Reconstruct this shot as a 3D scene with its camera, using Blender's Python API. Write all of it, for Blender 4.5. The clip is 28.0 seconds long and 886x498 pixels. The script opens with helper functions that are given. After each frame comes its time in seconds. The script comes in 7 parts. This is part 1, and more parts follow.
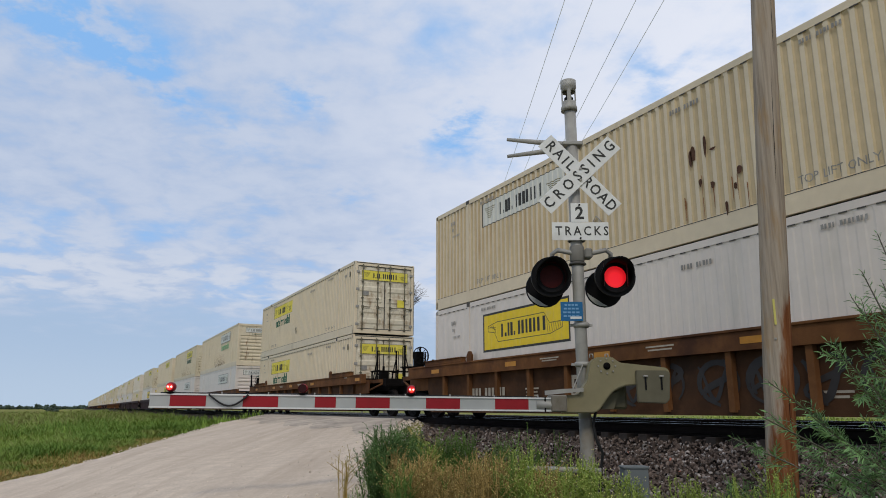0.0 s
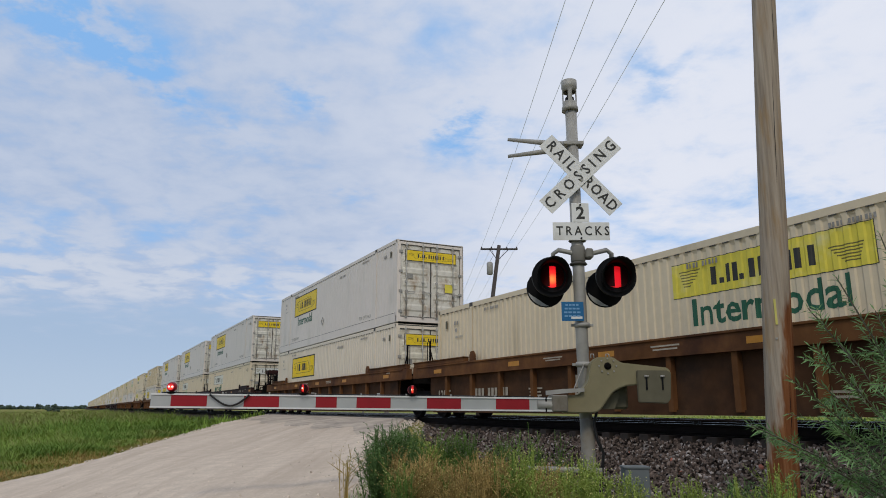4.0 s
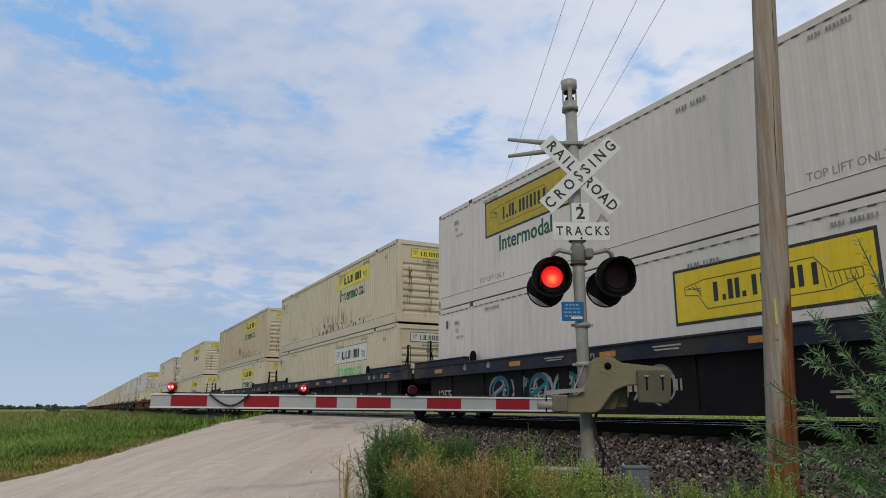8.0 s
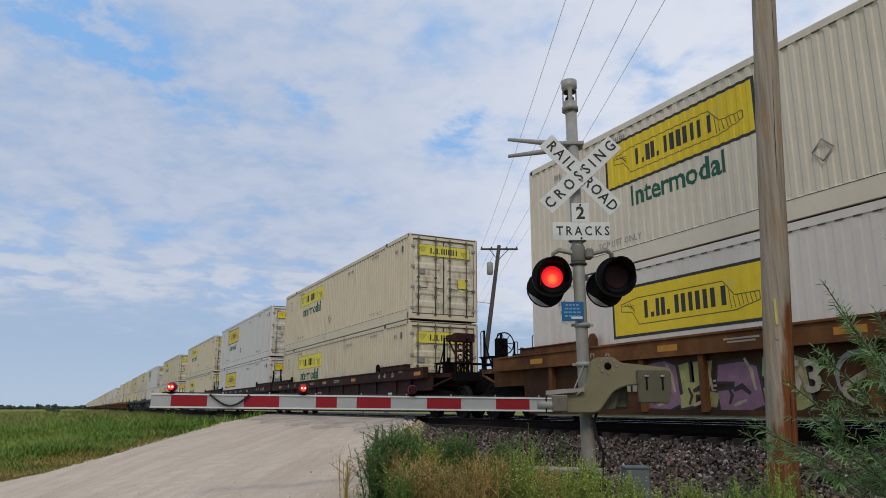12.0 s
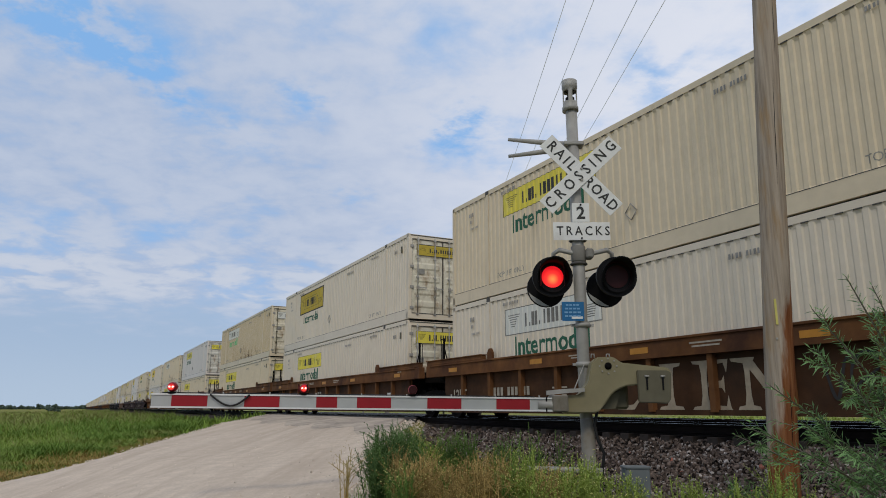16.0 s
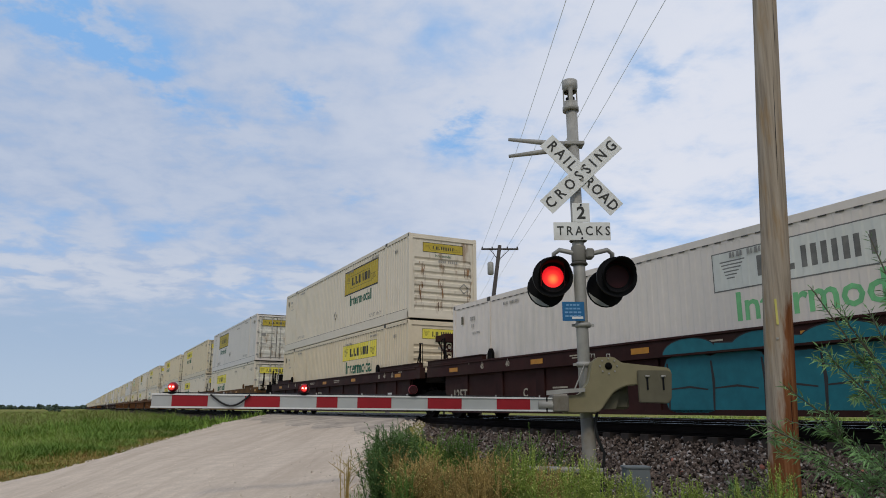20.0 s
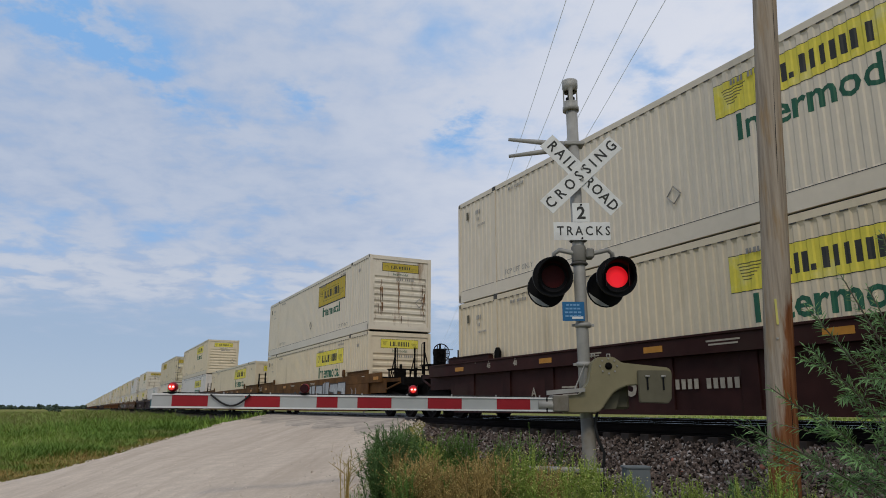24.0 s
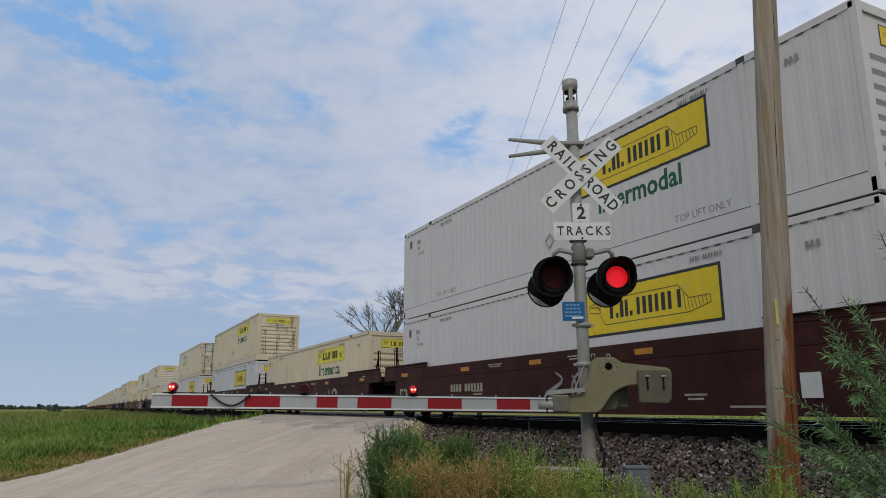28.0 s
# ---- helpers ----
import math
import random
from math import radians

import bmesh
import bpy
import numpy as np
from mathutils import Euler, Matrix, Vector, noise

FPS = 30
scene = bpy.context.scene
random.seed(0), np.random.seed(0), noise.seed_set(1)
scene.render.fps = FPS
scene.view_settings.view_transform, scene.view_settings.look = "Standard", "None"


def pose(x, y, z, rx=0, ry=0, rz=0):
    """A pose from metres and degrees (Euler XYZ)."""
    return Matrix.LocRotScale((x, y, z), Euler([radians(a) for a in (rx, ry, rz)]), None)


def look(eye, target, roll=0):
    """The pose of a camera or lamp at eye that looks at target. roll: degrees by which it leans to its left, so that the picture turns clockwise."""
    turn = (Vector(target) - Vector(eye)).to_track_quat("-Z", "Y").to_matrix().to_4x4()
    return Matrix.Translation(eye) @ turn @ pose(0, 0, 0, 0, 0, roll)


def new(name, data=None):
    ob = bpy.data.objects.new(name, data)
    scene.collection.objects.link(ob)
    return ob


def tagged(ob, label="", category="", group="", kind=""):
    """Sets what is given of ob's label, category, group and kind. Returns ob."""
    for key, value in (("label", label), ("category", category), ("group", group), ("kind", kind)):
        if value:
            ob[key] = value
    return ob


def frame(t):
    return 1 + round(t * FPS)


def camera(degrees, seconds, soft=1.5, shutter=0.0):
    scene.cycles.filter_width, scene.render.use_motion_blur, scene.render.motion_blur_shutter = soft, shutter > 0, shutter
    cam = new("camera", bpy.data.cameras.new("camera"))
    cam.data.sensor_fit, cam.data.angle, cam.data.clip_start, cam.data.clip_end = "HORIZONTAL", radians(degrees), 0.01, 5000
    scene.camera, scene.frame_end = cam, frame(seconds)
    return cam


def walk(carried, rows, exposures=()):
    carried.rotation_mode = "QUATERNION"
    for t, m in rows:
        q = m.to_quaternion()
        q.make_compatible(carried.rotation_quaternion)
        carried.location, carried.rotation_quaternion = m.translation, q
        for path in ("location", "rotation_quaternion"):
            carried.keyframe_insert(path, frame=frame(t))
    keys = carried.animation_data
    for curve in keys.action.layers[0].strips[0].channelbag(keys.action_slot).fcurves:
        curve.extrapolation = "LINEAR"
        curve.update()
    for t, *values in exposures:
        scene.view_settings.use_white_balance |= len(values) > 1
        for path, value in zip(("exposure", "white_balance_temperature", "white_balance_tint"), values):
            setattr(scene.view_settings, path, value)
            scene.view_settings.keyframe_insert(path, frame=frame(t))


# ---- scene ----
import functools

# The clip's axes: the railway runs along +Y, the rail tops lie at z = 0, the road leaves the camera at 26.7 degrees from the railway.
ROAD = 26.7
RS, RC = math.sin(radians(ROAD)), math.cos(radians(ROAD))
TRACK_X = 10.70          # centre line of the near track
NEAR_RAIL = 9.98
EYE = (0.0, 0.0, 0.27)
SECONDS = 28.0


def aim(yaw, pitch):
    """A point 10 m ahead of the eye."""
    y, p = radians(yaw), radians(pitch)
    return (EYE[0] + 10 * math.sin(y) * math.cos(p), EYE[1] + 10 * math.cos(y) * math.cos(p), EYE[2] + 10 * math.sin(p))


cam = camera(64.13, SECONDS, soft=0.95)
walk(cam, [(t, look(EYE, aim(26.72 + dy, 12.70), 0.06)) for t, dy in
           ((0.0, 0.075), (3.0, 0.01), (9.0, 0.0), (15.0, -0.01), (17.0, -0.045), (28.0, -0.06))],
     exposures=[(0.0, 0.03), (3.5, 0.0), (5.5, -0.08), (8.0, -0.08), (17.0, -0.08), (22.0, -0.12), (28.0, -0.20)])

# ---------------------------------------------------------------- sky and sun
SUN_AZ, SUN_EL = 215.0, 46.0     # degrees; azimuth clockwise from +Y
world = bpy.data.worlds.new("sky")
scene.world = world
world.use_nodes = True
wt = world.node_tree
wt.nodes.clear()


def wmath(op, a, b=None, clamp=False):
    n = wt.nodes.new("ShaderNodeMath")
    n.operation, n.use_clamp = op, clamp
    for i, v in enumerate((a, b)):
        if v is None:
            continue
        if isinstance(v, (int, float)):
            n.inputs[i].default_value = v
        else:
            wt.links.new(v, n.inputs[i])
    return n.outputs[0]


def wramp(value, lo, hi, a=0.0, b=1.0):
    n = wt.nodes.new("ShaderNodeMapRange")
    n.interpolation_type = "SMOOTHSTEP"
    for i, v in enumerate((None, lo, hi, a, b)):
        if v is not None:
            n.inputs[i].default_value = v
    wt.links.new(value, n.inputs[0])
    return n.outputs[0]


def wmix(fac, a, b):
    n = wt.nodes.new("ShaderNodeMix")
    n.data_type = "RGBA"
    wt.links.new(fac, n.inputs[0])
    for i, v in ((6, a), (7, b)):
        if isinstance(v, tuple):
            n.inputs[i].default_value = (*v, 1)
        else:
            wt.links.new(v, n.inputs[i])
    return n.outputs[2]


def build_sky():
    sky = wt.nodes.new("ShaderNodeTexSky")
    sky.sky_type, sky.sun_disc = "NISHITA", False
    sky.sun_elevation, sky.sun_rotation = radians(SUN_EL), radians(SUN_AZ)
    sky.dust_density, sky.ozone_density = 1.2, 1.4
    coord = wt.nodes.new("ShaderNodeTexCoord").outputs["Generated"]
    sep = wt.nodes.new("ShaderNodeSeparateXYZ")
    wt.links.new(coord, sep.inputs[0])
    # cloud layer: the sky direction laid out on a flat sheet overhead, seen along the road
    z = wmath("ADD", wmath("MAXIMUM", sep.outputs[2], 0.0), 0.16)
    up = sep.outputs[2]
    along = wmath("ADD", wmath("MULTIPLY", sep.outputs[0], RS), wmath("MULTIPLY", sep.outputs[1], RC))
    across = wmath("SUBTRACT", wmath("MULTIPLY", sep.outputs[0], RC), wmath("MULTIPLY", sep.outputs[1], RS))
    flat = wt.nodes.new("ShaderNodeCombineXYZ")
    wt.links.new(wmath("DIVIDE", across, z), flat.inputs[0])
    wt.links.new(wmath("DIVIDE", along, z), flat.inputs[1])
    flat.inputs[2].default_value = SKY_SEED

    def noise_at(scale, detail, rough, lac=2.0, dist=0.0):
        n = wt.nodes.new("ShaderNodeTexNoise")
        n.inputs["Scale"].default_value, n.inputs["Detail"].default_value = scale, detail
        n.inputs["Roughness"].default_value, n.inputs["Distortion"].default_value = rough, dist
        n.inputs["Lacunarity"].default_value = lac
        wt.links.new(flat.outputs[0], n.inputs["Vector"])
        return n.outputs[0]
    big, small, fine = noise_at(1.6, 2.0, 0.5, dist=0.2), noise_at(5.5, 5.0, 0.55, dist=0.25), noise_at(13.0, 5.0, 0.6)
    cover = wmath("ADD", wmath("MULTIPLY", big, 0.40), wmath("ADD", wmath("MULTIPLY", small, 0.56), wmath("MULTIPLY", fine, 0.17)))
    # clear gaps between the clouds, by direction: across, along and size
    for u, v, s, amount in SKY_GAPS:
        du = wmath("MULTIPLY", wmath("SUBTRACT", flat.outputs[0].node.inputs[0].links[0].from_socket, u), 1.0 / s)
        dv = wmath("MULTIPLY", wmath("SUBTRACT", flat.outputs[0].node.inputs[1].links[0].from_socket, v), 0.75 / s)
        r2 = wmath("ADD", wmath("MULTIPLY", du, du), wmath("MULTIPLY", dv, dv))
        torn = wramp(fine, 0.34, 0.62, 1.35, 0.45)
        cover = wmath("SUBTRACT", cover, wmath("MULTIPLY", wmath("MULTIPLY", wmath("POWER", 2.718, wmath("MULTIPLY", r2, -1.0)), torn), amount))
    dense = wramp(cover, 0.26, 0.60)
    shade = wramp(wmath("ADD", wmath("MULTIPLY", small, 0.72), wmath("MULTIPLY", fine, 0.28)), 0.34, 0.66)
    cloud = wmix(shade, (0.415, 0.512, 0.700), (0.520, 0.595, 0.745))
    # thinner and whiter towards the right of the road
    right = wramp(wmath("DIVIDE", across, z), -0.6, 0.7)
    cloud = wmix(wmath("MULTIPLY", right, 0.80), cloud, (0.825, 0.85, 0.935))
    clear = wt.nodes.new("ShaderNodeVectorMath")
    clear.operation = "SCALE"
    wt.links.new(sky.outputs[0], clear.inputs[0])
    clear.inputs["Scale"].default_value = 0.10
    blue = wmix(wramp(sep.outputs[2], 0.02, 0.32, 0.1, 0.15), (0.265, 0.52, 0.92), clear.outputs[0])
    high = wmix(dense, blue, cloud)
    # the haze bank low over the fields
    low = wmath("ADD", up, wmath("MULTIPLY", wmath("SUBTRACT", small, 0.5), 0.11))
    low = wramp(low, 0.085, 0.165)
    band = wmath("MULTIPLY", wramp(up, 0.115, 0.15), wramp(up, 0.24, 0.17))
    high = wmix(wmath("MULTIPLY", band, wramp(small, 0.42, 0.58, 0.05, 0.5)), high, (0.66, 0.70, 0.78))
    haze = wmix(wramp(up, 0.0, 0.11), (0.455, 0.57, 0.725), (0.385, 0.51, 0.695))
    col = wmix(low, haze, high)
    bg = wt.nodes.new("ShaderNodeBackground")
    wt.links.new(col, bg.inputs[0])
    bg.inputs[1].default_value = SKY_POWER
    out = wt.nodes.new("ShaderNodeOutputWorld")
    wt.links.new(bg.outputs[0], out.inputs[0])


SKY_SEED, SKY_POWER = 3.7, 1.0
SKY_GAPS = ((-0.72, 1.25, 0.11, 0.26), (-0.65, 1.40, 0.08, 0.22), (-0.62, 1.55, 0.06, 0.14), (-0.80, 1.24, 0.07, 0.10), (-0.33, 1.56, 0.08, 0.15), (0.02, 1.75, 0.09, 0.14), (-0.30, 2.06, 0.10, 0.10), (0.08, 1.64, 0.06, 0.12), (0.49, 1.47, 0.10, 0.10), (-0.52, 1.72, 0.10, 0.10))
build_sky()
sun = new("sun", bpy.data.lights.new("sun", "SUN"))
sun.data.energy, sun.data.angle, sun.data.color = 1.18, radians(14), (1.0, 0.915, 0.78)
saz, sel = radians(SUN_AZ), radians(SUN_EL)
sun.matrix_world = look((math.sin(saz) * math.cos(sel) * 100, math.cos(saz) * math.cos(sel) * 100, math.sin(sel) * 100), (0, 0, 0))

# ---------------------------------------------------------------- materials


def material(name, base, rough=0.6, metal=0.0, var=0.12, scale=6.0, bump=0.0, bump_scale=60.0, other=None, mask=(0.5, 0.7), mask_scale=1.5,
             streak=False, rand=0.0, spec=0.3, glow=0.0, island=0.0, transmit=0.0, stretch=None, mask_stretch=None):
    """A painted or natural surface: base colour with grain, a second colour in patches (or in running streaks), and fine relief."""
    m = bpy.data.materials.new(name)
    m.use_nodes = True
    nt = m.node_tree
    b = nt.nodes["Principled BSDF"]
    b.inputs["Roughness"].default_value, b.inputs["Metallic"].default_value = rough, metal
    b.inputs["Specular IOR Level"].default_value = spec
    if transmit:
        b.inputs["Transmission Weight"].default_value = transmit
    co = nt.nodes.new("ShaderNodeTexCoord").outputs["Object"]

    def noise_tex(s, detail=4.0, vec=co, rough_=0.55):
        n = nt.nodes.new("ShaderNodeTexNoise")
        n.inputs["Scale"].default_value, n.inputs["Detail"].default_value, n.inputs["Roughness"].default_value = s, detail, rough_
        nt.links.new(vec, n.inputs["Vector"])
        return n.outputs[0]

    def remap(v, lo, hi, a, c):
        n = nt.nodes.new("ShaderNodeMapRange")
        for i, x in enumerate((lo, hi, a, c)):
            n.inputs[i + 1].default_value = x
        nt.links.new(v, n.inputs[0])
        return n.outputs[0]

    def mul(a, v):
        n = nt.nodes.new("ShaderNodeMath")
        n.operation = "MULTIPLY"
        nt.links.new(a, n.inputs[0])
        nt.links.new(v, n.inputs[1])
        return n.outputs[0]
    gco = co
    if stretch:
        mp = nt.nodes.new("ShaderNodeMapping")
        mp.inputs["Scale"].default_value = stretch
        nt.links.new(co, mp.inputs[0])
        gco = mp.outputs[0]
    value = remap(noise_tex(scale, 5.0, gco), 0.25, 0.75, 1 - var, 1 + var)
    value = mul(value, remap(noise_tex(scale * 0.13, 3.0), 0.3, 0.7, 1 - var * 0.7, 1 + var * 0.7))
    if rand:
        info = nt.nodes.new("ShaderNodeObjectInfo")
        value = mul(value, remap(info.outputs["Random"], 0, 1, 1 - rand, 1 + rand))
    if island:
        geo = nt.nodes.new("ShaderNodeNewGeometry")
        value = mul(value, remap(geo.outputs["Random Per Island"], 0, 1, 1 - island, 1 + island))
    hsv = nt.nodes.new("ShaderNodeHueSaturation")
    hsv.inputs["Color"].default_value = (*base, 1)
    nt.links.new(value, hsv.inputs["Value"])
    colour = hsv.outputs[0]
    if other:
        vec = co
        if mask_stretch:
            mp = nt.nodes.new("ShaderNodeMapping")
            mp.inputs["Scale"].default_value = mask_stretch
            nt.links.new(co, mp.inputs[0])
            vec = mp.outputs[0]
        if streak:
            mp = nt.nodes.new("ShaderNodeMapping")
            mp.inputs["Scale"].default_value = (1.0, 1.0, 0.12)
            nt.links.new(co, mp.inputs[0])
            vec = mp.outputs[0]
        fac = remap(noise_tex(mask_scale, 6.0, vec, 0.65), mask[0], mask[1], 0.0, 1.0)
        if streak:
            fac = mul(fac, remap(noise_tex(mask_scale * 0.35, 2.0), 0.45, 0.62, 0.0, 1.0))
        mx = nt.nodes.new("ShaderNodeMix")
        mx.data_type = "RGBA"
        nt.links.new(fac, mx.inputs[0])
        nt.links.new(colour, mx.inputs[6])
        mx.inputs[7].default_value = (*other, 1)
        colour = mx.outputs[2]
    nt.links.new(colour, b.inputs["Base Color"])
    if glow:
        nt.links.new(colour, b.inputs["Emission Color"])
        b.inputs["Emission Strength"].default_value = glow
    if bump:
        bp = nt.nodes.new("ShaderNodeBump")
        bp.inputs["Strength"].default_value, bp.inputs["Distance"].default_value = bump, 0.02
        nt.links.new(noise_tex(bump_scale, 5.0), bp.inputs["Height"])
        nt.links.new(bp.outputs[0], b.inputs["Normal"])
    return m


M = {
    "cream": material("cream_paint", (0.64, 0.54, 0.38), 0.5, var=0.05, other=(0.42, 0.34, 0.22), mask=(0.52, 0.75), mask_scale=1.6, streak=True, rand=0.03),
    "yellowed": material("yellowed_paint", (0.59, 0.51, 0.36), 0.55, var=0.06, other=(0.36, 0.26, 0.14), mask=(0.50, 0.74), mask_scale=1.8, streak=True, rand=0.03),
    "white": material("white_paint", (0.655, 0.588, 0.515), 0.42, var=0.035, other=(0.45, 0.42, 0.35), mask=(0.48, 0.74), mask_scale=1.4, streak=True, rand=0.03),
    "ivory": material("ivory_paint", (0.655, 0.575, 0.45), 0.45, var=0.04, other=(0.46, 0.40, 0.30), mask=(0.53, 0.78), mask_scale=1.5, streak=True, rand=0.03),
    # the last car's white, with a clouded sun's dimmer, cooler light in its colour
    "cool_white": material("cool_white_paint", (0.61, 0.572, 0.545), 0.42, var=0.035, other=(0.42, 0.42, 0.41), mask=(0.54, 0.8), mask_scale=1.4, streak=True, rand=0.02),
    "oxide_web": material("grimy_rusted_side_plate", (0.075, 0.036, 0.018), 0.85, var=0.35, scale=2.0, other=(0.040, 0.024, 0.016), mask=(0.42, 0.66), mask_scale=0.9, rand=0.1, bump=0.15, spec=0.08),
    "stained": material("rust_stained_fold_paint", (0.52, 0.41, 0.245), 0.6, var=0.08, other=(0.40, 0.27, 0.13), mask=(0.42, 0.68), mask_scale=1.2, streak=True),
    "grime": material("grimy_steel", (0.075, 0.07, 0.062), 0.75, var=0.3, scale=4),
    "rust": material("rust_scab", (0.085, 0.040, 0.022), 0.85, var=0.35, scale=20, bump=0.3),
    "rust_run": material("orange_rust_run", (0.25, 0.13, 0.055), 0.9, var=0.35, scale=9, other=(0.13, 0.062, 0.03), mask=(0.45, 0.65), mask_scale=3),
    "panel_yellow": material("yellow_panel", (0.74, 0.53, 0.02), 0.5, var=0.06, other=(0.55, 0.45, 0.12), mask=(0.6, 0.85)),
    "panel_gold": material("aged_gold_panel", (0.44, 0.33, 0.04), 0.6, var=0.10),
    "panel_lemon": material("faded_lemon_panel", (0.68, 0.58, 0.07), 0.55, var=0.08, other=(0.62, 0.58, 0.32), mask=(0.55, 0.8)),
    "panel_pale": material("pale_panel", (0.60, 0.60, 0.54), 0.55, var=0.05),
    "ink": material("dark_lettering", (0.035, 0.035, 0.032), 0.6, var=0.2),
    "panel_wan": material("wan_yellow_panel", (0.56, 0.55, 0.24), 0.55, var=0.08, other=(0.60, 0.58, 0.44), mask=(0.48, 0.7), mask_scale=2.0),
    "ink_mid": material("faded_black_lettering", (0.15, 0.145, 0.13), 0.6, var=0.3),
    "scroll_ink": material("thin_olive_scroll_lines", (0.14, 0.12, 0.035), 0.6, var=0.2),
    "ink_grey": material("worn_grey_lettering", (0.27, 0.26, 0.235), 0.6, var=0.3),
    "green": material("dark_green_lettering", (0.018, 0.10, 0.055), 0.55, var=0.15),
    "mint": material("faded_green_lettering", (0.17, 0.46, 0.20), 0.6, var=0.15),
    "maroon": material("maroon_car_paint", (0.034, 0.0115, 0.0095), 0.65, var=0.3, scale=2.5, other=(0.040, 0.022, 0.016), mask=(0.5, 0.75), mask_scale=0.9, rand=0.06, spec=0.12),
    "oxide": material("rusted_brown_car_paint", (0.155, 0.068, 0.026), 0.8, var=0.35, scale=2.0, other=(0.065, 0.030, 0.018), mask=(0.42, 0.68), mask_scale=0.8, rand=0.10, bump=0.15, spec=0.1),
    "tan": material("faded_ochre_car_paint", (0.135, 0.064, 0.021), 0.8, var=0.3, scale=2.0, other=(0.065, 0.030, 0.013), mask=(0.45, 0.7), mask_scale=0.7, rand=0.08, bump=0.1, spec=0.12),
    "navy_web": material("dark_blue_black_side_plate", (0.013, 0.0115, 0.0125), 0.75, var=0.3, scale=2.0, other=(0.026, 0.018, 0.014), mask=(0.5, 0.7), mask_scale=0.9, spec=0.1),
    "navy": material("dark_blue_car_paint", (0.022, 0.026, 0.040), 0.65, var=0.3, scale=2.0, other=(0.055, 0.042, 0.036), mask=(0.48, 0.66), mask_scale=0.9, spec=0.15),
    "wine": material("worn_wine_red_car_paint", (0.046, 0.0145, 0.012), 0.65, var=0.25, scale=2.5, other=(0.075, 0.032, 0.020), mask=(0.5, 0.75), mask_scale=0.9, rand=0.06, spec=0.12),
    "brown": material("brown_red_car_paint", (0.085, 0.036, 0.019), 0.75, var=0.3, scale=2.0, other=(0.135, 0.062, 0.028), mask=(0.46, 0.66), mask_scale=1.1, mask_stretch=(1.0, 0.35, 1.6), rand=0.06, spec=0.1),
    "black_steel": material("black_steel", (0.007, 0.006, 0.0055), 0.85, var=0.3, scale=5, spec=0.06),
    "wheel": material("worn_wheel_steel", (0.014, 0.011, 0.010), 0.75, var=0.25, spec=0.1),
    "reflector": material("amber_reflective_tape", (0.44, 0.19, 0.02), 0.5, var=0.15),
    "stencil": material("white_stencil", (0.55, 0.54, 0.50), 0.6, var=0.12),
    "dull_stencil": material("grimed_stencil", (0.34, 0.295, 0.23), 0.7, var=0.25, scale=8),
    "rail": material("rail_steel", (0.016, 0.012, 0.011), 0.8, spec=0.1, var=0.3, scale=4),
    "rail_top": material("polished_rail_head", (0.62, 0.62, 0.62), 0.09, metal=1.0, var=0.1),
    "tie": material("creosoted_tie", (0.03, 0.023, 0.019), 0.85, var=0.35, scale=8, bump=0.4),
    "stone": material("ballast_stone", (0.092, 0.069, 0.057), 0.9, var=0.3, scale=14, island=1.0, bump=0.3, spec=0.1),
    "white_stone": material("pale_ballast_stone", (0.26, 0.23, 0.21), 0.9, var=0.2, island=0.6, spec=0.1),
    "red_stone": material("reddish_stone", (0.30, 0.11, 0.075), 0.85, var=0.2, island=0.3),
    "bed": material("ballast_bed", (0.05, 0.039, 0.033), 0.95, var=0.45, scale=22, bump=0.9, bump_scale=30, spec=0.05),
    "gravel": material("pale_limestone_gravel", (0.565, 0.468, 0.37), 0.95, var=0.14, scale=26, other=(0.44, 0.355, 0.275), mask=(0.40, 0.74), mask_scale=2.2, mask_stretch=(1.0, 0.035, 1.0), bump=0.45, bump_scale=75, spec=0.08),
    "pale_stone": material("pale_road_stone", (0.60, 0.52, 0.43), 0.95, var=0.2, island=0.25, spec=0.08),
    "soil": material("grassy_ground", (0.155, 0.18, 0.05), 0.95, var=0.3, scale=3, other=(0.32, 0.235, 0.08), mask=(0.48, 0.64), mask_scale=0.25, bump=0.6, bump_scale=12, spec=0.03),
    "apron": material("dusty_grey_asphalt", (0.34, 0.29, 0.24), 0.95, var=0.2, scale=6, other=(0.50, 0.42, 0.335), mask=(0.42, 0.62), mask_scale=1.1, bump=0.3, spec=0.06),
    "asphalt": material("worn_crossing_asphalt", (0.075, 0.07, 0.068), 0.9, var=0.25, scale=5, bump=0.4, spec=0.1),
    "grass": material("grass_blades", (0.175, 0.265, 0.048), 0.85, var=0.15, scale=0.8, island=0.22, spec=0.08, other=(0.27, 0.225, 0.07), mask=(0.54, 0.74), mask_scale=0.3),
    "grass_dark": material("dark_grass_blades", (0.125, 0.21, 0.040), 0.85, var=0.15, scale=0.8, island=0.22, spec=0.08),
    "grass_pale": material("pale_grass_blades", (0.20, 0.225, 0.070), 0.85, var=0.15, scale=0.8, island=0.2, spec=0.08, other=(0.24, 0.205, 0.085), mask=(0.48, 0.68), mask_scale=0.2),
    "dry": material("dry_grass", (0.34, 0.235, 0.08), 0.9, var=0.2, scale=1.2, island=0.22, spec=0.05, other=(0.27, 0.235, 0.06), mask=(0.48, 0.62), mask_scale=0.9),
    "weed": material("dark_green_weed", (0.088, 0.155, 0.050), 0.75, var=0.1, island=0.35, spec=0.12),
    "weed_mid": material("mid_green_weed", (0.115, 0.195, 0.045), 0.75, var=0.1, island=0.35, spec=0.12),
    "weed_light": material("yellow_green_weed", (0.225, 0.29, 0.06), 0.75, var=0.1, island=0.3, spec=0.15),
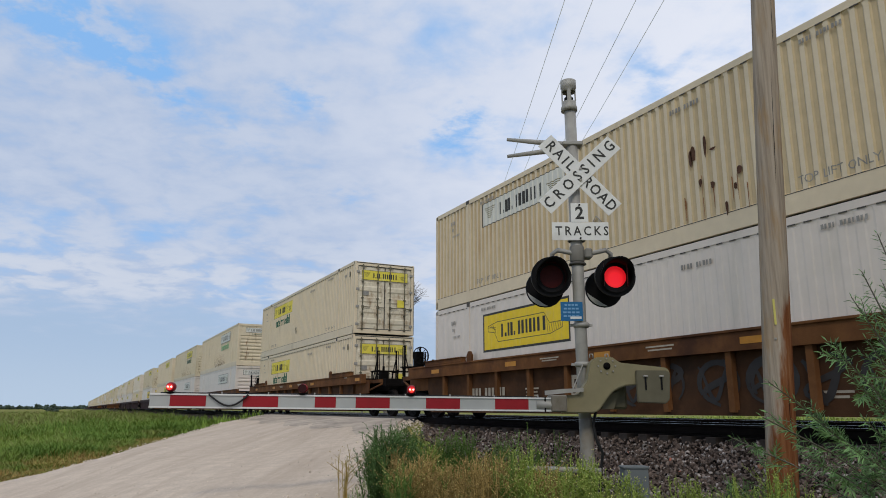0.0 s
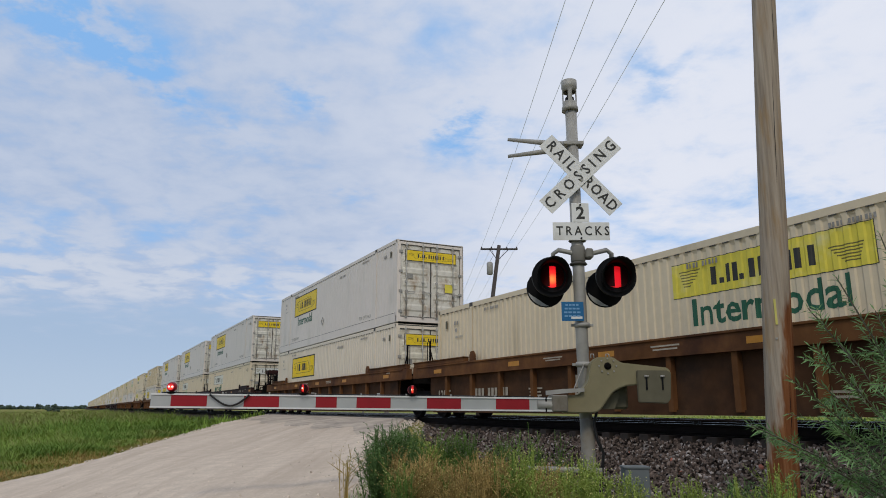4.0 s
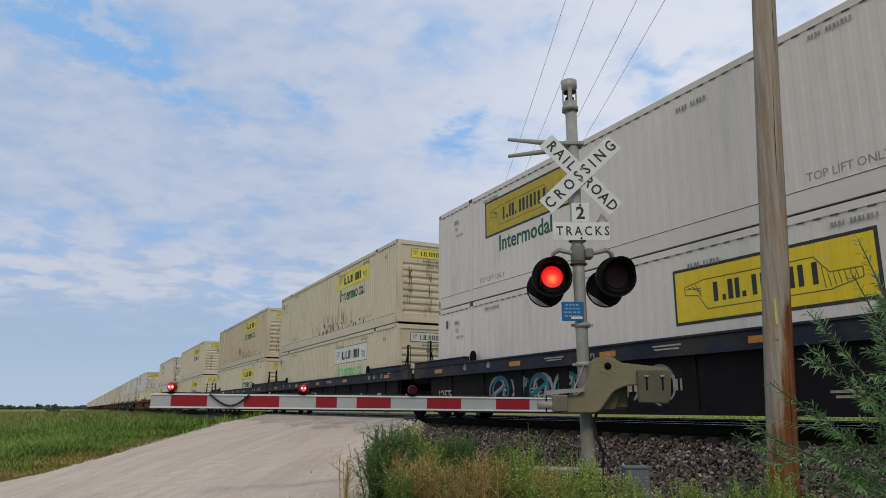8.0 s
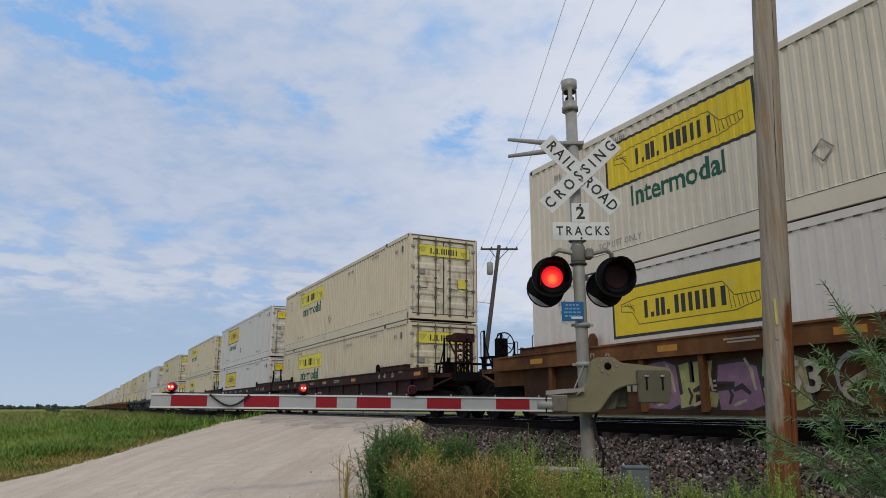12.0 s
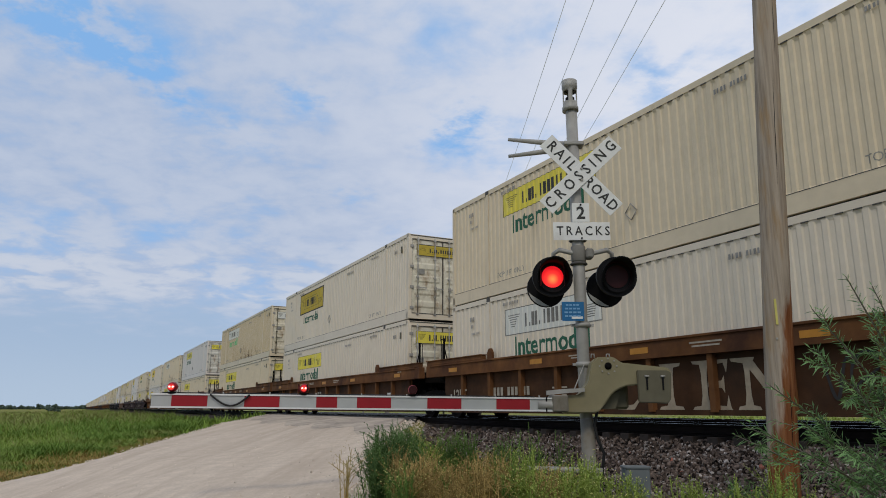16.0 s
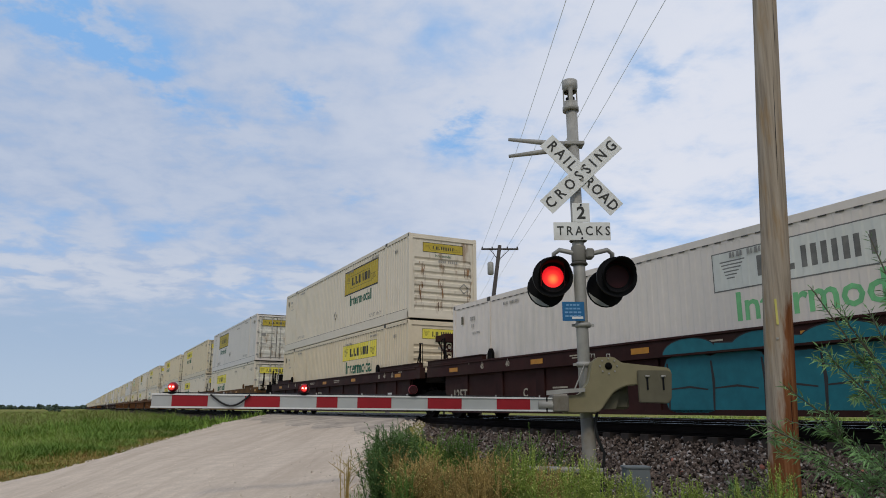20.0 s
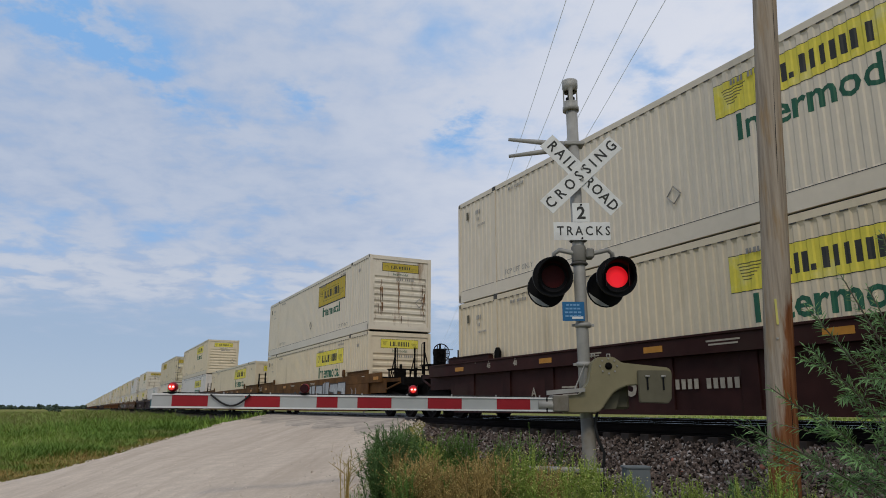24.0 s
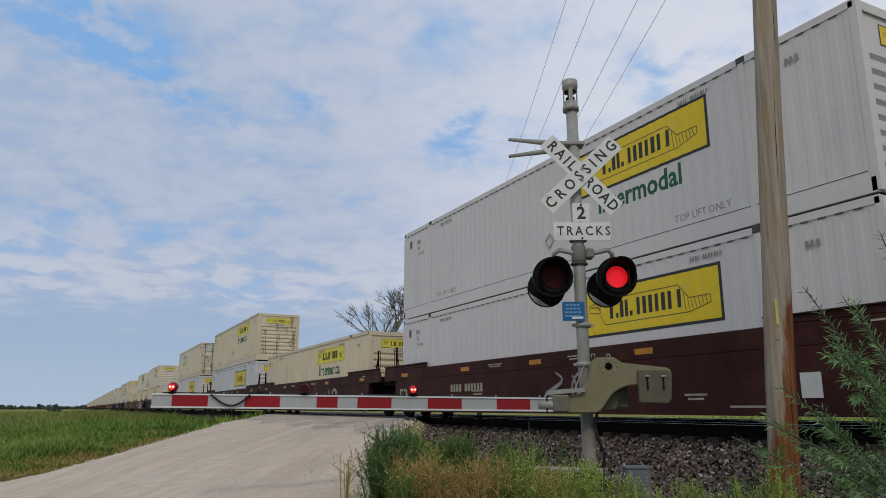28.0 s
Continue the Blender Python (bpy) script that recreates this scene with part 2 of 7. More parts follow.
    "weed_brown": material("russet_seed_heads", (0.35, 0.25, 0.095), 0.9, var=0.2, scale=3.0, island=0.5, spec=0.08),
    "flower": material("pale_yellow_flower", (0.62, 0.58, 0.20), 0.8, island=0.2),
    "willow": material("blue_green_willow_leaf", (0.145, 0.255, 0.095), 0.6, var=0.08, island=0.45, spec=0.2),
    "bark": material("grey_bark", (0.16, 0.14, 0.12), 0.9, var=0.3, scale=10, bump=0.5),
    "far_tree": material("far_foliage", (0.042, 0.062, 0.045), 0.9, var=0.2, scale=0.4, island=0.3),
    "galv": material("galvanised_steel", (0.30, 0.29, 0.262), 0.55, metal=0.1, var=0.16, scale=7, bump=0.05),
    "sign": material("white_sign_sheet", (0.66, 0.66, 0.63), 0.55, var=0.05, other=(0.52, 0.50, 0.45), mask=(0.55, 0.8), mask_scale=5),
    "lamp_black": material("black_lamp_housing", (0.006, 0.006, 0.007), 0.55, var=0.15, spec=0.12),
    "lens": material("dark_red_lens", (0.026, 0.002, 0.003), 0.5, var=0.05, spec=0.2),
    # redder than the right lens: the left lamp's dim afterglow as colour
    "lens_ember": material("afterglow_red_lens", (0.040, 0.0022, 0.002), 0.5, var=0.2, scale=40, spec=0.12),
    "glow_core": material("lit_lamp_core", (1.0, 0.50, 0.46), 0.5, var=0.02, glow=2.0),
    "blue_sign": material("blue_notice_sheet", (0.012, 0.115, 0.27), 0.5, var=0.05),
    "blue_ink": material("pale_notice_print", (0.16, 0.33, 0.52), 0.6, var=0.05),
    "tan_box": material("khaki_mechanism_paint", (0.205, 0.178, 0.100), 0.6, var=0.10, other=(0.20, 0.17, 0.11), mask=(0.6, 0.8), mask_scale=3),
    "weight_paint": material("dull_olive_steel", (0.105, 0.095, 0.062), 0.7, var=0.12),
    "bar_galv": material("dull_zinc_bar", (0.33, 0.32, 0.29), 0.55, metal=0.1, var=0.2, scale=9, other=(0.17, 0.12, 0.07), mask=(0.52, 0.7), mask_scale=3),
    "dirty_galv": material("soiled_galvanised_steel", (0.20, 0.19, 0.165), 0.7, var=0.2, other=(0.13, 0.11, 0.08), mask=(0.45, 0.7), mask_scale=3),
    "gate_white": material("gate_white_sheeting", (0.60, 0.60, 0.58), 0.5, var=0.05),
    "gate_grey": material("gate_silver_sheeting", (0.36, 0.37, 0.36), 0.5, var=0.06),
    "gate_red": material("gate_red_sheeting", (0.25, 0.006, 0.012), 0.5, var=0.08),
    "cable": material("black_cable", (0.012, 0.012, 0.012), 0.6),
    "wire": material("bright_aluminium_wire", (0.9, 0.9, 0.9), 0.3, metal=1.0),
    "far_wood": material("dark_pole_wood", (0.07, 0.06, 0.055), 0.9, var=0.2),
    "tag": material("yellow_tag", (0.52, 0.46, 0.12), 0.5),
    "concrete": material("concrete", (0.34, 0.33, 0.31), 0.9, var=0.15, bump=0.3),
    "box_grey": material("grey_cabinet_paint", (0.13, 0.145, 0.15), 0.6, var=0.12),
    "spray_teal": material("teal_spray_paint", (0.012, 0.135, 0.165), 0.6, var=0.15),
    "spray_pink": material("mauve_spray_paint", (0.215, 0.115, 0.165), 0.6, var=0.2),
    "spray_lime": material("pale_green_spray_paint", (0.29, 0.27, 0.10), 0.6, var=0.2),
    "spray_red": material("dark_red_spray_paint", (0.085, 0.012, 0.018), 0.6, var=0.2),
    "spray_sand": material("sand_spray_paint", (0.36, 0.19, 0.05), 0.6, var=0.2),
    "spray_grey": material("grey_spray_paint", (0.26, 0.24, 0.23), 0.6, var=0.2),
    "spray_buff": material("buff_spray_paint", (0.36, 0.29, 0.20), 0.7, var=0.25),
    "spray_silver": material("silver_spray_paint", (0.36, 0.36, 0.36), 0.5, var=0.2),
    "spray_rust": material("burnt_orange_spray_paint", (0.25, 0.10, 0.025), 0.7, var=0.25),
    "spray_black": material("black_spray_paint", (0.03, 0.026, 0.025), 0.6, var=0.2),
}



def lamp_face(name, radius, power=1.25, cool=0.0):
    """A lit lamp: red, paler and hotter towards its filament."""
    m = bpy.data.materials.new(name)
    m.use_nodes = True
    nt = m.node_tree
    b = nt.nodes["Principled BSDF"]
    co = nt.nodes.new("ShaderNodeTexCoord").outputs["Object"]
    mp = nt.nodes.new("ShaderNodeMapping")
    mp.inputs["Location"].default_value = (0.0, 0.0, 0.22)
    mp.inputs["Scale"].default_value = (1 / radius, 0.0, 1 / radius)
    nt.links.new(co, mp.inputs[0])
    ln = nt.nodes.new("ShaderNodeVectorMath")
    ln.operation = "LENGTH"
    nt.links.new(mp.outputs[0], ln.inputs[0])
    ramp = nt.nodes.new("ShaderNodeValToRGB")
    ramp.color_ramp.elements[0].position, ramp.color_ramp.elements[0].color = 0.05, (1.0, 0.26 - 0.38 * cool, 0.06 - 0.05 * cool, 1)
    ramp.color_ramp.elements[1].position, ramp.color_ramp.elements[1].color = 1.05, (0.62, 0.004, 0.010, 1)
    mid = ramp.color_ramp.elements.new(0.55)
    mid.color = (1.0, 0.03 - 0.028 * cool, 0.022, 1)
    nt.links.new(ln.outputs["Value"], ramp.inputs[0])
    nt.links.new(ramp.outputs[0], b.inputs["Emission Color"])
    b.inputs["Emission Strength"].default_value = power
    b.inputs["Base Color"].default_value = (0.2, 0.01, 0.01, 1)
    return m


POLE_FOOT, POLE_HEAD = (7.17, 5.78, -1.5), (7.55, 5.31, 9.6)


def pole_wood():
    """Weathered pole wood: silver-grey where the sun has bleached it, red-brown where the old surface lasts, most of it low down on one side."""
    m = bpy.data.materials.new("weathered_pole_wood")
    m.use_nodes = True
    nt = m.node_tree
    b = nt.nodes["Principled BSDF"]
    b.inputs["Roughness"].default_value, b.inputs["Specular IOR Level"].default_value = 0.9, 0.08
    co = nt.nodes.new("ShaderNodeTexCoord").outputs["Object"]

    def tex(scale, detail, squash):
        mp = nt.nodes.new("ShaderNodeMapping")
        mp.inputs["Scale"].default_value = (1, 1, squash)
        nt.links.new(co, mp.inputs[0])
        n = nt.nodes.new("ShaderNodeTexNoise")
        n.inputs["Scale"].default_value, n.inputs["Detail"].default_value, n.inputs["Roughness"].default_value = scale, detail, 0.6
        nt.links.new(mp.outputs[0], n.inputs["Vector"])
        return n.outputs[0]

    def calc(op, a, c, clamp=False):
        n = nt.nodes.new("ShaderNodeMath")
        n.operation, n.use_clamp = op, clamp
        for i, v in enumerate((a, c)):
            if isinstance(v, (int, float)):
                n.inputs[i].default_value = v
            else:
                nt.links.new(v, n.inputs[i])
        return n.outputs[0]

    def ramp(v, *stops):
        n = nt.nodes.new("ShaderNodeValToRGB")
        e = n.color_ramp.elements
        while len(e) < len(stops):
            e.new(0.5)
        for k, (p, c) in zip(e, stops):
            k.position, k.color = p, (*c, 1)
        nt.links.new(v, n.inputs[0])
        return n.outputs[0]

    def blend(f, a, c):
        n = nt.nodes.new("ShaderNodeMix")
        n.data_type = "RGBA"
        for i, v in ((0, f), (6, a), (7, c)):
            nt.links.new(v, n.inputs[i])
        return n.outputs[2]
    sep = nt.nodes.new("ShaderNodeSeparateXYZ")
    nt.links.new(co, sep.inputs[0])
    up = calc("DIVIDE", calc("SUBTRACT", sep.outputs[2], POLE_FOOT[2]), POLE_HEAD[2] - POLE_FOOT[2])
    dx = calc("SUBTRACT", sep.outputs[0], calc("ADD", calc("MULTIPLY", up, POLE_HEAD[0] - POLE_FOOT[0]), POLE_FOOT[0]))
    dy = calc("SUBTRACT", sep.outputs[1], calc("ADD", calc("MULTIPLY", up, POLE_HEAD[1] - POLE_FOOT[1]), POLE_FOOT[1]))
    side = calc("MULTIPLY", calc("SUBTRACT", calc("MULTIPLY", dx, 0.78), calc("MULTIPLY", dy, 0.62)), 6.0)
    grain, flake, broad = tex(26, 6, 0.035), tex(9, 5, 0.14), tex(2.2, 3, 0.5)
    grey = ramp(grain, (0.25, (0.195, 0.155, 0.118)), (0.5, (0.32, 0.265, 0.205)), (0.75, (0.41, 0.35, 0.28)))
    tan = ramp(grain, (0.25, (0.24, 0.165, 0.095)), (0.75, (0.37, 0.27, 0.17)))
    grey = blend(calc("MULTIPLY", calc("SUBTRACT", flake, 0.50), 7.0, True), grey, tan)
    red = ramp(grain, (0.25, (0.090, 0.030, 0.013)), (0.5, (0.18, 0.068, 0.027)), (0.78, (0.27, 0.135, 0.062)))
    mask = calc("ADD", side, calc("MULTIPLY", calc("SUBTRACT", flake, 0.5), 3.2))
    mask = calc("ADD", mask, calc("MULTIPLY", calc("SUBTRACT", broad, 0.5), 2.0))
    mask = calc("SUBTRACT", mask, calc("SUBTRACT", calc("MULTIPLY", sep.outputs[2], 0.90), 1.0))
    colour = blend(calc("MULTIPLY", mask, 1.5, True), grey, red)
    nt.links.new(colour, b.inputs["Base Color"])
    bp = nt.nodes.new("ShaderNodeBump")
    bp.inputs["Strength"].default_value, bp.inputs["Distance"].default_value = 0.7, 0.02
    nt.links.new(grain, bp.inputs["Height"])
    nt.links.new(bp.outputs[0], b.inputs["Normal"])
    return m


M["pole_wood"] = pole_wood()
for tone, base in (("cream", (0.62, 0.56, 0.425)), ("yellowed", (0.60, 0.53, 0.365)), ("white", (0.60, 0.57, 0.49)), ("ivory", (0.62, 0.58, 0.46)), ("cool_white", (0.53, 0.53, 0.51))):
    M[tone + "_door"] = material("soiled_" + tone + "_door_paint", base, 0.6, var=0.09, other=(0.25, 0.15, 0.07), mask=(0.50, 0.72), mask_scale=2.6, mask_stretch=(1.0, 1.0, 0.6), rand=0.05)
for tone in ("cream", "yellowed", "white", "ivory"):
    base = {"cream": (0.63, 0.54, 0.385), "yellowed": (0.58, 0.51, 0.36), "white": (0.64, 0.58, 0.51), "ivory": (0.65, 0.58, 0.46)}[tone]
    M[tone + "_rusted"] = material("rust_streaked_" + tone + "_end", base, 0.6, var=0.07, other=(0.24, 0.135, 0.06), mask=(0.52, 0.74), mask_scale=3.2, mask_stretch=(1.0, 1.0, 0.22), rand=0.05)
M["lamp_face"] = lamp_face("lit_signal_lamp", 0.135)
M["red_lamp_face"] = lamp_face("lit_crimson_lamp", 0.135, 0.80, 0.66)
M["arm_lamp_face"] = lamp_face("lit_gate_lamp", 0.03, 0.9)

# ---------------------------------------------------------------- mesh helpers


def mesh(name, bm, mat):
    me = bpy.data.meshes.new(name)
    bm.to_mesh(me)
    bm.free()
    for mm in (mat if isinstance(mat, (list, tuple)) else [mat]):
        me.materials.append(M[mm])
    return me


def part(name, bm, mat, parent, label="", at=None):
    """One mesh object under a thing or under a part; bm may be a ready mesh."""
    me = bm if isinstance(bm, bpy.types.Mesh) else mesh(name, bm, mat)
    ob = new(name, me)
    ob.parent = parent
    if at is not None:
        ob.matrix_basis = at
    return tagged(ob, label) if label else ob


def stuff_part(*a, **k):
    """A part joined of pieces too small to pick apart."""
    return tagged(part(*a, **k), kind="stuff")


def thing(name, label, category, at=None, group="", kind="", data=None):
    ob = new(name, data)
    if data is None:
        ob.empty_display_size = 0.2
    if at is not None:
        ob.matrix_basis = at
    return tagged(ob, label, category, group, kind)


def box(bm, x0, x1, y0, y1, z0, z1, bevel=0.0, idx=0):
    vs = [bm.verts.new((x, y, z)) for z in (z0, z1) for y in (y0, y1) for x in (x0, x1)]
    fs = [bm.faces.new([vs[i] for i in q]) for q in ((0, 2, 3, 1), (4, 5, 7, 6), (0, 1, 5, 4), (2, 6, 7, 3), (0, 4, 6, 2), (1, 3, 7, 5))]
    for f in fs:
        f.material_index = idx
    if bevel:
        es = {e for f in fs for e in f.edges}
        bmesh.ops.bevel(bm, geom=list(es), offset=bevel, segments=1, affect="EDGES")
    return bm


def B(*a, **k):
    return box(bmesh.new(), *a, **k)


def rod(bm, a, b, r0, r1=None, seg=10, caps=True):
    """A tapered round bar from a to b."""
    a, b = Vector(a), Vector(b)
    r1 = r0 if r1 is None else r1
    q = (b - a).to_track_quat("Z", "Y")
    rings = []
    for c, r in ((a, r0), (b, r1)):
        rings.append([bm.verts.new(c + q @ Vector((r * math.cos(i * math.tau / seg), r * math.sin(i * math.tau / seg), 0))) for i in range(seg)])
    for i in range(seg):
        f = bm.faces.new((rings[0][i], rings[0][(i + 1) % seg], rings[1][(i + 1) % seg], rings[1][i]))
        f.smooth = True
    if caps:
        bm.faces.new(rings[0][::-1])
        bm.faces.new(rings[1])
    return bm


def R(*a, **k):
    return rod(bmesh.new(), *a, **k)


def tube(bm, pts, r, seg=8):
    """A bent round bar through the points, in one skin."""
    pts = [Vector(p) for p in pts]
    rings, up = [], None
    for i, p in enumerate(pts):
        d = (pts[min(i + 1, len(pts) - 1)] - pts[max(i - 1, 0)]).normalized()
        up = Vector((0.3, 0.2, 0.93)) if up is None else up
        if abs(d.dot(up)) > 0.98:
            up = Vector((0.9, -0.3, 0.1))
        u = d.cross(up).normalized()
        w = u.cross(d).normalized()
        up = w
        rings.append([bm.verts.new(p + (u * math.cos(k * math.tau / seg) + w * math.sin(k * math.tau / seg)) * r) for k in range(seg)])
    for a, b in zip(rings[:-1], rings[1:]):
        for k in range(seg):
            bm.faces.new((a[k], a[(k + 1) % seg], b[(k + 1) % seg], b[k])).smooth = True
    bm.faces.new(rings[0][::-1])
    bm.faces.new(rings[-1])
    return bm


def prism(bm, outline, y0, y1, bevel=0.0):
    """A plate cut to an (x, z) outline, between y0 and y1."""
    front = [bm.verts.new((x, y0, z)) for x, z in outline]
    back = [bm.verts.new((x, y1, z)) for x, z in outline]
    n = len(outline)
    bm.faces.new(front)
    bm.faces.new(back[::-1])
    for i in range(n):
        bm.faces.new((front[i], back[i], back[(i + 1) % n], front[(i + 1) % n]))
    bmesh.ops.recalc_face_normals(bm, faces=bm.faces)
    if bevel:
        bmesh.ops.bevel(bm, geom=[e for e in bm.edges], offset=bevel, segments=2, affect="EDGES")
    return bm


def lathe(bm, profile, seg=20, axis="Z", centre=(0, 0, 0), smooth=True):
    """A turned form: profile of (radius, height) about the axis."""
    rings = []
    for r, h in profile:
        ring = []
        for i in range(seg):
            c, s = r * math.cos(i * math.tau / seg), r * math.sin(i * math.tau / seg)
            p = {"Z": (c, s, h), "Y": (c, h, s), "X": (h, c, s)}[axis]
            ring.append(bm.verts.new(Vector(p) + Vector(centre)))
        rings.append(ring)
    for a, b in zip(rings[:-1], rings[1:]):
        for i in range(seg):
            f = bm.faces.new((a[i], a[(i + 1) % seg], b[(i + 1) % seg], b[i]))
            f.smooth = smooth
    bm.faces.new(rings[0][::-1])
    bm.faces.new(rings[-1])
    bmesh.ops.recalc_face_normals(bm, faces=bm.faces)
    return bm


@functools.lru_cache(maxsize=None)
def text(words, height, mat, depth=0.004, stretch=1.0, bold=0.0, spacing=1.0):
    """Raised lettering standing in the XZ plane, read from -Y, centred; capitals are `height` tall."""
    cu = bpy.data.curves.new("lettering", "FONT")
    cu.body, cu.align_x, cu.align_y = words, "CENTER", "CENTER"
    cu.size, cu.extrude, cu.offset, cu.resolution_u = height / 0.70, depth, bold, 2
    cu.space_character = spacing
    ob = bpy.data.objects.new("lettering", cu)
    scene.collection.objects.link(ob)
    me = bpy.data.meshes.new_from_object(ob.evaluated_get(bpy.context.evaluated_depsgraph_get()))
    bpy.data.objects.remove(ob)
    me.transform(Matrix.Diagonal((stretch, 1, 1, 1)))
    me.transform(Matrix.Rotation(radians(90), 4, "X"))
    me.materials.clear()
    me.materials.append(M[mat])
    return me


def pydata(name, verts, faces, mat, smooth=False):
    me = bpy.data.meshes.new(name)
    me.from_pydata(verts, [], faces)
    for mm in (mat if isinstance(mat, (list, tuple)) else [mat]):
        me.materials.append(M[mm])
    if smooth:
        me.polygons.foreach_set("use_smooth", [True] * len(me.polygons))
    me.update()
    return me

# ---------------------------------------------------------------- ground, railway and road


def lerp_table(table, x):
    for (x0, y0), (x1, y1) in zip(table[:-1], table[1:]):
        if x <= x1:
            k = min(max((x - x0) / (x1 - x0), 0), 1)
            k = k * k * (3 - 2 * k) * 0.5 + k * 0.5
            return y0 + (y1 - y0) * k
    return table[-1][1]


ROAD_RISE = ((-14.0, -1.4), (-9.0, -0.5), (-7.5, -0.03), (1.0, -0.04), (1.6, -0.075), (3.5, -0.235), (7.8, -0.62), (11.3, -1.28), (16.0, -1.66), (40.0, -1.72))
BANK = ((-60.0, -1.7), (-12.0, -1.3), (-8.6, -0.95), (-6.8, -0.42), (0.3, -0.42), (0.8, -0.66), (1.8, -1.02), (3.3, -1.17), (6.0, -1.19), (10.0, -1.25), (14.0, -1.6), (30.0, -1.72))
ROAD_LEFT, ROAD_RIGHT = -8.0, -0.8


def road_left(u):
    """The gravel's left edge, wider near the camera and at the crossing."""
    return ROAD_LEFT - min(max(0.75 * (17.6 - u), 0.0), 1.6) - min(max(0.11 * (u - 20.0), 0.0), 1.1)


def road_z(x, y):
    return lerp_table(ROAD_RISE, NEAR_RAIL - 0.2 - x)


def road_off(x, y):
    return x * RC - y * RS


def ground_z(x, y):
    base = lerp_table(BANK, NEAR_RAIL - 0.2 - x)
    o = road_off(x, y)
    out = max(road_left(x * RS + y * RC) - o, o - ROAD_RIGHT, 0.0)
    if out < 12:
        base = max(base, road_z(x, y) - 0.06 - 0.38 * out) if out > 0 else road_z(x, y) - 0.06
    if out > 0.3 and x < 7.6:
        base += 0.05 * noise.noise((x * 0.7, y * 0.7, 0.0)) + 0.03 * noise.noise((x * 2.1, y * 2.1, 5.0))
    return base


def stretch_list(lo, hi, dense_lo, dense_hi, step, growth=1.35):
    out = list(np.arange(dense_lo, dense_hi + step / 2, step))
    s, v = step, dense_hi
    while v < hi:
        s *= growth
        v = min(v + s, hi)
        out.append(v)
    s, v = step, dense_lo
    while v > lo:
        s *= growth
        v = max(v - s, lo)
        out.insert(0, v)
    return [float(a) for a in out]


def sheet(xs, ys, zf):
    verts = [(x, y, zf(x, y)) for y in ys for x in xs]
    n = len(xs)
    faces = [(j * n + i, j * n + i + 1, (j + 1) * n + i + 1, (j + 1) * n + i) for j in range(len(ys) - 1) for i in range(n - 1)]
    return verts, faces


def stone_shape(rng):
    bm = bmesh.new()
    bmesh.ops.create_icosphere(bm, subdivisions=1, radius=1.0)
    for v in bm.verts:
        v.co *= rng.uniform(0.6, 1.2)
        v.co.z *= 0.7
    vs = [tuple(v.co) for v in bm.verts]
    fs = [tuple(v.index for v in f.verts) for f in bm.faces]
    bm.free()
    return vs, fs


def build_ground():
    xs, ys = stretch_list(-3000, 3000, -16, 22, 0.55), stretch_list(-600, 3500, -6, 62, 0.8)
    ob = thing("ground", "grassy farmland sloping up to the railway bank", "ground", kind="structure", data=pydata("ground", *sheet(xs, ys, ground_z), "soil", True))
    # road: a strip along its own axis, crowned, with worn wheel tracks
    verts, faces = [], []
    us = [-30 + 0.7 * i for i in range(150)]
    cross = list(range(19))
    for u in us:
        left = road_left(u)
        for i in cross:
            o = left + (ROAD_RIGHT - left) * i / 18
            edge = i in (0, 18)
            oo = o + (0.35 * noise.noise((u * 0.35, o, 0)) + 0.2 * noise.noise((u * 1.3, o, 3)) if edge or i in (1, 17) else 0)
            x, y = oo * RC + u * RS, -oo * RS + u * RC
            rut = -0.03 * sum(math.exp(-((o - c) / 0.45) ** 2) for c in (-6.4, -4.7, -3.4, -1.9))
            z = road_z(x, y) + rut + 0.004 * noise.noise((x * 1.5, y * 1.5, 1)) - (0.05 if edge else 0)
            verts.append((oo, u, z))
    n = len(cross)
    for j in range(len(us) - 1):
        for i in range(n - 1):
            faces.append((j * n + i, j * n + i + 1, (j + 1) * n + i + 1, (j + 1) * n + i))
    thing("road", "pale crushed limestone gravel road rising to the tracks", "road", kind="structure", data=pydata("road", verts, faces, "gravel", True), at=pose(0, 0, 0, 0, 0, -ROAD))
    # loose stones, thickest along the edges
    rng = random.Random(8)
    shapes = [stone_shape(rng) for _ in range(6)]
    verts, faces = [], []
    for i in range(5200):
        u = 5 + 36 * rng.random() ** 1.3
        k = rng.random()
        left = road_left(u)
        o = left - 0.35 + abs(rng.gauss(0, 0.5)) if k < 0.45 else (ROAD_RIGHT + 0.25 - abs(rng.gauss(0, 0.4)) if k < 0.7 else rng.uniform(left, ROAD_RIGHT))
        x, y = o * RC + u * RS, -o * RS + u * RC
        s = rng.uniform(0.006, 0.013) if k > 0.7 else rng.uniform(0.010, 0.026)
        z = road_z(x, y) - 0.012 if left < o < ROAD_RIGHT else ground_z(x, y)
        m = Matrix.LocRotScale((x, y, z + s * 0.2), Euler([rng.uniform(0, 6.28) for _ in range(3)]), (s, s, s))
        vs, fs = shapes[i % 6]
        n = len(verts)
        verts += [tuple(m @ Vector(v)) for v in vs]
        faces += [tuple(n + j for j in f) for f in fs]
    thing("road_stones", "small pale stones scattered over the gravel road", "gravel", kind="stuff", data=pydata("road_stones", verts, faces, "pale_stone"))


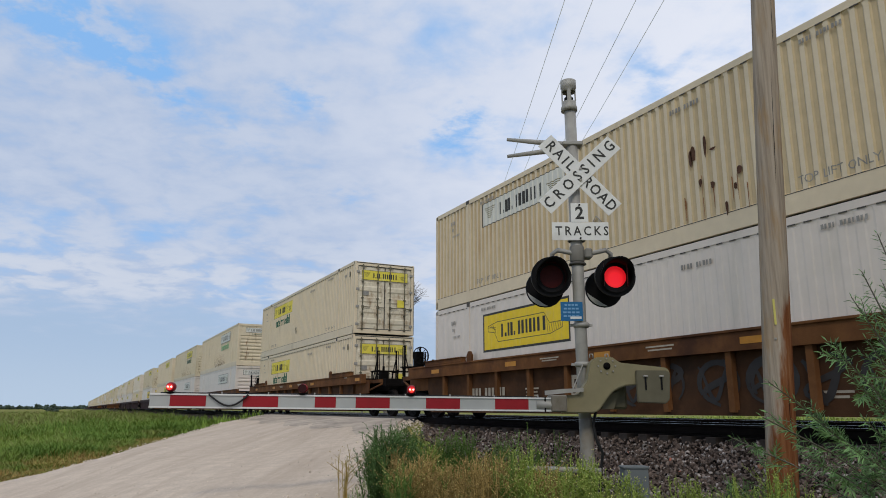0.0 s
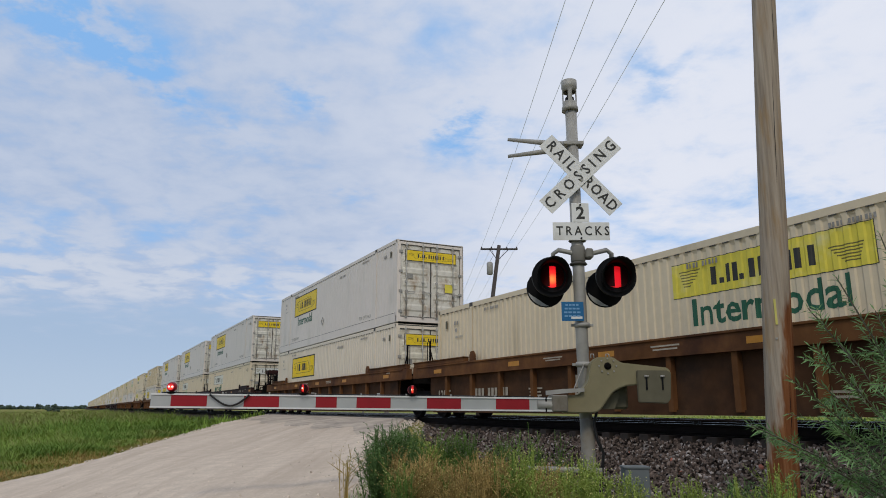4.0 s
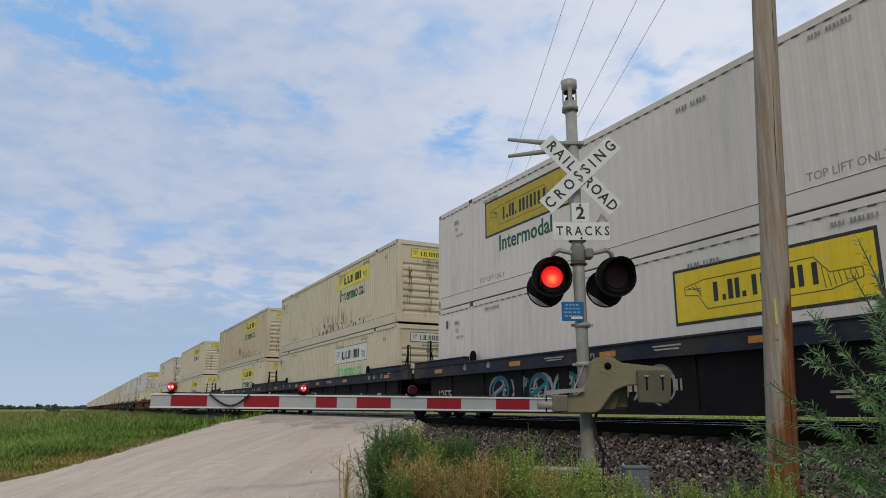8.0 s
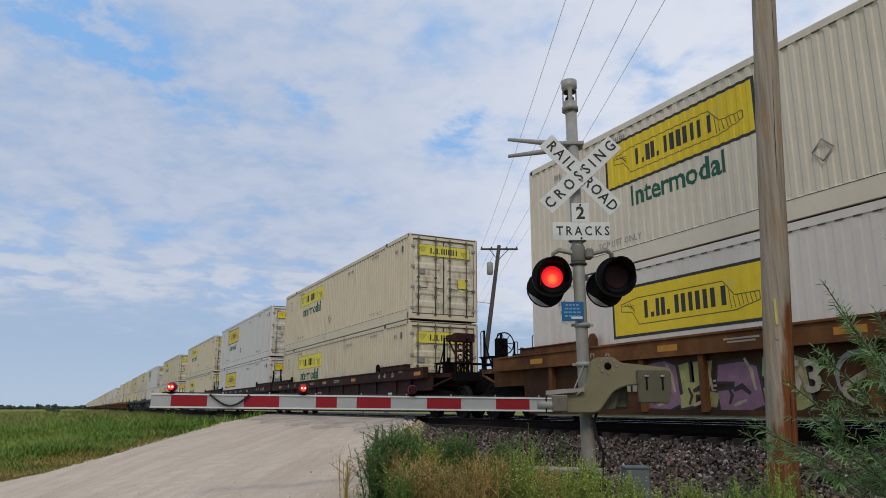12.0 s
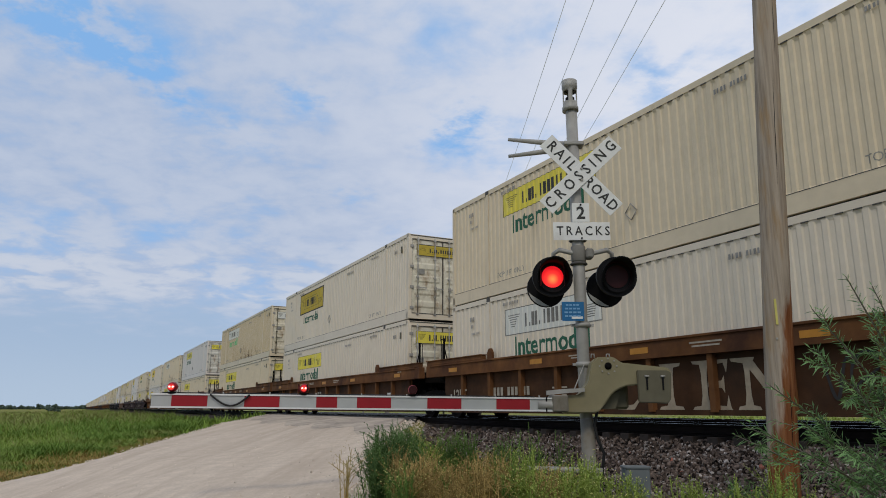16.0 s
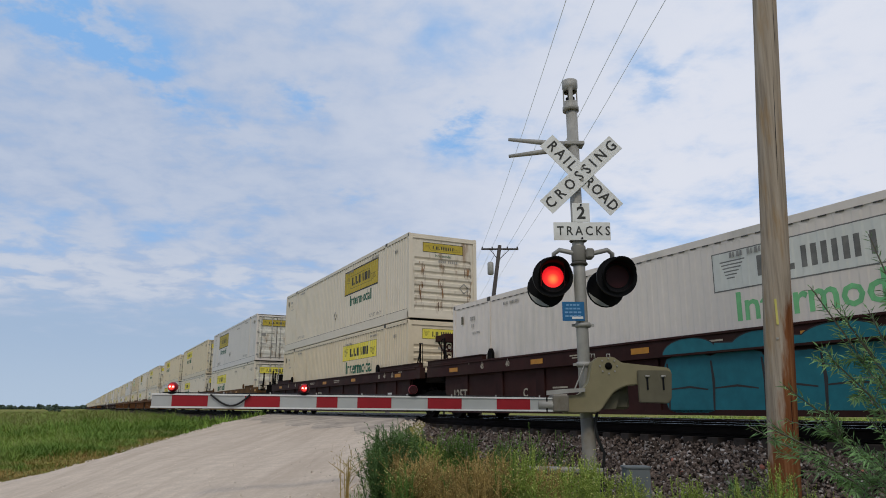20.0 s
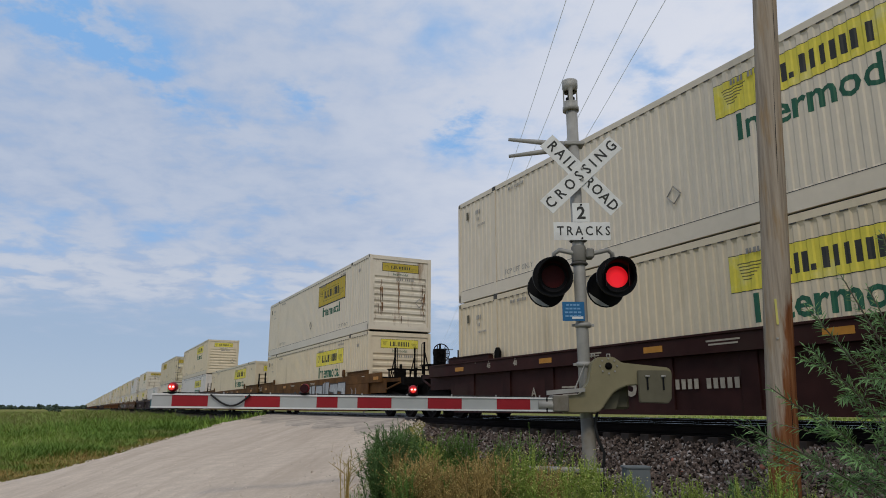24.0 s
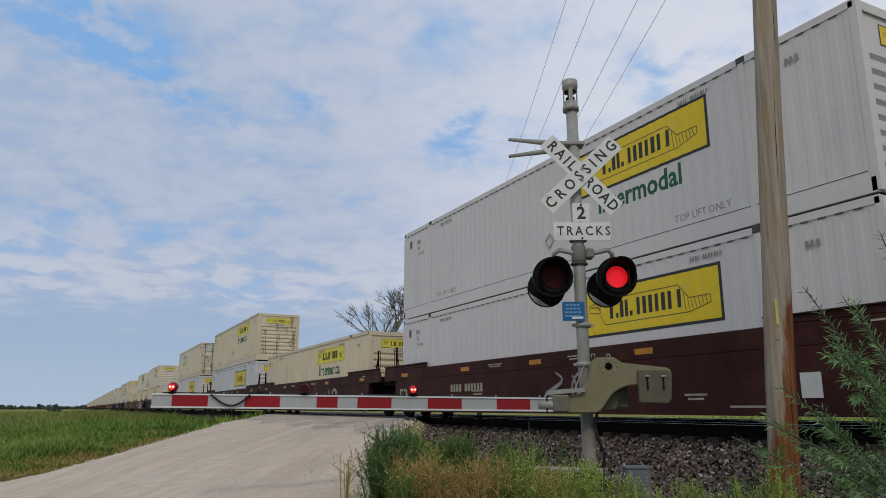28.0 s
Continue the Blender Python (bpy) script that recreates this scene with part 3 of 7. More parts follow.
def rail_mesh(length):
    prof = ((-0.075, 0), (0.075, 0), (0.075, 0.012), (0.014, 0.035), (0.010, 0.135), (0.036, 0.145), (0.037, 0.178), (0.028, 0.184), (-0.028, 0.184), (-0.037, 0.178), (-0.036, 0.145), (-0.010, 0.135), (-0.014, 0.035), (-0.075, 0.012))
    bm = bmesh.new()
    a = [bm.verts.new((x, -length / 2, z - 0.184)) for x, z in prof]
    b = [bm.verts.new((x, length / 2, z - 0.184)) for x, z in prof]
    n = len(prof)
    for i in range(n):
        f = bm.faces.new((a[i], b[i], b[(i + 1) % n], a[(i + 1) % n]))
        f.material_index = 1 if i == 7 else 0
    bm.faces.new(a[::-1])
    bm.faces.new(b)
    bmesh.ops.recalc_face_normals(bm, faces=bm.faces)
    return mesh("rail", bm, ["rail", "rail_top"])


def build_track():
    bed = []
    prof = ((6.6, -1.10), (8.1, -0.88), (9.1, -0.50), (9.5, -0.30), (9.9, -0.27), (16.9, -0.27), (17.3, -0.32), (18.6, -0.98))
    ys = [-60.0, 0.0] + [float(v) for v in np.arange(2, 60, 0.6)] + [80.0, 150.0, 400.0, 1000.0, 3000.0]
    verts, faces = [], []
    for y in ys:
        for i, (x, z) in enumerate(prof):
            k = 0.03 if 0 < y < 60 else 0
            verts.append((x + k * noise.noise((x, y * 1.7, 2)), y, z + k * noise.noise((x * 3, y * 1.9, 9))))
    n = len(prof)
    for j in range(len(ys) - 1):
        for i in range(n - 1):
            faces.append((j * n + i, j * n + i + 1, (j + 1) * n + i + 1, (j + 1) * n + i))
    thing("ballast_bed", "dark crushed-stone ballast bed under two tracks", "ballast", kind="structure", data=pydata("ballast_bed", verts, faces, "bed", True))
    near, far = rail_mesh(110.0), rail_mesh(2800.0)
    tie = mesh("tie", B(-1.3, 1.3, -0.115, 0.115, -0.36, -0.190, bevel=0.01), "tie")
    for tx, words in ((TRACK_X, "near"), (TRACK_X + 4.3, "far")):
        tr = thing("railway_track", "steel rails on dark creosoted wooden ties in ballast", "railway track", at=pose(tx, 0, 0), group="railway tracks", kind="structure")
        for dx in (-0.755, 0.755):
            part("rail", near, None, tr, "rusty rail with a polished head", pose(dx, 30, 0))
            part("rail", far, None, tr, "rusty rail with a polished head", pose(dx, 1485, 0))
        for i in range(110 if words == "near" else 60):
            y = -2 + i * 0.54
            if road_off(tx, y) > ROAD_RIGHT + 1 or road_off(tx, y) < road_left(35.0) - 0.5:
                part("tie", tie, None, tr, at=pose(0, y, 0))
    # the worn asphalt apron before the rails, with a ragged edge, lying on the gravel
    verts, faces = [], []
    n = 40
    for i in range(n + 1):
        for k in range(5):
            reach = 2.7 + 0.9 * noise.noise((i * 0.35, 2.0, 0.0)) + 0.35 * noise.noise((i * 1.1, 5.0, 0.0))
            x = NEAR_RAIL - 1.2 - reach * k / 4
            ya, yb = (x * RC - ROAD_RIGHT + 0.35) / RS, (x * RC - road_left(33.0) - 0.5) / RS
            y = ya + (yb - ya) * i / n
            verts.append((x, y, road_z(x, y) + (0.012 if k < 4 else -0.02)))
    for i in range(n):
        for k in range(4):
            faces.append((i * 5 + k, i * 5 + k + 1, (i + 1) * 5 + k + 1, (i + 1) * 5 + k))
    thing("asphalt_apron", "worn grey asphalt apron before the crossing rails", "crossing surface", kind="structure", data=pydata("asphalt_apron", verts, faces, "apron", True))
    # crossing surface between the rails
    for x0, x1 in ((NEAR_RAIL - 1.2, NEAR_RAIL - 0.06), (NEAR_RAIL + 0.09, NEAR_RAIL + 1.40), (NEAR_RAIL + 1.58, NEAR_RAIL + 4.18), (NEAR_RAIL + 4.40, NEAR_RAIL + 5.70), (NEAR_RAIL + 5.9, NEAR_RAIL + 7.0)):
        bm = bmesh.new()
        ya, yb = [((x * RC - o) / RS) for x in (x0, x1) for o in (ROAD_RIGHT,)], [((x * RC - o) / RS) for x in (x0, x1) for o in (road_left(35.0),)]
        lo = [bm.verts.new((x, y, -0.30)) for x, y in ((x0, ya[0]), (x1, ya[1]), (x1, yb[1]), (x0, yb[0]))]
        hi = [bm.verts.new((v.co.x, v.co.y, -0.008)) for v in lo]
        bm.faces.new(hi)
        for i in range(4):
            bm.faces.new((lo[i], lo[(i + 1) % 4], hi[(i + 1) % 4], hi[i]))
        bmesh.ops.recalc_face_normals(bm, faces=bm.faces)
        thing("crossing_panel", "worn dark asphalt strip along the crossing rails", "crossing surface", kind="structure", group="crossing strips", data=mesh("crossing_panel", bm, "asphalt"))


def build_stones():
    rng = random.Random(5)
    shapes = [stone_shape(rng) for _ in range(8)]
    meshes = [pydata("stone", *s, "stone") for s in shapes]
    red = [pydata("stone", *s, "red_stone") for s in shapes]
    prof = ((5.0, -1.12), (6.6, -1.07), (8.1, -0.86), (9.1, -0.48), (9.5, -0.28), (9.75, -0.26))

    def top(x):
        return lerp_table(prof, x)
    bank = thing("ballast_shoulder", "loose grey and reddish crushed stones sloping from the rail", "ballast", kind="structure")
    for i in range(300):
        x, y = rng.uniform(6.6, 9.3), rng.uniform(5.0, 10.5)
        s = rng.uniform(0.026, 0.055)
        hot = rng.random() < 0.05 or abs(x - 7.9 - 0.5 * (y - 6.6)) < 0.12 and 6.2 < y < 7.2
        ob = part("stone", rng.choice(red if hot else meshes), None, bank)
        ob.matrix_basis = Matrix.LocRotScale((x, y, top(x) + s * 0.25), Euler([rng.uniform(0, 6.28) for _ in range(3)]), (s, s * rng.uniform(0.7, 1.2), s))
    verts, faces = [], []
    pale = ([], [])
    for i in range(52000):
        x = 5.6 + 4.15 * rng.random() ** 0.8
        y = 3.0 + 22.0 * rng.random() ** 1.5
        if ROAD_LEFT < road_off(x, y) < ROAD_RIGHT + 0.3 or x < min(7.1 - 0.25 * (9.0 - y), 6.9) and rng.random() < 0.9:
            continue
        vs, fs = shapes[i % 8]
        s = rng.uniform(0.016, 0.042)
        m = Matrix.LocRotScale((x, y, max(top(x), ground_z(x, y)) + s * rng.uniform(-0.1, 0.5)), Euler([rng.uniform(0, 6.28) for _ in range(3)]), (s, s, s))
        vv, ff = pale if rng.random() < 0.16 else (verts, faces)
        k = len(vv)
        vv += [tuple(m @ Vector(v)) for v in vs]
        ff += [tuple(k + j for j in f) for f in fs]
    tagged(part("pale_stones", pydata("pale_stones", *pale, "white_stone"), None, bank), kind="stuff")
    ob = part("loose_stones", pydata("loose_stones", verts, faces, "stone"), None, bank)
    tagged(ob, kind="stuff")


build_ground()
build_track()

# ---------------------------------------------------------------- the train: containers
LEN, WID, HIG = 16.154, 2.591, 2.896
HL, HW = LEN / 2, WID / 2


@functools.lru_cache(maxsize=None)
def side_mesh(mat, deep, stain=False):
    """A pressed steel side: upright folds between the bottom and top rails, on the -X side."""
    bm = bmesh.new()
    pitch, d = fold_pitch(deep), deep
    ys = []
    y = -HL + 0.09
    while y < HL - 0.09 - pitch:
        for f, o in ((0.0, 0), (0.38, 0), (0.50, 1), (0.88, 1)):
            ys.append((y + f * pitch, o))
        y += pitch
    ys.append((HL - 0.09, 0))
    rows = []
    for z in (0.30, 0.33, 2.70, 2.77):
        k = 0 if z in (0.30, 2.77) else 1
        rows.append([bm.verts.new((-HW + 0.012 + (d if (o and k) else 0.0), yy, z)) for yy, o in ys])
    for a, b in zip(rows[:-1], rows[1:]):
        for i in range(len(ys) - 1):
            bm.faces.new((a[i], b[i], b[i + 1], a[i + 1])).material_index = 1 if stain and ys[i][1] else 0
    bmesh.ops.recalc_face_normals(bm, faces=bm.faces)
    if sum(f.normal.x for f in bm.faces) > 0:
        bmesh.ops.reverse_faces(bm, faces=bm.faces)
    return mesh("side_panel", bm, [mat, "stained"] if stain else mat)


@functools.lru_cache(maxsize=None)
def frame_mesh(mat):
    """Corner posts, 40-foot lifting posts and the rails between them."""
    bm = bmesh.new()
    for sx in (-1, 1):
        x0, x1 = sorted((sx * HW, sx * (HW - 0.07)))
        box(bm, x0, x1, -HL + 0.05, HL - 0.05, -0.02, 0.20)
        box(bm, *sorted((sx * (HW - 0.008), sx * (HW - 0.06))), -HL + 0.05, HL - 0.05, 0.20, 0.30)
        box(bm, x0, x1, -HL + 0.05, HL - 0.05, 2.77, 2.893)
        for y in (-HL, HL - 0.12):
            box(bm, *sorted((sx * HW, sx * (HW - 0.13))), y, y + 0.12, 0.0, HIG - 0.03)
        for y in (-6.096, 6.096 - 0.11):
            box(bm, *sorted((sx * (HW + 0.004), sx * (HW - 0.05))), y, y + 0.11, 0.0, HIG - 0.02)
    for y0, y1 in ((-HL, -HL + 0.1), (HL - 0.1, HL)):
        box(bm, -HW + 0.13, HW - 0.13, y0, y1, 0.0, 0.16)
        box(bm, -HW + 0.13, HW - 0.13, y0, y1, 2.72, HIG - 0.03)
    return mesh("frame", bm, mat)


@functools.lru_cache(maxsize=None)
def casting_mesh():
    return mesh("corner_casting", B(-0.085, 0.085, -0.09, 0.09, -0.06, 0.06, bevel=0.012), "grime")


@functools.lru_cache(maxsize=None)
def notch_mesh():
    """The row of small dark slots just under the top rail."""
    bm = bmesh.new()
    y = -HL + 0.3
    while y < HL - 0.3:
        box(bm, -HW - 0.002, -HW + 0.006, y, y + 0.13, 2.752, 2.772)
        y += 0.276
    box(bm, -HW + 0.0055, -HW + 0.012, -HL + 0.15, HL - 0.15, 0.292, 0.305)
    return mesh("rail_slots", bm, "grime")


@functools.lru_cache(maxsize=None)
def roof_mesh(mat):
    bm = bmesh.new()
    box(bm, -HW + 0.06, HW - 0.06, -HL + 0.1, HL - 0.1, 2.80, 2.865)
    y = -HL + 0.5
    while y < HL - 0.6:
        box(bm, -HW + 0.12, HW - 0.12, y, y + 0.35, 2.866, 2.878)
        y += 0.75
    return mesh("roof", bm, mat)


@functools.lru_cache(maxsize=None)
def floor_mesh():
    return mesh("underframe", B(-HW + 0.07, HW - 0.07, -HL + 0.1, HL - 0.1, 0.02, 0.14), "grime")


@functools.lru_cache(maxsize=None)
def front_mesh(mat):
    """The blind front end at +Y: pressed level ribs below a plain header."""
    bm = bmesh.new()
    pts = [(0.16, 0.0)]
    z = 0.30
    while z < 2.05:
        pts += [(z, 0.0), (z + 0.03, -0.045), (z + 0.08, -0.045), (z + 0.14, 0.0)]
        z += 0.235
    pts += [(2.74, 0.0)]
    y0 = HL - 0.035
    for x0, x1, flat in ((-HW + 0.13, -HW + 0.22, 1), (-HW + 0.22, HW - 0.22, 0), (HW - 0.22, HW - 0.13, 1)):
        a = [bm.verts.new((x0, y0 + (0 if flat else d), z)) for z, d in pts]
        b = [bm.verts.new((x1, y0 + (0 if flat else d), z)) for z, d in pts]
        for i in range(len(pts) - 1):
            bm.faces.new((a[i], b[i], b[i + 1], a[i + 1]))
    bmesh.ops.recalc_face_normals(bm, faces=bm.faces)
    if sum(f.normal.y for f in bm.faces) < 0:
        bmesh.ops.reverse_faces(bm, faces=bm.faces)
    return mesh("front_panel", bm, mat)


@functools.lru_cache(maxsize=None)
def door_mesh(mat):
    """One door leaf at -Y, with broad pressed level folds; it spans x 0.02 to 1.16."""
    bm = bmesh.new()
    prof = [(0.17, 0.0)]
    for z in (0.36, 0.79, 1.22, 1.65, 2.08):
        prof += [(z, 0.0), (z + 0.06, -0.026), (z + 0.20, -0.026), (z + 0.26, 0.0)]
    prof.append((2.71, 0.0))
    y = -HL + 0.030
    cols = []
    for x, k in ((0.02, 0.0), (0.10, 0.0), (0.15, 1.0), (1.03, 1.0), (1.08, 0.0), (1.16, 0.0)):
        cols.append([bm.verts.new((x, y + d * k, z)) for z, d in prof])
    for a, b in zip(cols[:-1], cols[1:]):
        for i in range(len(prof) - 1):
            bm.faces.new((a[i], b[i], b[i + 1], a[i + 1]))
    rim = [cols[0][i] for i in range(len(prof))] + [c[-1] for c in cols[1:]] + [cols[-1][i] for i in range(len(prof) - 2, -1, -1)] + [c[0] for c in cols[-2:0:-1]]
    back = [bm.verts.new((v.co.x, -HL + 0.06, v.co.z)) for v in rim]
    n = len(rim)
    for i in range(n):
        bm.faces.new((rim[i], rim[(i + 1) % n], back[(i + 1) % n], back[i]))
    bm.faces.new(back)
    bmesh.ops.recalc_face_normals(bm, faces=bm.faces)
    return mesh("door", bm, mat + "_door")


@functools.lru_cache(maxsize=None)
def hinge_mesh():
    bm = bmesh.new()
    box(bm, -0.075, 0.06, -HL - 0.020, -HL + 0.004, -0.05, 0.05, bevel=0.008)
    return mesh("hinge", bm, "galv")


@functools.lru_cache(maxsize=None)
def gasket_mesh():
    bm = bmesh.new()
    y0, y1 = -HL + 0.008, -HL + 0.022
    for x in (-1.168, 0.0, 1.168):
        box(bm, x - 0.014, x + 0.014, y0, y1, 0.165, 2.715)
    for z in (0.165, 2.69):
        box(bm, -1.15, -0.019, y0, y1, z, z + 0.03)
        box(bm, 0.019, 1.15, y0, y1, z, z + 0.03)
    box(bm, 1.272, 1.29, -HL - 0.006, -HL - 0.001, 0.02, 2.84)
    box(bm, -1.23, 1.23, -HL - 0.006, -HL - 0.001, 2.815, 2.85)
    return mesh("door_gasket", bm, "grime")


@functools.lru_cache(maxsize=None)
def bar_mesh(colour):
    bm = bmesh.new()
    rod(bm, (0, -HL - 0.025, 0.12), (0, -HL - 0.025, 2.78), 0.019, seg=7)
    for z in (0.16, 0.75, 1.4, 2.05, 2.70):
        box(bm, -0.045, 0.045, -HL - 0.04, -HL - 0.002, z - 0.03, z + 0.03)
    box(bm, -0.02, 0.32, -HL - 0.045, -HL - 0.03, 1.02, 1.06)
    box(bm, -0.05, 0.05, -HL - 0.055, -HL - 0.04, 0.98, 1.10)
    return mesh("locking_bar", bm, "weight_paint" if colour in ("yellowed", "cream") else "bar_galv")


def fold_pitch(deep):
    return 0.276 if deep < 0.018 else 0.207


def pressed(bm, deep, base):
    """Lays a flat decal onto the folds of a side; base is the place of its middle along the side."""
    if not deep:
        return bm
    pitch = fold_pitch(deep)
    xs = [v.co.x for v in bm.verts]
    lo, hi = base - max(xs), base - min(xs)
    marks = []
    y = -HL + 0.09
    while y < HL:
        for f, o in ((0.0, 0), (0.38, 0), (0.50, 1), (0.88, 1)):
            marks.append((y + f * pitch, o))
        y += pitch
    for y, o in marks:
        if lo < y < hi:
            bmesh.ops.bisect_plane(bm, geom=bm.verts[:] + bm.edges[:] + bm.faces[:], plane_co=(base - y, 0, 0), plane_no=(1, 0, 0))
    for v in bm.verts:
        f = ((base - v.co.x + HL - 0.09) / pitch) % 1.0
        k = 0.0 if f < 0.38 else ((f - 0.38) / 0.12 if f < 0.50 else (1.0 if f < 0.88 else (1.0 - f) / 0.12))
        v.co.y += deep * k
    return bm


@functools.lru_cache(maxsize=None)
def side_words(words, height, mat, stretch, bold, deep, base):
    bm = bmesh.new()
    bm.from_mesh(text(words, height, mat, 0.0012, stretch, bold))
    return mesh("lettering", pressed(bm, deep, base), mat)


@functools.lru_cache(maxsize=None)
def logo_mesh(kind, w, h, deep=0.0, base=0.0):
    """A maker's panel, drawn as plain shapes: ground, border, a row of upright bars and a scroll behind them."""
    bm = bmesh.new()
    ground = {"Y": "panel_yellow", "G": "panel_gold", "y": "panel_lemon", "W": "panel_pale", "P": "panel_pale", "L": "panel_wan", "g": "panel_gold"}[kind]
    border = 0.055 * h if kind in "YG" else (0.02 if kind in "WPL" else 0.012)
    box(bm, -w / 2, w / 2, -0.0015, 0.0, -h / 2, h / 2, idx=1)
    box(bm, -w / 2 + border, w / 2 - border, -0.003, -0.0015, -h / 2 + border, h / 2 - border, idx=0)
    y0, y1 = -0.0045, -0.003
    bordered = kind in "YG"
    bh = h * (0.33 if bordered else 0.50)
    cz = 0.0 if bordered else -0.02 * h
    sp, x = w * 0.025, -w * 0.27

    def bar(x0, x1, z0, z1, idx=1):
        box(bm, x0, x1, y0, y1, z0, z1, idx=idx)
    # one or two upright strokes for each sign of the name, and its stops
    for strokes, width, gap in ((1, 0.045, 0.012), (0, 0.012, 0.022), (2, 0.062, 0.012), (0, 0.012, 0.040), (2, 0.068, 0.020), (2, 0.068, 0.020), (2, 0.068, 0.020), (1, 0.058, 0.0)):
        if strokes == 0:
            bar(x, x + sp * 0.8, cz - bh / 2, cz - bh / 2 + sp)
        elif strokes == 1:
            c = x + width * w / 2
            bar(c - sp / 2, c + sp / 2, cz - bh / 2, cz + bh / 2)
        else:
            bar(x, x + sp, cz - bh / 2, cz + bh / 2)
            bar(x + width * w - sp, x + width * w, cz - bh / 2, cz + bh / 2)
        x += (width + gap) * w

    def stroke(pts, t):
        for (ax, az), (bx, bz) in zip(pts[:-1], pts[1:]):
            dx, dz = bx - ax, bz - az
            ln = math.hypot(dx, dz) or 1
            nx, nz = -dz / ln * t / 2, dx / ln * t / 2
            f = bm.faces.new([bm.verts.new((p, y1 - 0.0006, q)) for p, q in ((ax + nx, az + nz), (bx + nx, bz + nz), (bx - nx, bz - nz), (ax - nx, az - nz))])
            f.material_index = 2
            f.normal_update()
            if f.normal.y > 0:
                f.normal_flip()
    t = h * 0.020
    if bordered:
        stroke([(-0.31 * w, 0.24 * h), (0.24 * w, 0.24 * h), (0.30 * w, -0.02 * h), (0.43 * w, -0.02 * h), (0.43 * w, -0.16 * h), (0.30 * w, -0.27 * h), (-0.30 * w, -0.27 * h), (-0.35 * w, -0.02 * h), (-0.43 * w, 0.02 * h), (-0.43 * w, 0.16 * h), (-0.31 * w, 0.24 * h)], t)
        for k in range(7):
            stroke([((0.27 + 0.022 * k) * w, (0.08 if k == 0 else -0.03) * h), ((0.28 + 0.022 * k) * w, (-0.24 + 0.012 * k) * h)], t * 0.8)
        for k in range(4):
            stroke([(-0.425 * w + 0.02 * k * w, 0.12 * h + 0.02 * k * h), (-0.33 * w, 0.10 * h - 0.05 * k * h)], t * 0.8)
    else:
        for k in range(6):
            stroke([((-0.455 + 0.006 * k) * w, h * (0.24 - 0.085 * k)), ((-0.32 - 0.012 * k) * w, h * (0.24 - 0.085 * k))], t * 1.6)
            stroke([((0.31 + 0.012 * k) * w, h * (0.06 - 0.075 * k)), ((0.455 - 0.004 * k) * w, h * (0.06 - 0.075 * k))], t * 1.6)
    ink = "ink" if kind not in "P" else "ink_mid"
    return mesh("logo_panel", pressed(bm, deep, base), [ground, ink, "scroll_ink" if kind != "P" else "ink_mid"])


@functools.lru_cache(maxsize=None)
def code_mesh(n, h, mat="ink_grey"):
    """A serial number that cannot be given: a row of plain bars."""
    bm = bmesh.new()
    x = 0.0
    for i in range(n):
        box(bm, x, x + h * 0.55, -0.004, 0.0, -h / 2, h / 2)
        x += h * (0.85 if i != 3 else 1.6)
    for v in bm.verts:
        v.co.x -= x / 2
    return mesh("serial_bars", bm, mat)


@functools.lru_cache(maxsize=None)
def side_codes_mesh():
    """The small markings under the top rail that cannot be read."""
    bm = bmesh.new()
    for y, z, n, h in ((4.95, 2.62, 11, 0.075), (-4.95, 2.62, 11, 0.075), (-2.2, 2.50, 9, 0.09), (6.9, 2.42, 3, 0.11), (6.9, 2.22, 2, 0.09), (6.75, 2.02, 8, 0.06), (-7.0, 2.42, 3, 0.11)):
        x = -y - n * h * 0.42
        for i in range(n):
            w = h * (0.30, 0.5, 0.42, 0.55)[(i * 7 + n) % 4]
            box(bm, x, x + w, -0.002, 0.0, z - h / 2, z + h / 2)
            if (i + n) % 3:
                box(bm, x + w * 0.3, x + w * 0.7, -0.0021, -0.002, z - h * 0.12, z + h * 0.3)
            x += h * (0.82 if i != 3 else 1.5)
    return mesh("serial_bars", bm, "ink_grey")


@functools.lru_cache(maxsize=None)
def diamond_mesh():
    bm = bmesh.new()
    pts = [(0.17, 0), (0, 0.17), (-0.17, 0), (0, -0.17)]
    for (a, b), (c, d) in zip(pts, pts[1:] + pts[:1]):
        rod(bm, (a, -0.004, b), (c, -0.004, d), 0.012, seg=4)
    return mesh("placard_holder", bm, "galv")


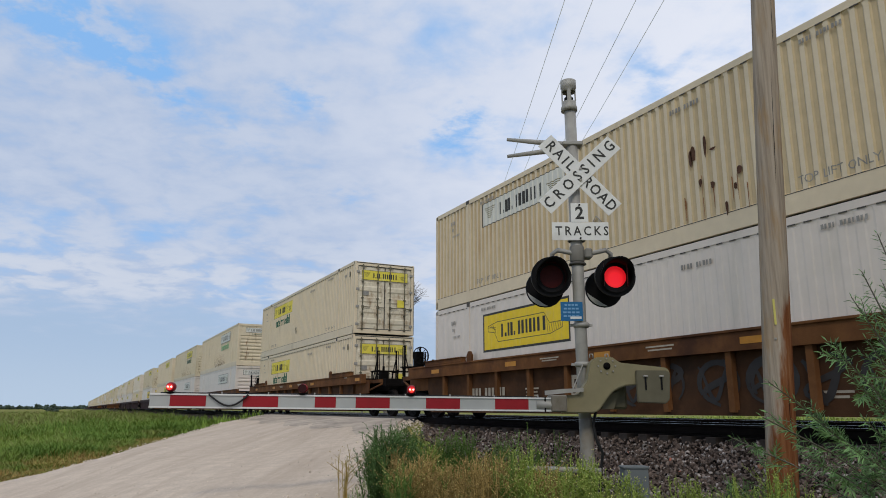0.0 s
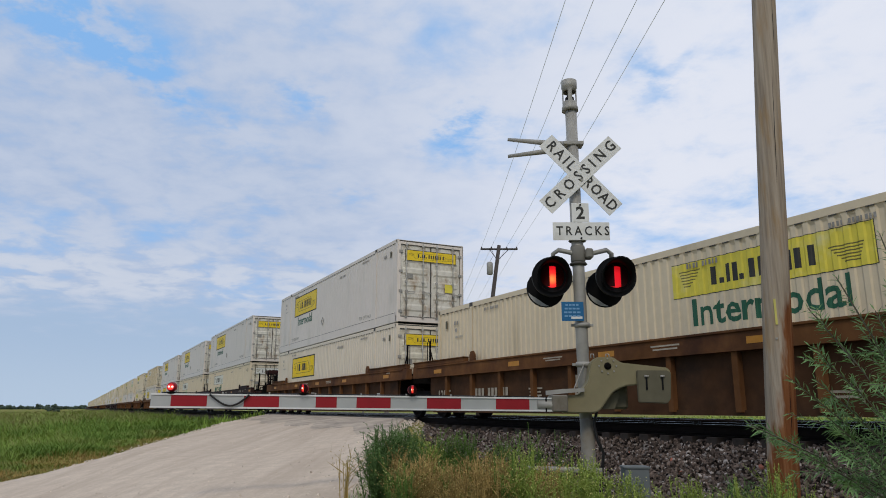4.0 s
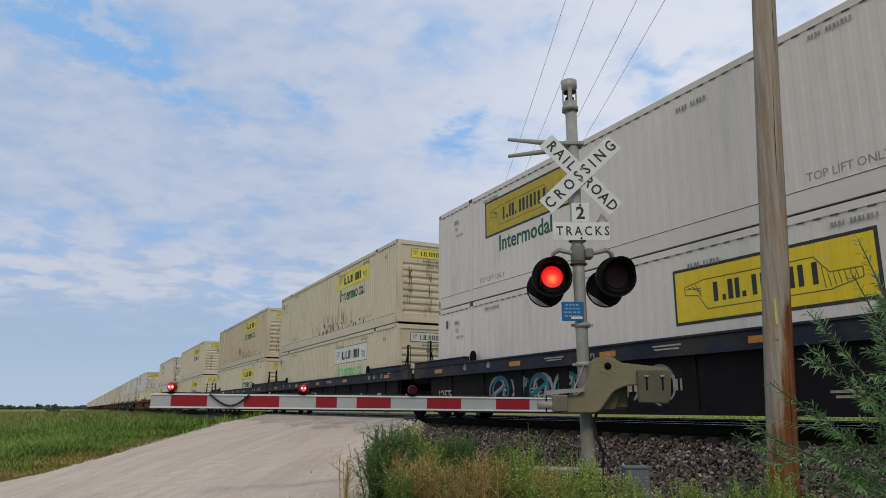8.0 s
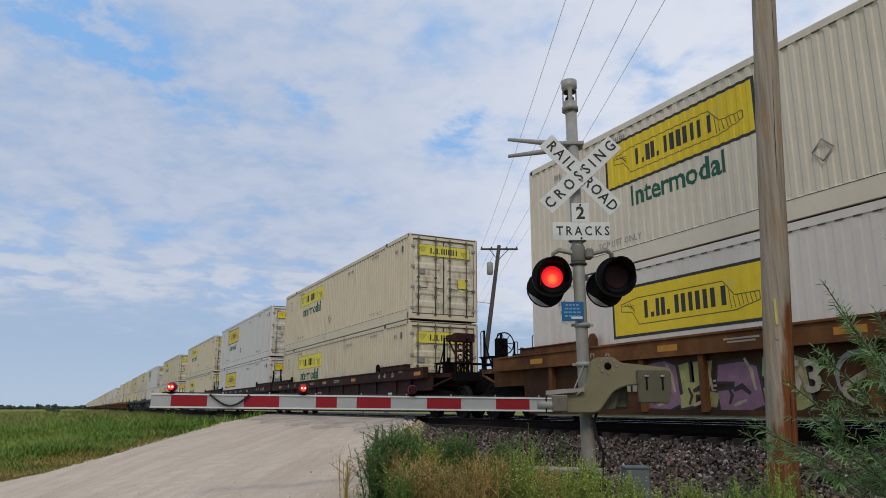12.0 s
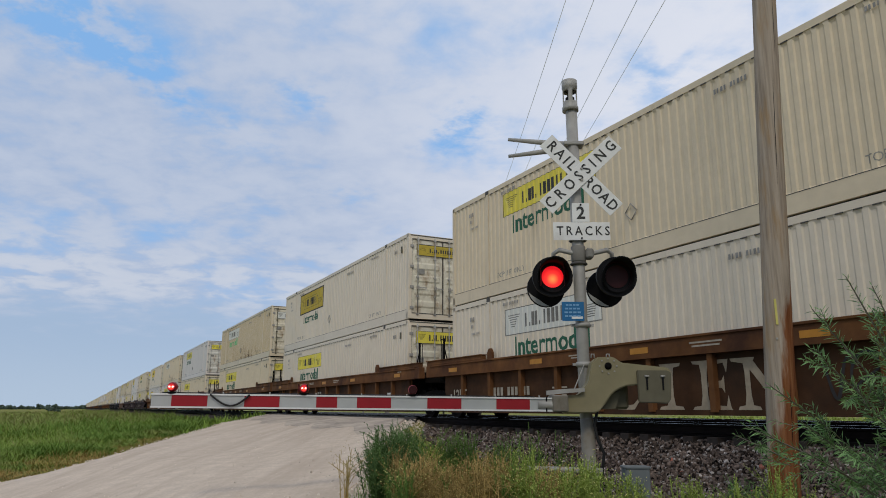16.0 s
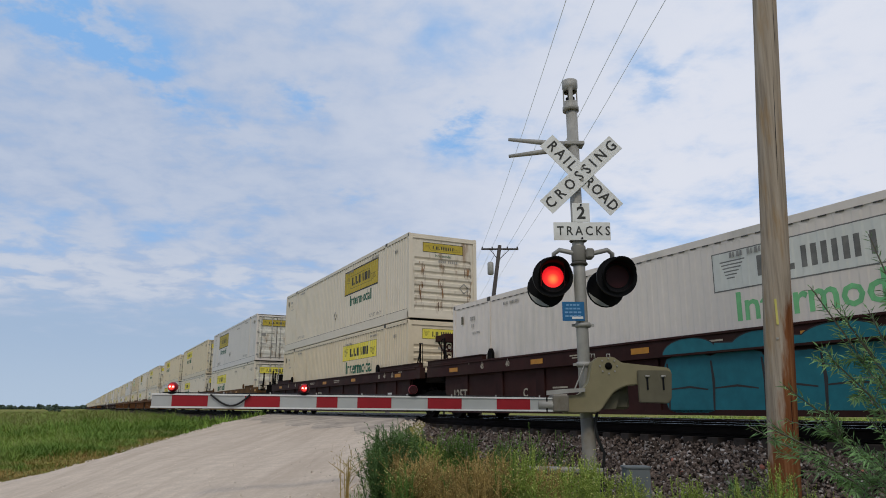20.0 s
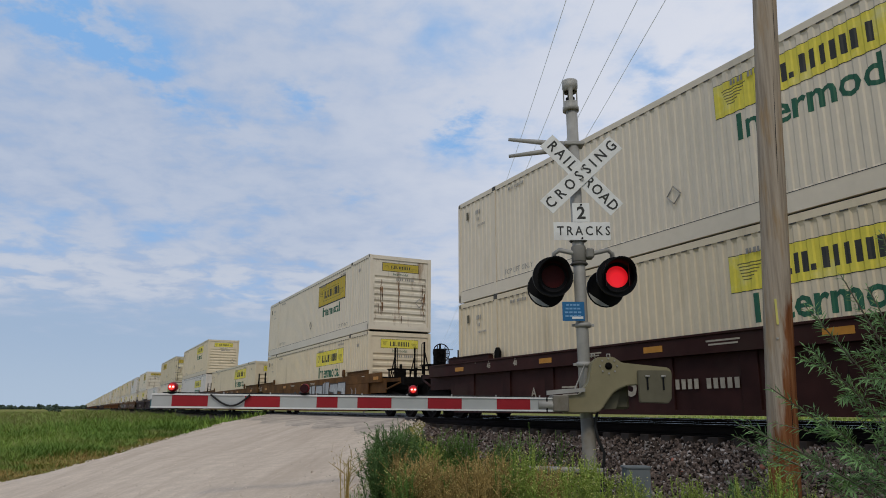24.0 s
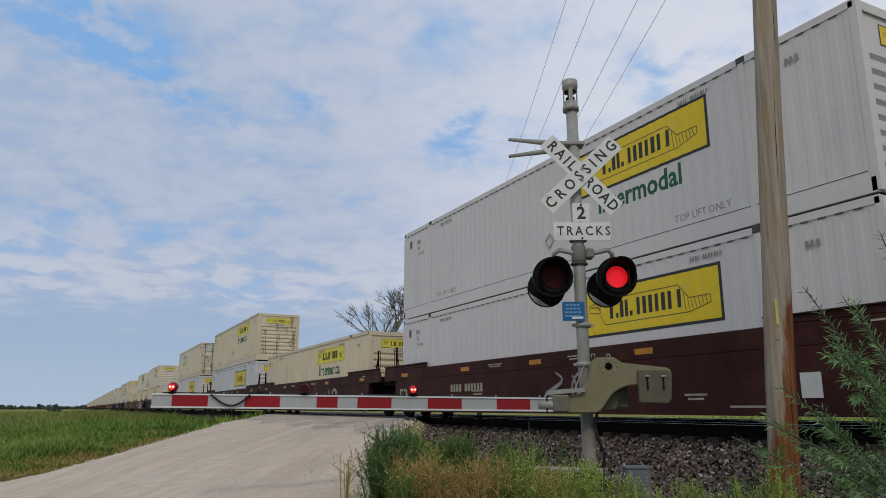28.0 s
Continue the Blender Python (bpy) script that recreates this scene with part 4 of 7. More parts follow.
@functools.lru_cache(maxsize=None)
def rust_mesh(seed, n=14):
    """Rust scabs with runs below them, on the -X side."""
    rng = random.Random(seed)
    low = seed % 40 not in (3, 14)
    n = 34 if low else 9
    bm = bmesh.new()
    for i in range(n):
        y, z = (rng.gauss(-1.7, 1.5) if seed % 40 != 3 else rng.gauss(-2.75, 0.38)), (0.36 + rng.random() ** 2 * 0.34 if low else rng.uniform(0.4, 1.7))
        w, hh = rng.uniform(0.02, 0.075) * (0.8 if low else 1.0), rng.uniform(0.05, 0.26) * (0.7 if low else (1.0 if i % 2 else 0.5))
        ring = []
        for k in range(8):
            a = k * math.tau / 8
            dz = math.sin(a)
            ring.append(bm.verts.new((-HW - 0.003, y + w * math.cos(a) * rng.uniform(0.6, 1.1), z + dz * (hh if dz > 0 else hh * rng.uniform(1.0, 2.4)) * 0.5)))
        f = bm.faces.new(ring)
        if f.normal.x > 0:
            f.normal_flip()
    # thin orange runs below
    for i in range(n):
        y, z, w = (rng.gauss(-1.0, 1.6) if seed % 40 != 3 else rng.gauss(-2.75, 0.4)), rng.uniform(0.35, 0.9), rng.uniform(0.006, 0.016)
        f = bm.faces.new([bm.verts.new((-HW - 0.0025, y + a * w, z + b)) for a, b in ((1, 0.3), (0.5, 0.0), (0.3, -0.14), (-0.3, -0.14), (-0.6, 0.02), (-0.8, 0.28))])
        f.material_index = 1
        if f.normal.x > 0 or (f.normal_update() or f.normal.x > 0):
            f.normal_flip()
    return mesh("rust_scabs", bm, ["rust", "spray_rust"])


NAMES = {"cool_white": "cool white", "cream": "cream", "yellowed": "yellowed cream", "white": "white", "ivory": "ivory"}


def side_pose(sx, y, z, off=0.006):
    """The pose for a flat part on the side wall sx, reading upright from outside."""
    return pose(sx * (HW + off), y, z, 0, 0, -90 if sx < 0 else 90)


def make_container(colour, logo, word, end, low, rust=0, near=True):
    """One 53-foot container, front towards +Y. logo: Y, G, y, W or P. word: '', 'green' or 'mint'. end: the end that faces the camera, D doors or F front."""
    logo_words = {"Y": "black-bordered yellow panels", "G": "aged gold panels", "y": "lemon-yellow panels", "W": "outlined pale panels", "P": "outlined pale panels", "L": "outlined wan yellow panels", "g": "aged gold panels"}[logo]
    state = " with rust runs" if rust else ""
    c = thing("shipping_container", f"{NAMES[colour]} corrugated steel shipping container, {logo_words}{state}", "container", group="containers on the train")
    deep = 0.007 if "white" in colour else (0.019 if colour == "ivory" else 0.024)
    part("frame", frame_mesh(colour), None, c)
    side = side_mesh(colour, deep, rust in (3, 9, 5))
    part("side_panel", side, None, c)
    part("side_panel", side, None, c, at=pose(0, 0, 0, 0, 0, 180))
    part("roof", roof_mesh(colour), None, c)
    part("underframe", floor_mesh(), None, c)
    part("front_panel", front_mesh(colour + "_rusted" if rust else colour), None, c, "front end with level pressed ribs")
    door = door_mesh(colour)
    leaves = [part("door", door, None, c), part("door", door, None, c, at=pose(-1.18, 0, 0))]
    part("door_gasket", gasket_mesh(), None, c, "black rubber door seal")
    if near:
        for k, leaf in enumerate(leaves if end == "D" else []):
            for x in (0.22, 0.86):
                part("locking_bar", bar_mesh(colour), None, leaf, "grimy steel locking bar", pose(x, 0, 0))
            for z in (0.35, 1.05, 1.75, 2.45):
                part("hinge", hinge_mesh(), None, leaf, "", pose(1.16 if k == 0 else 0.02, 0, z, 0, 0, 0))
        for y in (-6.04, 6.04):
            for x in (-HW + 0.075, HW - 0.075):
                part("corner_casting", casting_mesh(), None, c, "dark lifting casting", pose(x, y, HIG - 0.055))
        tagged(part("rail_slots", notch_mesh(), None, c, at=pose(0, 0, 0, 0, 0, 0 if end == "D" else 180)), kind="stuff")
        if low:
            for y0, y1 in ((-HL + 0.14, -6.13), (6.13, HL - 0.14)):
                part("stacking_gusset", B(-HW + 0.03, -HW + 0.08, y0, y1, HIG - 0.06, HIG + 0.05), "weight_paint", c, "olive steel gusset")
    h = {"Y": 1.0, "G": 1.0, "y": 0.62, "W": 0.66, "P": 0.66, "L": 0.66, "g": 0.66}[logo]
    top = HIG - (0.42 if low else 0.32)
    for sx in (-1, 1):
        near_side = (sx < 0) == (end == "D")
        deco = deep if near and near_side else 0.0
        flush = -0.010 if deco else 0.006

        def printed(words, height, mat, stretch, bold, y, z):
            me = side_words(words, height, mat, stretch, bold, deco, y if sx < 0 else -y)
            part("lettering", me, None, c, "", side_pose(sx, y, z, flush))
        part("logo_panel", logo_mesh(logo, 3.78, h, deco, 3.36 if sx < 0 else -3.36), None, c, "", side_pose(sx, 3.36, top - h / 2, flush))
        if word:
            printed("Intermodal", 0.46 if h < 0.9 else 0.40, word, 1.02 if h < 0.9 else 0.95, 0.012, 3.36, top - h - (0.31 if h < 0.9 else 0.29))
        if near and near_side:
            for y in (4.95, -4.95):
                printed("TOP LIFT ONLY", 0.135, "ink_grey", 0.95, 0.0, y, 0.46)
            stuff_part("serial_bars", side_codes_mesh(), None, c, "", side_pose(sx, 0, 0))
            part("vent", B(-0.05, 0.05, -0.012, 0.0, -0.11, 0.11), "weight_paint", c, "small olive vent", side_pose(sx, -7.5, 2.42))
            part("placard_holder", diamond_mesh(), None, c, "", side_pose(sx, 0.4 * sx * sx, 0.9))
    small = logo_mesh(logo, 1.55, 0.34)
    front_logo = part("logo_panel", small, None, c, "", pose(0, HL - 0.03, 2.44, 0, 0, 180))
    part("lettering", text("Intermodal", 0.10, "green", 0.002), None, c, "", pose(0, HL - 0.031, 2.17, 0, 0, 180))
    part("logo_panel", logo_mesh(logo, 2.0, 0.40), None, c, "", pose(0, -HL - 0.004, 2.34))
    if near:
        part("notice_plate", B(0.55, 0.87, -HL - 0.01, -HL - 0.001, 1.10, 1.40), "panel_lemon", c, "yellow notice plate")
        part("maker_plate", B(-0.98, -0.70, -HL - 0.01, -HL - 0.001, 1.52, 1.68), "ink_grey", c)
        part("placard_holder", diamond_mesh(), None, c, "", pose(-0.8, HL - 0.02, 1.1, 0, 0, 180))
        stuff_part("serial_bars", code_mesh(9, 0.09), None, c, "", pose(-0.2, HL - 0.03, 1.98, 0, 0, 180))
    if rust:
        if rust not in (11, 12, 16, 18):
            tagged(part("rust_scabs", rust_mesh(rust), None, c, "dark rust scabs and runs", pose(0, 0, 0, 0, 0, 0 if end == "D" else 180)), kind="stuff")
        rng = random.Random(rust * 7)
        for x in (-0.72, 0.62) if rust % 2 else (-0.95, 0.05, 0.80):
            # runs down the blind end: broken streaks that gather about one line
            bm = bmesh.new()
            for k in range(20):
                cx, w0 = x + rng.gauss(0, 0.05), rng.uniform(0.005, 0.017)
                z1 = rng.uniform(0.45, 1.95)
                z0 = max(z1 - rng.uniform(0.06, 0.42), 0.25)
                ring = [(cx - w0 * rng.uniform(0.5, 1.0), z1), (cx + w0 * rng.uniform(0.5, 1.0), z1 - 0.01), (cx + w0, (z0 + z1) / 2), (cx + w0 * 0.3, z0), (cx - w0 * 0.3, z0 + 0.01), (cx - w0 * 0.8, (z0 + z1) / 2)]
                n0 = len(bm.faces)
                prism(bm, ring, HL - 0.032 + 0.0004 * (k % 4), HL - 0.030 + 0.0004 * (k % 4))
                bm.faces.ensure_lookup_table()
                for f in bm.faces[n0:]:
                    f.material_index = 1 if k % 3 == 0 else 0
            stuff_part("rust_run", bm, ["rust_run", "rust"], c, "dark rust run down the end")
    return c

# ---------------------------------------------------------------- the train: well cars
SILL_TOP, SILL_LOW, WELL_LOW = 1.50, 1.16, 0.16
WELL_X = HW + 0.10
OVER = {"brown": 0.0, "tan": 0.0, "wine": 0.0, "oxide": 0.10, "maroon": 0.09, "navy": 0.09}      # how far the top sill stands out over the side plate
WHEEL_R = 0.457
STEP_UNIT = 19.353


@functools.lru_cache(maxsize=None)
def sill_mesh(paint, y0, y1):
    bm = bmesh.new()
    x = -WELL_X - OVER[paint]
    box(bm, x, -WELL_X + 0.09, y0, y1, SILL_LOW, SILL_TOP - (0.13 if paint == "brown" else 0.0), bevel=0.012)
    if OVER[paint]:
        box(bm, x - 0.03, x, y0 + 0.3, y1 - 0.3, SILL_TOP - 0.045, SILL_TOP, bevel=0.008)
        box(bm, x - 0.03, x, y0 + 0.3, y1 - 0.3, SILL_LOW, SILL_LOW + 0.035)
    return mesh("side_sill", bm, paint)


@functools.lru_cache(maxsize=None)
def web_mesh(paint):
    """The deep side plate of the well, cut back at its lower corners."""
    bm = bmesh.new()
    y, c = HL + 0.35, 0.75 if paint == "wine" else 0.28
    out = ((-y, SILL_LOW), (y, SILL_LOW), (y, 0.75), (y - c, WELL_LOW), (-y + c, WELL_LOW), (-y, 0.75))
    prism(bm, out, 0.0, 0.04)
    x = -WELL_X - 0.002 if not OVER[paint] else -WELL_X + 0.03
    for v in bm.verts:
        v.co = Vector((x + v.co.y, v.co.x, v.co.z))
    box(bm, x - 0.05, x - 0.002, -y + c, y - c, WELL_LOW, WELL_LOW + (0.09 if OVER[paint] else 0.03))
    bmesh.ops.recalc_face_normals(bm, faces=bm.faces)
    # oxide and navy plates are darker than the sill above them
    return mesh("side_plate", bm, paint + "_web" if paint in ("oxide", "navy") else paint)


@functools.lru_cache(maxsize=None)
def rib_mesh(paint, wide):
    bm = bmesh.new()
    x0 = -WELL_X - 0.085 if paint == "oxide" else -WELL_X - 0.012
    box(bm, x0, -WELL_X + 0.03, -wide / 2, wide / 2, WELL_LOW + 0.05, SILL_LOW, bevel=0.006)
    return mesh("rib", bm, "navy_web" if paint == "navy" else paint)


@functools.lru_cache(maxsize=None)
def well_floor_mesh(paint):
    bm = bmesh.new()
    for i in range(9):
        y = -7.6 + i * 1.9
        box(bm, -WELL_X + 0.07, WELL_X - 0.07, y - 0.14, y + 0.14, WELL_LOW, WELL_LOW + 0.07)
    box(bm, -0.16, 0.16, -8.2, 8.2, WELL_LOW + 0.07, WELL_LOW + 0.10)
    return mesh("well_floor", bm, paint)


@functools.lru_cache(maxsize=None)
def end_rail_mesh(paint, y0, y1):
    """The raised lip on the sill between the 40-foot guide and the end of the well."""
    bm = bmesh.new()
    x, top = -WELL_X - OVER[paint], SILL_TOP - (0.13 if paint == "brown" else 0.0)
    box(bm, x, -WELL_X + 0.05, y0, y1, top + 0.002, top + 0.12, bevel=0.01)
    box(bm, x - 0.035, -WELL_X + 0.06, y0 - 0.02, y1 + 0.02, top + 0.12, top + 0.145, bevel=0.006)
    return mesh("end_rail", bm, [paint])


@functools.lru_cache(maxsize=None)
def guide_mesh(paint):
    """The container guide that stands on the sill at a 40-foot corner."""
    bm = bmesh.new()
    prism(bm, ((-0.13, 0), (0.13, 0), (0.13, 0.16), (0.05, 0.27), (-0.05, 0.27), (-0.13, 0.16)), 0.0, 0.07, 0.01)
    for v in bm.verts:
        v.co = Vector((-WELL_X - 0.06 + v.co.y, v.co.x, SILL_TOP + v.co.z))
    bmesh.ops.recalc_face_normals(bm, faces=bm.faces)
    return mesh("container_guide", bm, paint if paint in ("oxide", "tan") else "black_steel")


@functools.lru_cache(maxsize=None)
def deck_mesh(paint, length):
    """The end deck over a truck, at +Y from y = 0."""
    bm = bmesh.new()
    box(bm, -WELL_X + 0.095, WELL_X - 0.095, 0.0, 0.22, 0.35, SILL_TOP - 0.1)
    box(bm, -0.36, 0.36, 0.22, length, 0.72, 1.14, bevel=0.02)
    long = length > 2
    box(bm, -WELL_X + 0.095, WELL_X - 0.095, 0.22, 1.30 if long else length - 0.5, 1.22, 1.30)
    box(bm, -1.1, 1.1, length - 0.5, length - 0.25, 1.05, 1.30)
    if long:
        # sloping side aprons, an open grating and stringers beyond the sills
        for sx in (-1, 1):
            x = sx * (WELL_X - 0.12)
            box(bm, x - 0.02, x + 0.02, 0.22, 1.62, 0.80, 1.22)
            box(bm, sx * 1.12 - 0.04, sx * 1.12 + 0.04, 1.30, length - 0.5, 1.16, 1.28)
            rod(bm, (x, 1.60, 0.90), (sx * 1.1, length - 0.45, 1.14), 0.035, seg=6)
        for k in range(3):
            box(bm, -1.1, 1.1, 1.45 + 0.32 * k, 1.53 + 0.32 * k, 1.20, 1.245)
    # brake gear as plain black boxes, added to darken the underside, and a rod
    box(bm, -0.75, 0.75, 0.25, length - 0.75, 0.90, 1.19)
    box(bm, -1.0, 1.0, 0.22, 0.6, 0.30, 0.84)
    rod(bm, (-0.9, 0.7, 0.74), (-0.9, length - 0.7, 0.70), 0.06, seg=8)
    for f in bm.faces:
        f.material_index = 1 if f.calc_center_median().z < 1.21 and abs(f.calc_center_median().x) < 1.125 and f.calc_center_median().y > 0.21 else 0
    return mesh("end_deck", bm, [paint, "black_steel"])


@functools.lru_cache(maxsize=None)
def handrail_mesh():
    """A narrow grab loop bound to a stout post with a raking brace."""
    bm = bmesh.new()
    tube(bm, [(0, -0.03, 0.30), (0, -0.03, 0.98), (0, 0.0, 1.0), (0, 0.10, 1.0), (0, 0.13, 0.97), (0, 0.13, 0.30)], 0.013, 6)
    box(bm, -0.025, 0.025, -0.08, -0.03, 0.0, 1.02, bevel=0.005)
    box(bm, -0.02, 0.02, -0.05, 0.15, 0.29, 0.33)
    rod(bm, (0, -0.08, 0.72), (0, -0.46, 0.0), 0.022, seg=6)
    return mesh("handrail", bm, "black_steel")


@functools.lru_cache(maxsize=None)
def brake_wheel_mesh():
    bm = bmesh.new()
    pts = [(0.28 * math.cos(i * math.tau / 20), 0, 0.28 * math.sin(i * math.tau / 20)) for i in range(21)]
    tube(bm, pts, 0.017, 6)
    for i in range(0, 20, 3):
        rod(bm, (0, 0, 0), pts[i], 0.011, seg=5)
    rod(bm, (0, -0.03, 0), (0, 0.12, 0), 0.05, seg=8)
    box(bm, -0.14, 0.14, 0.05, 0.30, -0.65, 0.14, bevel=0.02)
    return mesh("brake_wheel", bm, "black_steel")


@functools.lru_cache(maxsize=None)
def rack_mesh(paint):
    """The steel rack for spare locking cones: a punched frame across the deck under a boxed head, with a braced arm along the car."""
    bm = bmesh.new()
    for x in (-0.30, -0.03, 0.24):
        box(bm, x, x + 0.06, -0.035, 0.035, 0, 1.02)
    for z in (0.06, 0.38, 0.70):
        box(bm, -0.30, 0.30, -0.03, 0.03, z, z + 0.06)
    for x in (-0.13, 0.14):
        for z in (0.22, 0.54, 0.86):
            tube(bm, [(x + 0.07 * math.cos(q), 0.0, z + 0.09 * math.sin(q)) for q in (0.7, 1.57, 2.4, 3.14, 3.9, 4.7, 5.5)], 0.026, 6)
    box(bm, -0.33, 0.33, -0.12, 0.12, 1.00, 1.27, bevel=0.015)
    box(bm, -0.31, -0.13, 0.12, 0.62, 1.06, 1.25, bevel=0.01)
    rod(bm, (-0.22, 0.56, 1.07), (-0.22, 0.05, 0.55), 0.032, seg=6)
    return mesh("cone_rack", bm, paint)


@functools.lru_cache(maxsize=None)
def walkway_mesh():
    """The slatted crossover step on low legs."""
    bm = bmesh.new()
    for k in range(5):
        y = -0.30 + 0.135 * k
        box(bm, -1.32, 1.32, y, y + 0.09, 0.27, 0.295)
    for x in (-1.25, -0.45, 0.45, 1.25):
        box(bm, x - 0.025, x + 0.025, -0.28, 0.30, 0.235, 0.27)
        for y in (-0.25, 0.25):
            box(bm, x - 0.02, x + 0.02, y - 0.02, y + 0.02, 0.0, 0.235)
    return mesh("walkway", bm, "black_steel")


@functools.lru_cache(maxsize=None)
def valve_mesh():
    bm = bmesh.new()
    box(bm, -0.16, 0.16, -0.14, 0.14, 0.0, 0.34, bevel=0.03)
    box(bm, -0.10, 0.10, -0.22, -0.14, 0.08, 0.24, bevel=0.02)
    tube(bm, [(0.16, 0, 0.2), (0.3, 0.05, 0.2), (0.36, 0.1, 0.05), (0.36, 0.1, -0.05)], 0.025, 6)
    rod(bm, (0.0, 0.0, 0.34), (0.0, 0.0, 0.5), 0.05, seg=8)
    return mesh("valve_box", bm, "black_steel")


@functools.lru_cache(maxsize=None)
def coupler_mesh():
    bm = bmesh.new()
    box(bm, -0.11, 0.11, 0.0, 0.55, 0.78, 0.98, bevel=0.02)
    box(bm, -0.17, 0.19, 0.50, 0.80, 0.72, 1.04, bevel=0.05)
    tube(bm, [(-0.35, 0.1, 0.75), (-0.4, 0.35, 0.42), (-0.35, 0.65, 0.36), (-0.2, 0.85, 0.55)], 0.028, 6)
    return mesh("coupler", bm, "black_steel")


@functools.lru_cache(maxsize=None)
def truck_frame_mesh():
    bm = bmesh.new()
    for sx in (-1, 1):
        x = sx * 1.02
        pts = ((-1.15, 0.46), (-1.15, 0.60), (-0.75, 0.72), (-0.35, 0.80), (0.35, 0.80), (0.75, 0.72), (1.15, 0.60), (1.15, 0.46), (0.72, 0.40), (0.42, 0.20), (-0.42, 0.20), (-0.72, 0.40))
        n0 = len(bm.verts)
        prism(bm, pts, 0.0, 0.12)
        bm.verts.ensure_lookup_table()
        for v in bm.verts[n0:]:
            v.co = Vector((x - 0.06 + v.co.y, v.co.x, v.co.z))
        for y in (-0.89, 0.89):
            rod(bm, (x - 0.10, y, WHEEL_R), (x + 0.10, y, WHEEL_R), 0.12, seg=10)
        for y in (-0.16, 0, 0.16):
            rod(bm, (x + sx * 0.02, y, 0.26), (x + sx * 0.02, y, 0.58), 0.065, seg=8)
    box(bm, -1.0, 1.0, -0.2, 0.2, 0.52, 0.78)
    bmesh.ops.recalc_face_normals(bm, faces=bm.faces)
    return mesh("truck_frame", bm, "black_steel")


@functools.lru_cache(maxsize=None)
def wheel_mesh():
    bm = bmesh.new()
    prof = ((0.10, -0.06), (0.16, -0.05), (0.20, -0.02), (0.37, 0.0), (0.40, -0.045), (WHEEL_R, -0.05), (WHEEL_R + 0.001, 0.05), (WHEEL_R + 0.025, 0.06), (WHEEL_R + 0.025, 0.085), (0.40, 0.085), (0.37, 0.04), (0.18, 0.05), (0.10, 0.09))
    for sx in (-1, 1):
        lathe(bm, [(r, sx * (0.755 - h)) for r, h in (prof if sx < 0 else [(r, h) for r, h in prof])], 24, "X", smooth=False)
    rod(bm, (-0.95, 0, 0), (0.95, 0, 0), 0.075, seg=10)
    for k in range(4):
        a = k * math.tau / 4
        box(bm, -0.83, -0.80, 0.27 * math.cos(a) - 0.04, 0.27 * math.cos(a) + 0.04, 0.27 * math.sin(a) - 0.04, 0.27 * math.sin(a) + 0.04)
    bmesh.ops.recalc_face_normals(bm, faces=bm.faces)
    return mesh("wheelset", bm, "wheel")


WHEELSETS = {-0.89: [], 0.89: []}


def add_truck(car, y):
    t = part("truck", truck_frame_mesh(), None, car, at=pose(0, y, 0))
    for dy in (-0.89, 0.89):
        WHEELSETS[dy].append(part("wheelset", wheel_mesh(), None, t, "", pose(0, dy, WHEEL_R)))


def sprayed(car, shapes, colour, x, words="sprayed graffiti"):
    """Sprayed shapes, each a closed (y, z) outline lying on the side plate."""
    bm = bmesh.new()
    for k, ring in enumerate(shapes):
        vs = [bm.verts.new((x - 0.0001 * (k % 7), y, min(max(z, WELL_LOW + 0.02), SILL_TOP - 0.03))) for y, z in ring]
        f = bm.faces.new(vs)
        if f.normal.x > 0 or (f.normal_update() or f.normal.x > 0):
            f.normal_flip()
    bmesh.ops.triangulate(bm, faces=bm.faces)
    return tagged(part("graffiti", bm, colour, car, words), kind="stuff")


def grown(ring, d):
    """The outline pushed out by d, for the darker rim behind a letter."""
    n = len(ring)
    area = sum(ring[i][0] * ring[(i + 1) % n][1] - ring[(i + 1) % n][0] * ring[i][1] for i in range(n))
    sg = 1 if area > 0 else -1
    out = []
    for i in range(n):
        (ax, ay), (bx, by), (cx, cy) = ring[i - 1], ring[i], ring[(i + 1) % n]
        nx, ny = (by - ay) + (cy - by), -((bx - ax) + (cx - bx))
        ln = math.hypot(nx, ny) or 1
        out.append((bx + sg * d * nx / ln, by + sg * d * ny / ln))
    return out


def band(pts, w):
    """A brush stroke of width w along the points, tapering at its ends."""
    left, right = [], []
    n = len(pts) - 1
    for i, (y, z) in enumerate(pts):
        a, b = pts[max(i - 1, 0)], pts[min(i + 1, n)]
        dy, dz = b[0] - a[0], b[1] - a[1]
        ln = math.hypot(dy, dz) or 1
        t = w * (0.35 + 0.65 * math.sin(math.pi * (i + 0.35) / (n + 0.7)))
        left.append((y - dz / ln * t, z + dy / ln * t))
        right.append((y + dz / ln * t, z - dy / ln * t))
    return left + right[::-1]


def curve(rng, y, z, w, h, kind):
    n = 14
    if kind == 0:
        return [(y + 0.42 * w * math.cos(k / n * 4.6 - 0.6), z + 0.42 * h * math.sin(k / n * 4.6 - 0.6)) for k in range(n + 1)]
    if kind == 1:
        return [(y + w * 0.35 * math.sin(k / n * 6.0), z + h * (k / n - 0.5) * 0.9) for k in range(n + 1)]
    return [(y + w * (k / n - 0.5) * 0.8, z + h * 0.35 * math.sin(k / n * 7.0 + 0.7)) for k in range(n + 1)]


def cloud_ring(rng, y, z, w, h, n=22):
    ph = rng.uniform(0, 6)
    return [(y + w * (1 + 0.16 * math.sin(3 * a + ph) + 0.08 * math.sin(7 * a)) * math.cos(a), z + h * (1 + 0.12 * math.sin(4 * a + ph)) * math.sin(a)) for a in (k * math.tau / n for k in range(n))]


